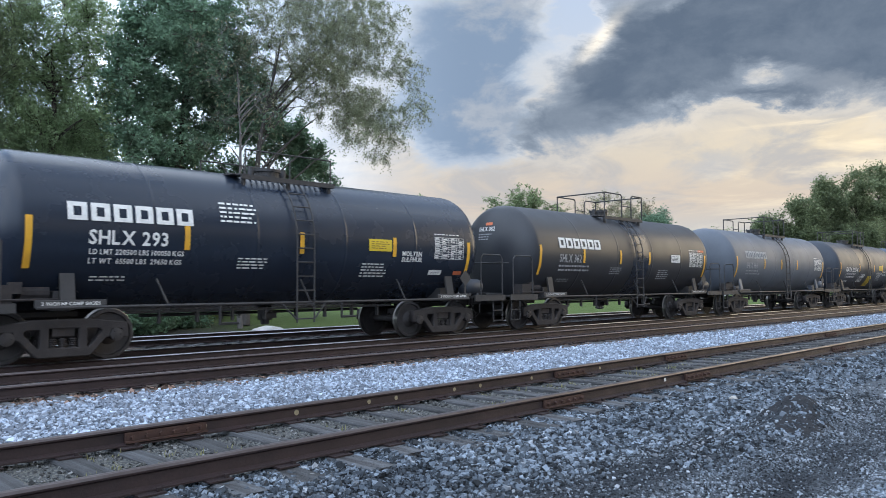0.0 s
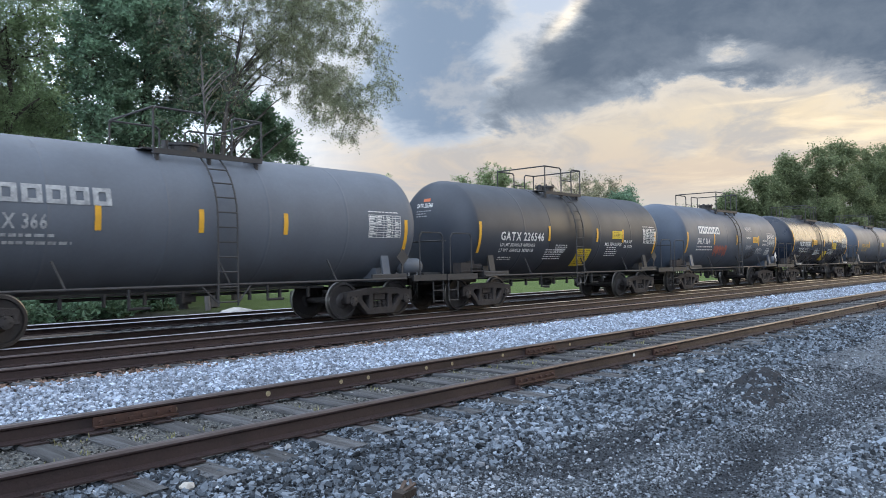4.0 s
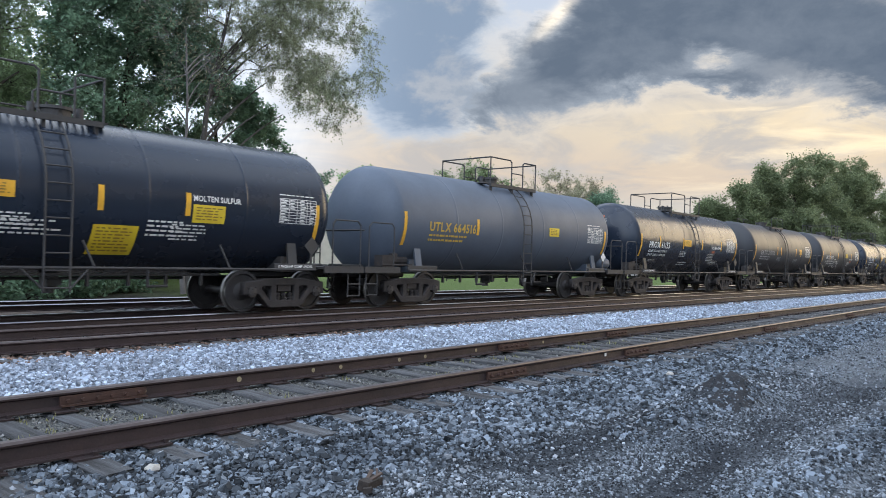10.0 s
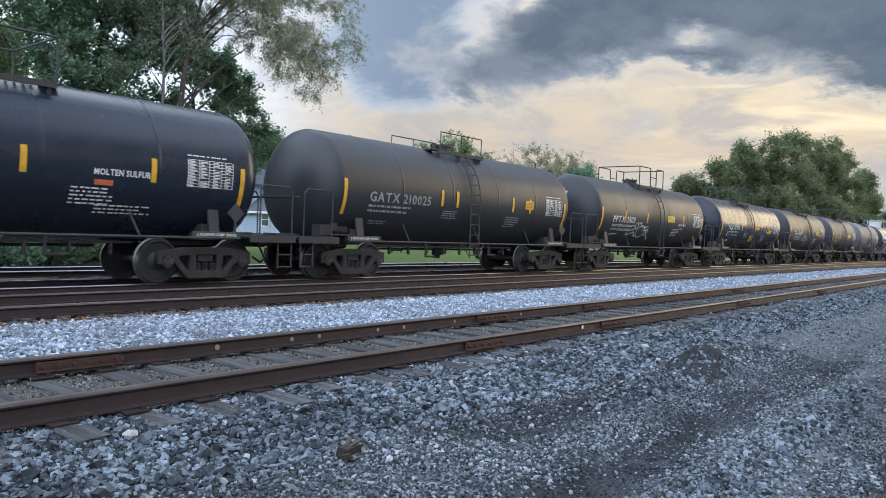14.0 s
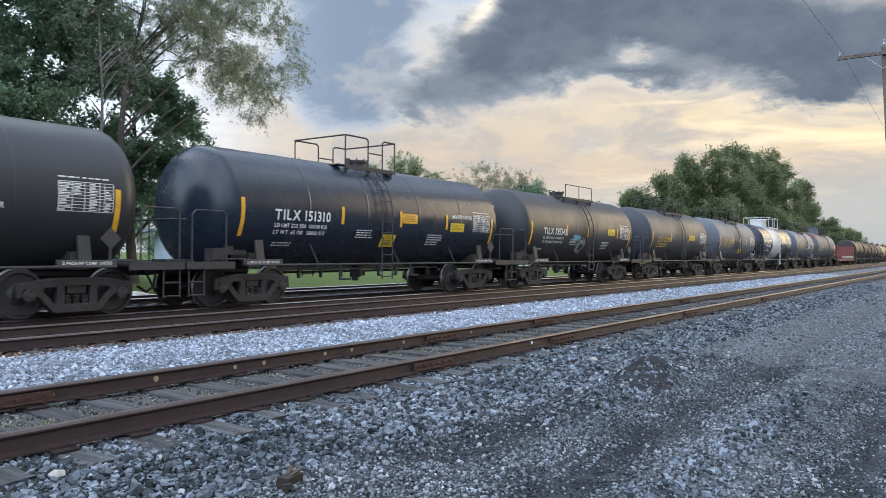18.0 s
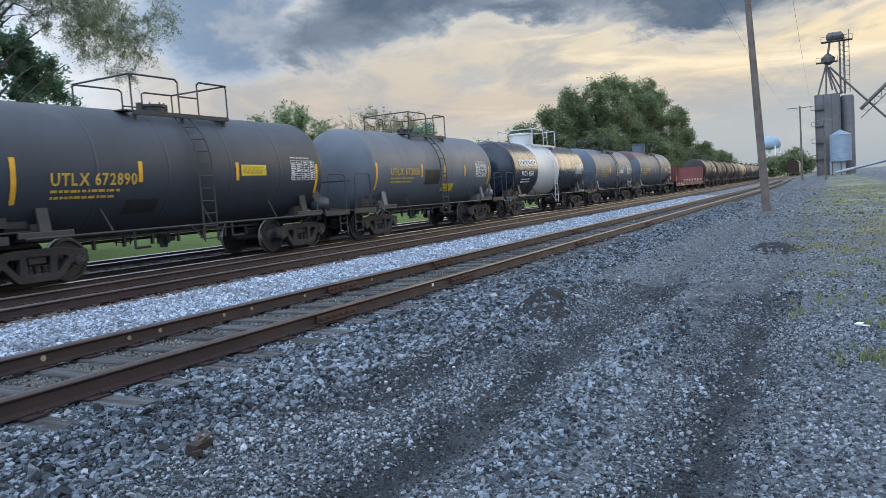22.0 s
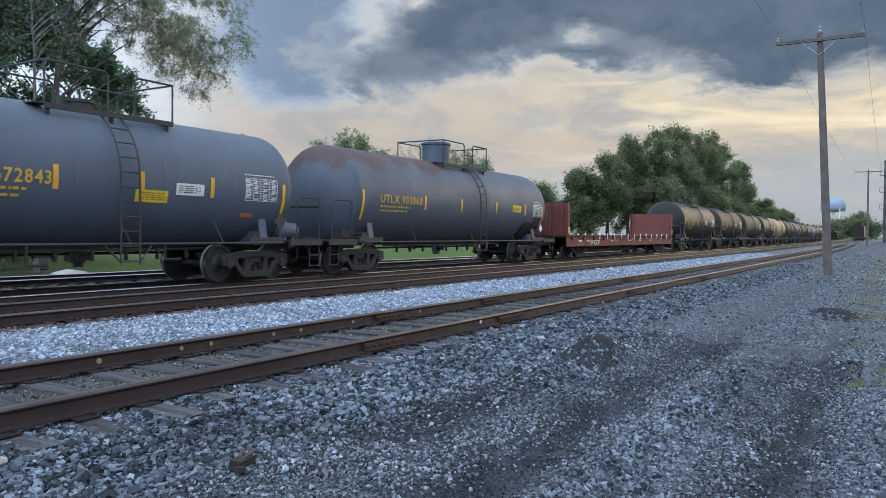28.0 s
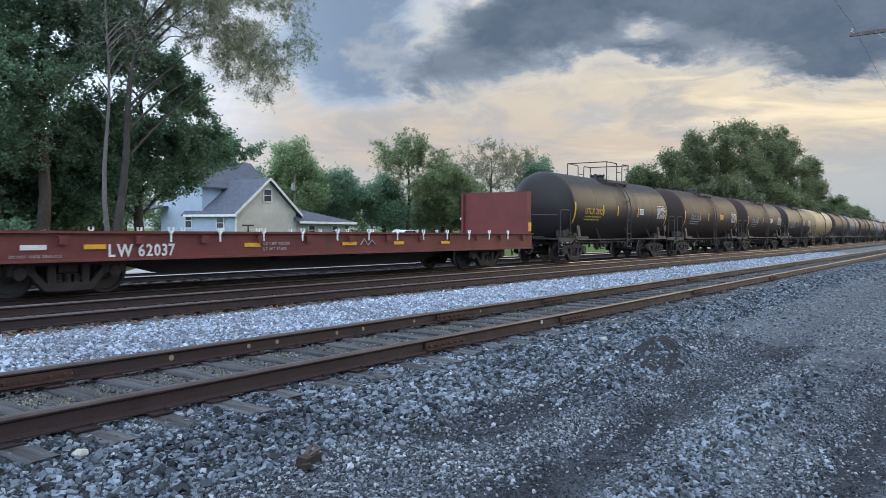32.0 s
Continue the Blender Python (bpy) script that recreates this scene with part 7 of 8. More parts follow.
# single-storey extension
s = Mesh().box((49.5, 52.0, 1.1), (6.4, 4.0, 2.2))
part("extension_wall", s, SIDING_CREAM, house)
clapboards(house, 46.35, 52.7, 49.99, 0.1, 2.1, "y", SIDING_GREY)
part("extension_roof", Mesh().add([(46.0, 49.2, 2.1), (53.5, 49.2, 2.1), (53.5, 54.6, 2.2), (46.0, 54.6, 3.8), (46.0, 52.0, 3.6)] + [(46.0, 49.2, 2.24), (53.5, 49.2, 2.24), (53.5, 54.6, 2.34), (46.0, 54.6, 3.94), (46.0, 52.0, 3.74)], [(4, 3, 2, 1, 0), (5, 6, 7, 8, 9), (0, 1, 6, 5), (1, 2, 7, 6), (2, 3, 8, 7), (3, 4, 9, 8), (4, 0, 5, 9)]), SHINGLE, house)
part("fascia", Mesh().box((49.75, 49.17, 2.14), (7.5, 0.05, 0.2)), TRIM, house)
for x in (48.2, 51.2):
    house_window(house, (x, 49.97, 1.45), "y", 0.8, 0.9)
# side porch
part("porch_roof", Mesh().box((38.6, 61.6, 3.3), (3.4, 4.4, 0.14), (0, -9, 0)), SHINGLE, house)
for x, y in ((37.2, 59.7), (37.2, 63.4)):
    part("porch_post", Mesh().box((x, y, 1.5), (0.22, 0.22, 3.1)), TRIM, house)

house = thing("house", "cream gabled house with a pale blue metal lean-to roof", "house")
part("main_block", gable_block(76.0, 88.0, 43.2, 52.0, 3.0, 4.8, "x"), SIDING_CREAM, house)
clapboards(house, 43.25, 51.95, 75.99, 0.1, 3.0, "x", SIDING_CREAM)
part("roof", gable_roof(76.0, 88.0, 43.2, 52.0, 3.0, 4.8, "x", 0.35), SHINGLE, house)
for d in (-1, 1):
    v = [(75.62, 47.6 + d * 4.75, 2.86), (75.62, 47.6 + d * 4.75, 3.06), (75.62, 47.6, 5.0), (75.62, 47.6, 4.8)]
    part("bargeboard", Mesh().add(v + [(a - 0.05, b, c) for a, b, c in v], [(0, 1, 2, 3), (7, 6, 5, 4), (0, 4, 5, 1), (1, 5, 6, 2), (2, 6, 7, 3), (3, 7, 4, 0)]), TRIM, house)
part("lean_to", Mesh().box((80.4, 41.9, 1.05), (8.4, 2.5, 2.1)), SIDING_GREY, house)
clapboards(house, 76.25, 84.55, 40.64, 0.1, 2.0, "y", SIDING_GREY)
part("metal_roof", Mesh().add([(75.4, 40.0, 2.02), (90.6, 40.0, 2.02), (90.0, 43.3, 3.15), (75.4, 43.3, 3.15), (75.4, 40.0, 2.12), (90.6, 40.0, 2.12), (90.0, 43.3, 3.25), (75.4, 43.3, 3.25)], [(3, 2, 1, 0), (4, 5, 6, 7), (0, 1, 5, 4), (1, 2, 6, 5), (2, 3, 7, 6), (3, 0, 4, 7)]), METAL_ROOF, house)
for k in range(16):
    part("roof_seam", Mesh().add([(75.6 + k * 0.98 + a, 40.0, 2.12 + b) for a, b in ((-0.03, 0), (0.03, 0), (0, 0.05))] + [(75.6 + k * 0.95 + a, 43.3, 3.25 + b) for a, b in ((-0.03, 0), (0.03, 0), (0, 0.05))], [(0, 2, 1), (3, 4, 5), (0, 1, 4, 3), (1, 2, 5, 4), (2, 0, 3, 5)]), METAL_ROOF, house)
part("fascia", Mesh().box((83.0, 39.97, 2.03), (15.3, 0.05, 0.2)), TRIM, house)
for x in (86.6, 90.3):
    part("carport_post", Mesh().box((x, 40.3, 1.0), (0.16, 0.16, 2.1)), TRIM, house)
house_window(house, (77.2, 40.62, 1.45), "y", 0.8, 1.0)
house_window(house, (75.98, 49.2, 1.7), "x", 0.9, 1.2)
house = thing("house", "small white cross-gabled house behind the others", "house")
part("main_block", gable_block(118.0, 138.0, 60.0, 68.0, 4.3, 6.0, "x"), TRIM, house)
part("roof", gable_roof(118.0, 138.0, 60.0, 68.0, 4.3, 6.0, "x", 0.4), SHINGLE, house)
part("front_wing", gable_block(132.0, 140.0, 57.0, 60.0, 4.4, 6.0, "y"), TRIM, house)
part("roof", gable_roof(132.0, 140.0, 57.0, 63.0, 4.4, 6.0, "y", 0.4), SHINGLE, house)
sh = thing("garden_shed", "small blue-grey garden shed beside the house", "shed", m=pose(105.8, 44.5, 0.1))
part("wall", Mesh().box((0, 0, 1.1), (5.0, 3.0, 2.2)), SIDING_BLUE, sh)
part("roof", gable_roof(-2.5, 2.5, -1.5, 1.5, 2.2, 2.9, "x", 0.2), SHINGLE, sh)
part("door", Mesh().box((-0.6, -1.53, 0.95), (1.0, 0.06, 1.9)), TRIM, sh)
# parked car under the trees, clothes post, service pole
CAR_PAINT = material("pale_blue_white_car_paint", (0.52, 0.57, 0.60), 0.3, 0, (0.46, 0.51, 0.55), 1.0, grain=0.05)
pc = thing("parked_car", "pale sedan parked beside the house", "car", m=pose(57.2, 46.0, height(57.2, 46.0)))
prof = [(-2.2, 0.35), (2.2, 0.35), (2.25, 0.75), (1.3, 0.92), (0.7, 1.42), (-0.9, 1.45), (-1.6, 0.98), (-2.2, 0.9)]
part("body", Mesh().add([(a, y, b) for y in (-0.85, 0.85) for a, b in prof], [tuple(range(8)), tuple(range(15, 7, -1))] + [(i, 8 + i, 8 + (i + 1) % 8, (i + 1) % 8) for i in range(8)]), CAR_PAINT, pc)
for x0, x1 in ((-1.35, -0.2), (-0.12, 0.95)):
    part("side_window", Mesh().box(((x0 + x1) / 2, -0.86, 1.17), (x1 - x0, 0.02, 0.36)), GLASS, pc)
for x in (-1.4, 1.4):
    for y in (-0.8, 0.8):
        w = part("wheel", Mesh().cyl((x, y - 0.1, 0.32), (x, y + 0.1, 0.32), 0.32, 20), material("tyre_rubber", (0.03, 0.03, 0.03), 0.9), pc)
        part("rim", Mesh().cyl((x, y - 0.115, 0.32), (x, y + 0.115, 0.32), 0.19, 16), GALV, w)
cp = thing("clothes_post", "dark T-shaped clothes line post on the lawn", "post", m=pose(38.5, 47.0, height(38.5, 47.0)))
part("post", Mesh().cyl((0, 0, 0), (0, 0, 1.75), 0.06, 8), DARKSTEEL, cp)
part("crossbar", Mesh().box((0, 0, 1.72), (1.1, 0.1, 0.12)), DARKSTEEL, cp)
sp = thing("service_pole", "wooden service pole with a grey transformer", "utility pole", m=pose(57.3, 62.0, 0.2))
part("pole", Mesh().cyl((0, 0, 0), (0, 0, 7.4), 0.13, 10, 0.10), POLE_WOOD, sp)
part("transformer", Mesh().lathe([(5.6, 0.1), (5.62, 0.24), (6.3, 0.24), (6.4, 0.1)], 14, "z", (-0.4, -0.1, 0)), GALV, sp, smooth=40)

# ---- grain elevator, bins and conveyors ----
CONCRETE = material("weathered_dark_siding", (0.125, 0.122, 0.128), 0.75, 0.0, (0.085, 0.084, 0.09), 0.4, grain=0.2, stain=(0.11, 0.10, 0.10), stain_at=0.6, streaks=1.0)
BIN_STEEL = material("dull_galvanised_bin", (0.25, 0.31, 0.39), 0.5, 0.2, (0.2, 0.25, 0.32), 0.5, grain=0.15)
FRAME_STEEL = material("dark_frame_steel", (0.11, 0.105, 0.105), 0.6, 0.4, (0.075, 0.07, 0.07), 1.0, grain=0.3)
el = thing("grain_elevator", "tall grey grain elevator with a steel leg tower and spouts", "grain elevator", m=pose(210, -1.2, 0.2))
part("body", Mesh().box((0, 1.4, 9.8), (9, 5.6, 19.6)), CONCRETE, el)
for k in range(2):
    part("silo", Mesh().lathe([(0, 1.5), (18.6, 1.5), (19.1, 1.3), (19.2, 0.2)], 24, "z", (-1.0 + 3.2 * k, -2.9, 0)), CONCRETE, el, smooth=40)
for z in (4, 8, 12, 16):
    part("catwalk", Mesh().box((-4.8, 3.6, z), (0.8, 2.8, 0.1)).tube([(-5.2, 2.2, z + 1), (-5.2, 5.0, z + 1)], 0.05).tube([(-5.2, 2.2, z), (-5.2, 2.2, z + 1)], 0.05).tube([(-5.2, 5.0, z), (-5.2, 5.0, z + 1)], 0.05), FRAME_STEEL, el)
for k in range(4):
    part("rib", Mesh().box((-4.55, -1.2 + 1.7 * k, 9.8), (0.12, 0.2, 19.4)), FRAME_STEEL, el)
def up(z):
    """Heights of the leg tower above the elevator's roof."""
    return 19.8 + (z - 19.8) * 0.835


for y in (-2.5, -1.6):
    for x in (-0.8, 0.8):
        part("leg_casing" if x < 0 else "tower_post", Mesh().box((x, y, up(28.2)), (0.42, 0.42, up(36.7) - up(19.7))), FRAME_STEEL, el)
s = Mesh()
for k in range(12):
    z = 20.8 + 1.35 * k
    s.tube([(-0.8, -2.6, up(z)), (-0.8, -1.5, up(z + 1.3))], 0.06).tube([(-0.8, -3.6, up(z)), (-0.8, -2.6, up(z))], 0.06)
part("tower_bracing", s, FRAME_STEEL, el)
part("tower_post", Mesh().box((-0.8, -3.6, up(28.9)), (0.16, 0.16, up(37.9) - up(19.9))), FRAME_STEEL, el)
part("leg_head", Mesh().lathe([(-1.9, 0.5), (-1.4, 1.15), (1.4, 1.15), (1.9, 0.5)], 16, "y", (-0.5, -0.6, up(36.3))), FRAME_STEEL, el, smooth=40)
part("distributor", Mesh().lathe([(up(28.4), 0.5), (up(29.4), 1.5), (up(30.4), 1.6), (up(31.6), 0.5)], 16, "z", (-0.5, 1.0, 0)), FRAME_STEEL, el, smooth=40)
for z, y0, y1 in ((up(35.0), -4.4, 2.4), (up(29.2), -1.1, 3.6)):
    part("platform", Mesh().box((-0.6, (y0 + y1) / 2, z), (2.6, y1 - y0, 0.12)).tube([(-1.8, y0, z + 1.1), (-1.8, y1, z + 1.1)], 0.05).tube([(-1.8, y0, z), (-1.8, y0, z + 1.1)], 0.05).tube([(-1.8, y1, z), (-1.8, y1, z + 1.1)], 0.05), FRAME_STEEL, el)
for y1, z1 in ((3.4, 19.8), (1.6, 19.8), (0.2, 20.8), (-2.0, 19.8), (-0.8, 19.8)):
    part("spout", Mesh().tube([(-0.8, 1.4, up(28.6)), (-1.2, y1, z1)], 0.2, 8), FRAME_STEEL, el)
part("spout", Mesh().tube([(-0.8, 0.4, up(35.6)), (-0.8, 1.0, up(31.5))], 0.25, 8), FRAME_STEEL, el)
part("long_spout", Mesh().tube([(-1.4, 0.6, up(27.5)), (-1.6, -13.5, 10.0), (-1.6, -19.5, 4.5)], 0.25, 8), FRAME_STEEL, el)
part("equipment_box", Mesh().box((-6.5, -0.4, 1.6), (2.5, 3.4, 3.2)), GALV, el)
b = thing("storage_bin", "small galvanised storage bin with a conical roof, on legs", "grain bin", m=pose(203, -2.3, 0.2))
part("shell", Mesh().lathe([(3.2, 2.3), (9.4, 2.3), (9.42, 2.4), (10.5, 0.4), (10.7, 0.1)], 28, "z"), BIN_STEEL, b, smooth=30)
for k in range(6):
    a = math.pi * k / 3
    part("leg", Mesh().box((2.1 * math.cos(a), 2.1 * math.sin(a), 1.65), (0.25, 0.25, 3.5)), FRAME_STEEL, b)
for k in range(5):
    part("ring", Mesh().lathe([(0, 2.31), (0.03, 2.35), (0.1, 2.35), (0.13, 2.31)], 28, "z", (0, 0, 3.8 + 1.25 * k)), BIN_STEEL, b)
c = thing("conveyor_gallery", "long inclined conveyor on a steel truss", "conveyor", m=pose(208, -7, 0.2))
p0, p1 = Vector((0, 0, 15.5)), Vector((0, -26, 41.0))
part("trough", Mesh().tube([p0, p1], 0.42, 8), FRAME_STEEL, c)
part("bottom_chord", Mesh().tube([p0 + Vector((0, 0, -2.2)), p1 + Vector((0, 0, -2.2))], 0.12, 6), FRAME_STEEL, c)
s = Mesh()
for k in range(18):
    a, d = p0.lerp(p1, k / 18), p0.lerp(p1, (k + 1) / 18)
    s.tube([a, d + Vector((0, 0, -2.2))], 0.07, 5).tube([d, d + Vector((0, 0, -2.2))], 0.07, 5)
part("truss_web", s, FRAME_STEEL, c)
part("support_leg", Mesh().tube([(0, -26, 0), (0, -25, 39)], 0.25, 6), FRAME_STEEL, c)
sh = thing("storage_shed", "long white metal storage shed with a low roof", "shed", m=pose(150, -22, 0.1))
part("wall", Mesh().box((0, 0, 1.9), (14, 20, 3.8)), material("white_sheet_metal", (0.62, 0.65, 0.69), 0.45, 0.2, (0.54, 0.57, 0.62), 0.6, grain=0.08), sh)
part("roof", gable_roof(-7, 7, -10, 10, 3.8, 5.6, "x", 0.4), GALV, sh)
part("door", Mesh().box((-7.05, 6.5, 1.5), (0.1, 2.6, 3.0)), TRIM, sh)
cv = thing("ground_conveyor", "low inclined conveyor pipe on posts", "conveyor", m=pose(150, -7, 0.1))
part("pipe", Mesh().tube([(0, -24, 7.0), (0, 6, 0.8)], 0.25, 8), GALV, cv)
for y, h in ((-18, 5.6), (-10, 4.0), (-3, 2.5)):
    part("post", Mesh().box((0, y, h / 2), (0.25, 0.25, h)), GALV, cv)
h = thing("hopper_car", "dark hopper car parked at the elevator", "hopper car", m=pose(240, 9.3, 0.3))
part("body", Mesh().add([(-7, -1.5, 1.2), (-7, 1.5, 1.2), (-7, 1.5, 4.0), (-7, 0.9, 4.5), (-7, -0.9, 4.5), (-7, -1.5, 4.0), (7, -1.5, 1.2), (7, 1.5, 1.2), (7, 1.5, 4.0), (7, 0.9, 4.5), (7, -0.9, 4.5), (7, -1.5, 4.0)], [(0, 1, 2, 3, 4, 5), (11, 10, 9, 8, 7, 6)] + [(i, 6 + i, 6 + (i + 1) % 6, (i + 1) % 6) for i in range(6)]), BROWN_BLACK, h)
for d in (-1, 1):
    truck(h, d * 5.2, False)
# water tower
w = thing("water_tower", "pale blue elevated water tower in the distance", "water tower", m=pose(620, 41, 0))
part("tank", Mesh().lathe([(19.5, 1.0), (20.5, 7.0), (22, 8.4), (25, 8.6), (27.5, 8.0), (29.0, 6.0), (30.0, 2.5), (30.2, 0.3)], 32, "z"), material("pale_blue_tank_paint", (0.25, 0.33, 0.42), 0.5, 0, (0.22, 0.29, 0.37), 0.2), w, smooth=40)
part("riser", Mesh().cyl((0, 0, 0), (0, 0, 20), 1.3, 14), TRIM, w)
for k in range(5):
    a = 2 * math.pi * k / 5
    part("leg", Mesh().cyl((8.2 * math.cos(a), 8.2 * math.sin(a), 0), (8.0 * math.cos(a), 8.0 * math.sin(a), 23), 0.45, 8), TRIM, w)

# ---- small things by the line ----
for k, (x, y, h2, r2, leaf) in enumerate([(3.2, 24.6, 1.5, 1.3, LEAF_DARK), (5.2, 25.0, 1.8, 1.4, LEAF_DARK), (7.2, 24.4, 1.4, 1.2, LEAF_DARK), (9.0, 25.2, 1.7, 1.4, LEAF_DARK), (11.2, 26.0, 1.5, 1.2, LEAF_DARK), (1.0, 25.0, 1.8, 1.5, LEAF_DARK), (13.0, 27.5, 1.3, 1.2, LEAF_DARK), (4.5, 33, 3.4, 2.6, LEAF_DARK), (8.0, 33.5, 3.0, 2.4, LEAF_DARK), (11.5, 34, 3.4, 2.6, LEAF_DARK), (15.0, 36, 3.6, 2.8, LEAF_DARK), (18.5, 39, 3.4, 2.8, LEAF), (22.0, 43, 3.4, 3.0, LEAF_DARK), (44.0, 47.5, 1.2, 1.0, LEAF)]):
    rng = np.random.default_rng(200 + k)
    t = thing("bush", "low green bush at the lawn's edge", "bush", m=pose(x, y, height(x, y)))
    cs = [(rng.normal(0, r2 * 0.45), rng.normal(0, r2 * 0.45), abs(rng.normal(0.45, 0.25)) * h2, r2 * 0.45) for j in range(16)]
    s = Mesh()
    for q in cs[:8]:
        s.cyl((0, 0, -0.03), q[:3], 0.03, 5, 0.01)
    part("stems", s, BARK, t)
    v, f = leaf_cloud(rng, cs, 170, 0.09)
    part("foliage", quads("foliage", v, f, leaf), leaf, t)
rock = Mesh()
base, fc = ico()
rock.add([(a * 0.7 * (1 + 0.25 * math.sin(7 * a + 3 * b)), b * 0.45, max(c, -0.3) * 0.28) for a, b, c in base.tolist()], [tuple(q) for q in fc.tolist()])
rk = part("boulder", rock, material("pale_concrete_rubble", (0.5, 0.49, 0.47), 0.85, 0, (0.38, 0.37, 0.36), 3.0, bump=0.3))
rk.location = (14.0, 22.4, height(14.0, 22.4) + 0.06)
tagged(rk, "pale broken concrete lump beyond the tracks", "rubble")
wd = thing("wood_debris", "splintered dark piece of old tie on the gravel", "debris", m=pose(3.17, 3.28, height(3.17, 3.28), 0, 0, 20))
ROTTEN = material("dark_rotten_wood", (0.016, 0.013, 0.012), 0.9, 0, (0.035, 0.025, 0.020), 20.0, bump=0.5)
SPLIT = material("pale_split_wood", (0.085, 0.058, 0.045), 0.9, 0, (0.05, 0.035, 0.03), 30.0)
for k, (x, y, z, l, w, h2, a, b, c, wood) in enumerate([(0, 0, 0.03, 0.20, 0.07, 0.06, 8, 5, 0, ROTTEN), (-0.07, -0.02, 0.02, 0.16, 0.05, 0.03, -6, 8, 25, ROTTEN), (0.04, 0.03, 0.062, 0.15, 0.022, 0.015, 15, -10, 12, SPLIT), (0.02, -0.02, 0.065, 0.12, 0.02, 0.012, 5, -14, -20, SPLIT), (0.12, 0.01, 0.05, 0.12, 0.015, 0.012, 0, -22, 30, SPLIT)]):
    part("splinter", Mesh().add(*(lambda m: (m.v, m.f))(Mesh().box((x, y, z), (l, w, h2), (a, b, c)))), wood, wd)
mk = part("paint_mark", Mesh().box((9.12, 5.69 - 0.753 - 0.020, 0.25), (0.05, 0.006, 0.045)), INK)
tagged(mk, "small white paint mark on the rusty rail", "mark")
CHALK = material("yellowish_rail_chalk", (0.40, 0.36, 0.22), 0.8, 0, (0.22, 0.17, 0.11), 40.0, grain=0.4)
for x, d in ((4.35, 0.03), (5.30, 0.026), (5.70, 0.026), (6.66, 0.026), (7.14, 0.026), (8.2, 0.026), (9.9, 0.026), (3.35, 0.024)):
    mk = part("paint_mark", Mesh().lathe([(0, d), (-0.003, d * 0.9)], 10, "y"), CHALK, at=(x, 5.69 + 0.753 - 0.0125, 0.32 - 0.09))
    tagged(mk, "faded yellowish crayon dot on the rusty rail web", "mark")


# overhead wires along the poles, which run on behind the camera
back = copy_thing(bpy.data.objects["utility_pole"], pose(-42, 2.0, 0.0))
for k, (y0, y1, y2) in enumerate(((3.9, 4.1, 6.0), (1.2, 1.0, 2.4))):
    for a, b in (((-42, y0, 9.2), (31.3, y1 if k == 0 else 1.2, 9.3)), ((31.3, y1 if k == 0 else 1.2, 9.3), (140, y2, 12.3))):
        n, pts = 30, []
        for i in range(n + 1):
            t = i / n
            pts.append((a[0] + (b[0] - a[0]) * t, a[1] + (b[1] - a[1]) * t, a[2] + (b[2] - a[2]) * t - 3.2 * t * (1 - t)))
        w = part("overhead_wire", Mesh().strand(pts, 0.006), DARKSTEEL)
        tagged(w, "thin dark overhead wire strung between the poles", "wire")
# a belt of unseen trees added behind the yard closes the place and darkens the tanks' reflections
belt = tree("broad green tree at the back of the yard", -75, -46, 11.0, LEAF_FAR, 65, spread=7.0, bare=0.05, n=20, twigs=260, per=16, size=0.5, trunk=0.35, fuzz=0.5, fine=False)
for k in range(12):
    copy_thing(belt, pose(-60 + 15 * k + 4 * math.sin(k * 2.3), -42 - 6 * math.sin(k * 1.7), 0.0, 0, 0, 50 * k))


# ---- thin grass and weeds on the open side of the yard ----
def blades(rng, spots, high, leaf, name, label):
    """Tufts of narrow upright blades."""
    n, per = len(spots), 7
    p = np.repeat(np.array(spots), per, axis=0) + rng.normal(0, 0.035, (n * per, 3)) * np.array([1, 1, 0])
    a = rng.uniform(0, 6.28, n * per)
    h = high * rng.uniform(0.4, 1.3, n * per)
    lean = rng.uniform(0.1, 0.7, n * per) * h
    side = np.stack([-np.sin(a), np.cos(a), np.zeros(n * per)], 1) * 0.006
    tip = p + np.stack([np.cos(a) * lean, np.sin(a) * lean, h], 1)
    mid = (p + tip) / 2 + np.array([0, 0, 0.15]) * h[:, None]
    v = np.stack([p - side, p + side, mid + side * 0.7, mid - side * 0.7, mid - side * 0.7, mid + side * 0.7, tip + side * 0.1, tip - side * 0.1], 1).reshape(-1, 3)
    me = quads(name, v, np.arange(8 * n * per).reshape(-1, 4), leaf)
    return tagged(part(name, me, leaf), label, "grass", kind="stuff")


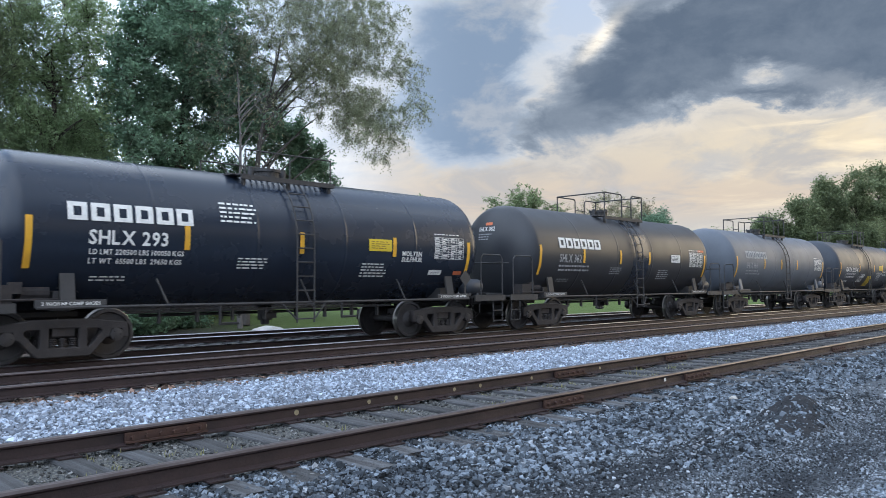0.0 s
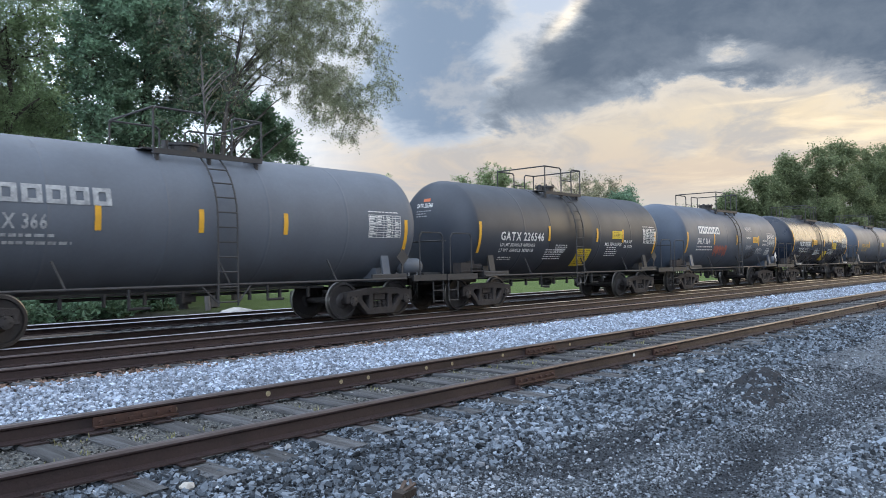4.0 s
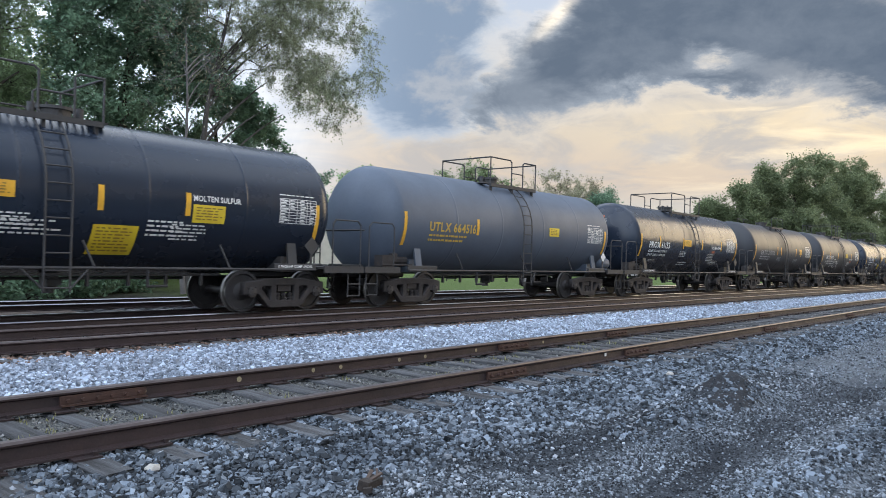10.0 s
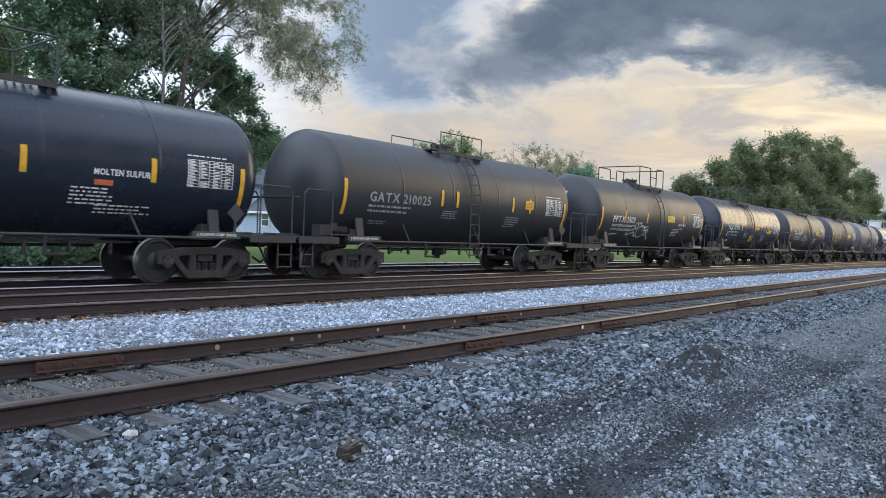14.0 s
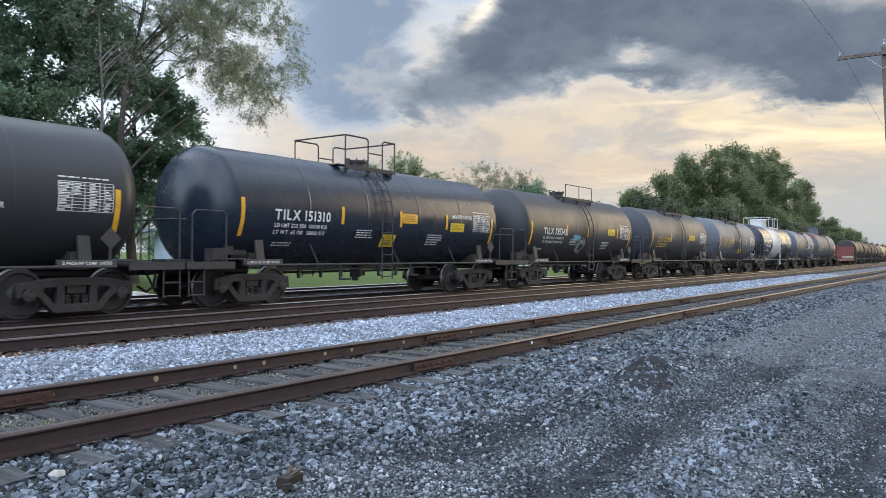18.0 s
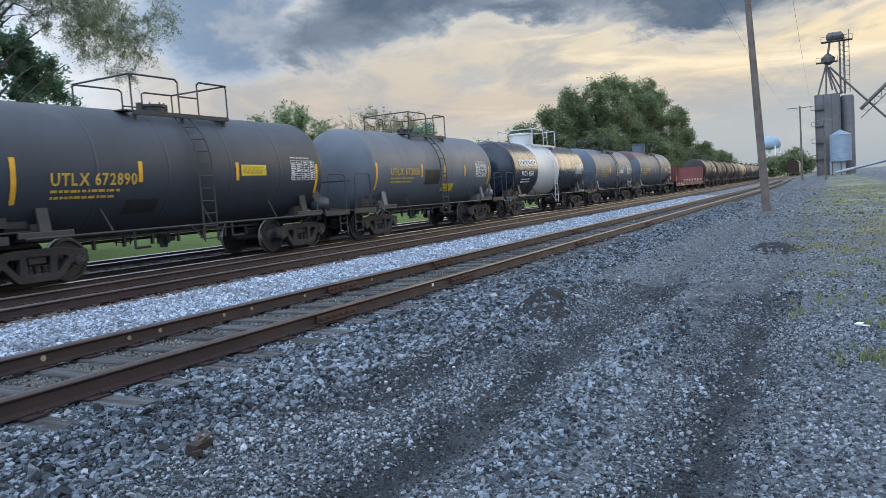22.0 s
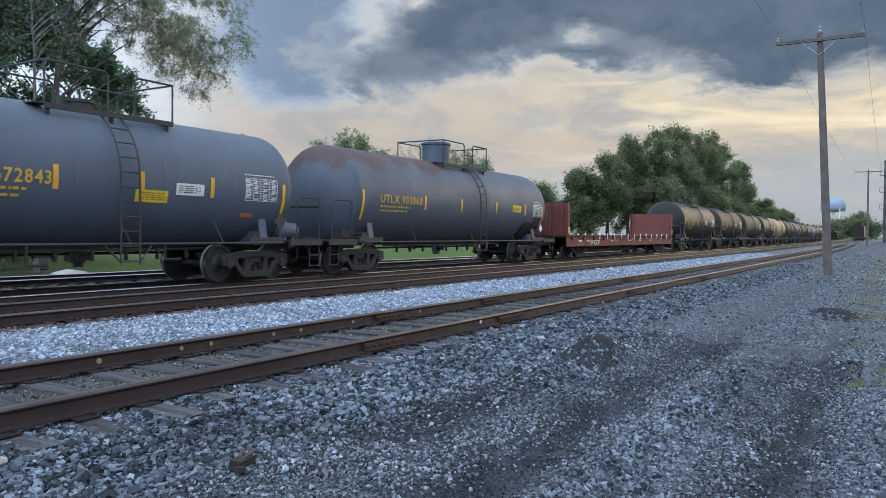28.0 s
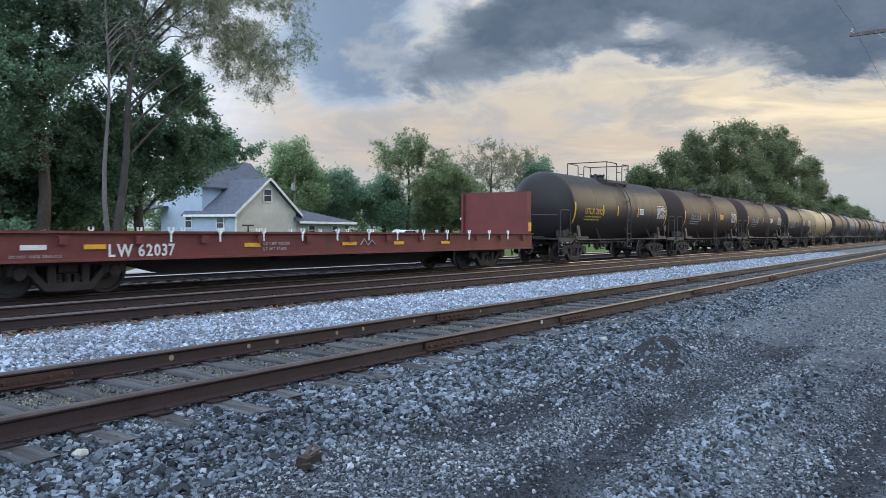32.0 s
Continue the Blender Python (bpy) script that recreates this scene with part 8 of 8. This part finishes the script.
GRASS = leaf_material("thin_yellow_green_grass", (0.24, 0.25, 0.12), (0.29, 0.27, 0.15))
rng = np.random.default_rng(77)
spots = []
while len(spots) < 9000:
    x, y = 14 + 56 * rng.uniform() ** 1.6, rng.uniform(-10, 1.3)
    if noise.noise((x * 0.35, y * 0.5, 3)) + 0.5 * noise.noise((x * 1.7, y * 1.7, 6)) > 0.36 - 0.012 * min(x, 40) + 0.25 * max(y, -0.4):
        spots.append((x, y, height(x, y) - 0.005))
blades(rng, spots, 0.05, GRASS, "yard_grass", "thin yellow-green grass on the gravel")
spots = []
for x, y, r, n in ((6.33, -0.2, 0.10, 14), (6.6, -0.45, 0.15, 10), (7.67, -0.51, 0.14, 8), (9.6, -0.3, 0.3, 16), (11.2, 0.1, 0.3, 14), (13.0, -0.6, 0.4, 22), (8.6, 0.25, 0.2, 8)):
    for k in range(n):
        a, b = x + rng.normal(0, r), y + rng.normal(0, r)
        spots.append((a, b, height(a, b) - 0.005))
blades(rng, spots, 0.08, leaf_material("fresh_green_weeds", (0.20, 0.24, 0.10), (0.16, 0.19, 0.08)), "weeds", "small fresh green weeds on the gravel")
spots = []
for k in range(260):
    x, y = rng.uniform(1, 14), rng.uniform(5.1, 6.3)
    if noise.noise((x * 0.9, y, 2)) > 0.05:
        spots.append((x, y, height(x, y)))
blades(rng, spots, 0.05, GRASS, "track_weeds", "sparse low weeds between the siding ties")
# small loose pieces
lt = part("litter", Mesh().box((0, 0, 0.012), (0.13, 0.07, 0.012), (6, 9, 20)).box((0.05, 0.03, 0.018), (0.06, 0.05, 0.01), (-12, 5, 50)), INK, at=(7.7, -0.25, height(7.7, -0.25)))
tagged(lt, "crumpled white scrap of litter on the gravel", "litter")
base, fc = ico()
for x, y, r in ((2.35, 4.38, 0.05), (8.9, 3.9, 0.05)):
    st = part("pale_stone", Mesh().add([(a * r * 1.2, b * r, c * r * 0.7 + r * 0.4) for a, b, c in base.tolist()], [tuple(q) for q in fc.tolist()]), material("pale_cream_stone", (0.42, 0.40, 0.36), 0.85, 0, (0.3, 0.28, 0.26), 9.0, bump=0.3), at=(x, y, height(x, y)))
    tagged(st, "single pale cream stone lying on the ballast", "stone")
# more unseen trees, added to cut the low sky mirrored in the far cars
for k in range(11):
    copy_thing(belt, pose(95 + 14 * k, -50 - 4 * math.sin(k * 2.1), 0.0, 0, 0, 70 * k))


# ---- motion ----
def motions():
    spin = math.degrees(SPEED / 0.457)
    for car, start in TRAIN:
        path = []
        for t in range(33):
            x = start - SPEED * t
            turn = math.degrees(math.atan2(bend(x + 4) - bend(x - 4), 8))
            path.append((t, pose(x, LINE + bend(x), RAIL_TOP, 0, 0, turn)))
        walk(car, path)
    for w, d in WHEELSETS:
        walk(w, [(k / 10, pose(d * 0.889, 0, 0.457, 0, -spin * k / 10, 0)) for k in range(321)])


motions()
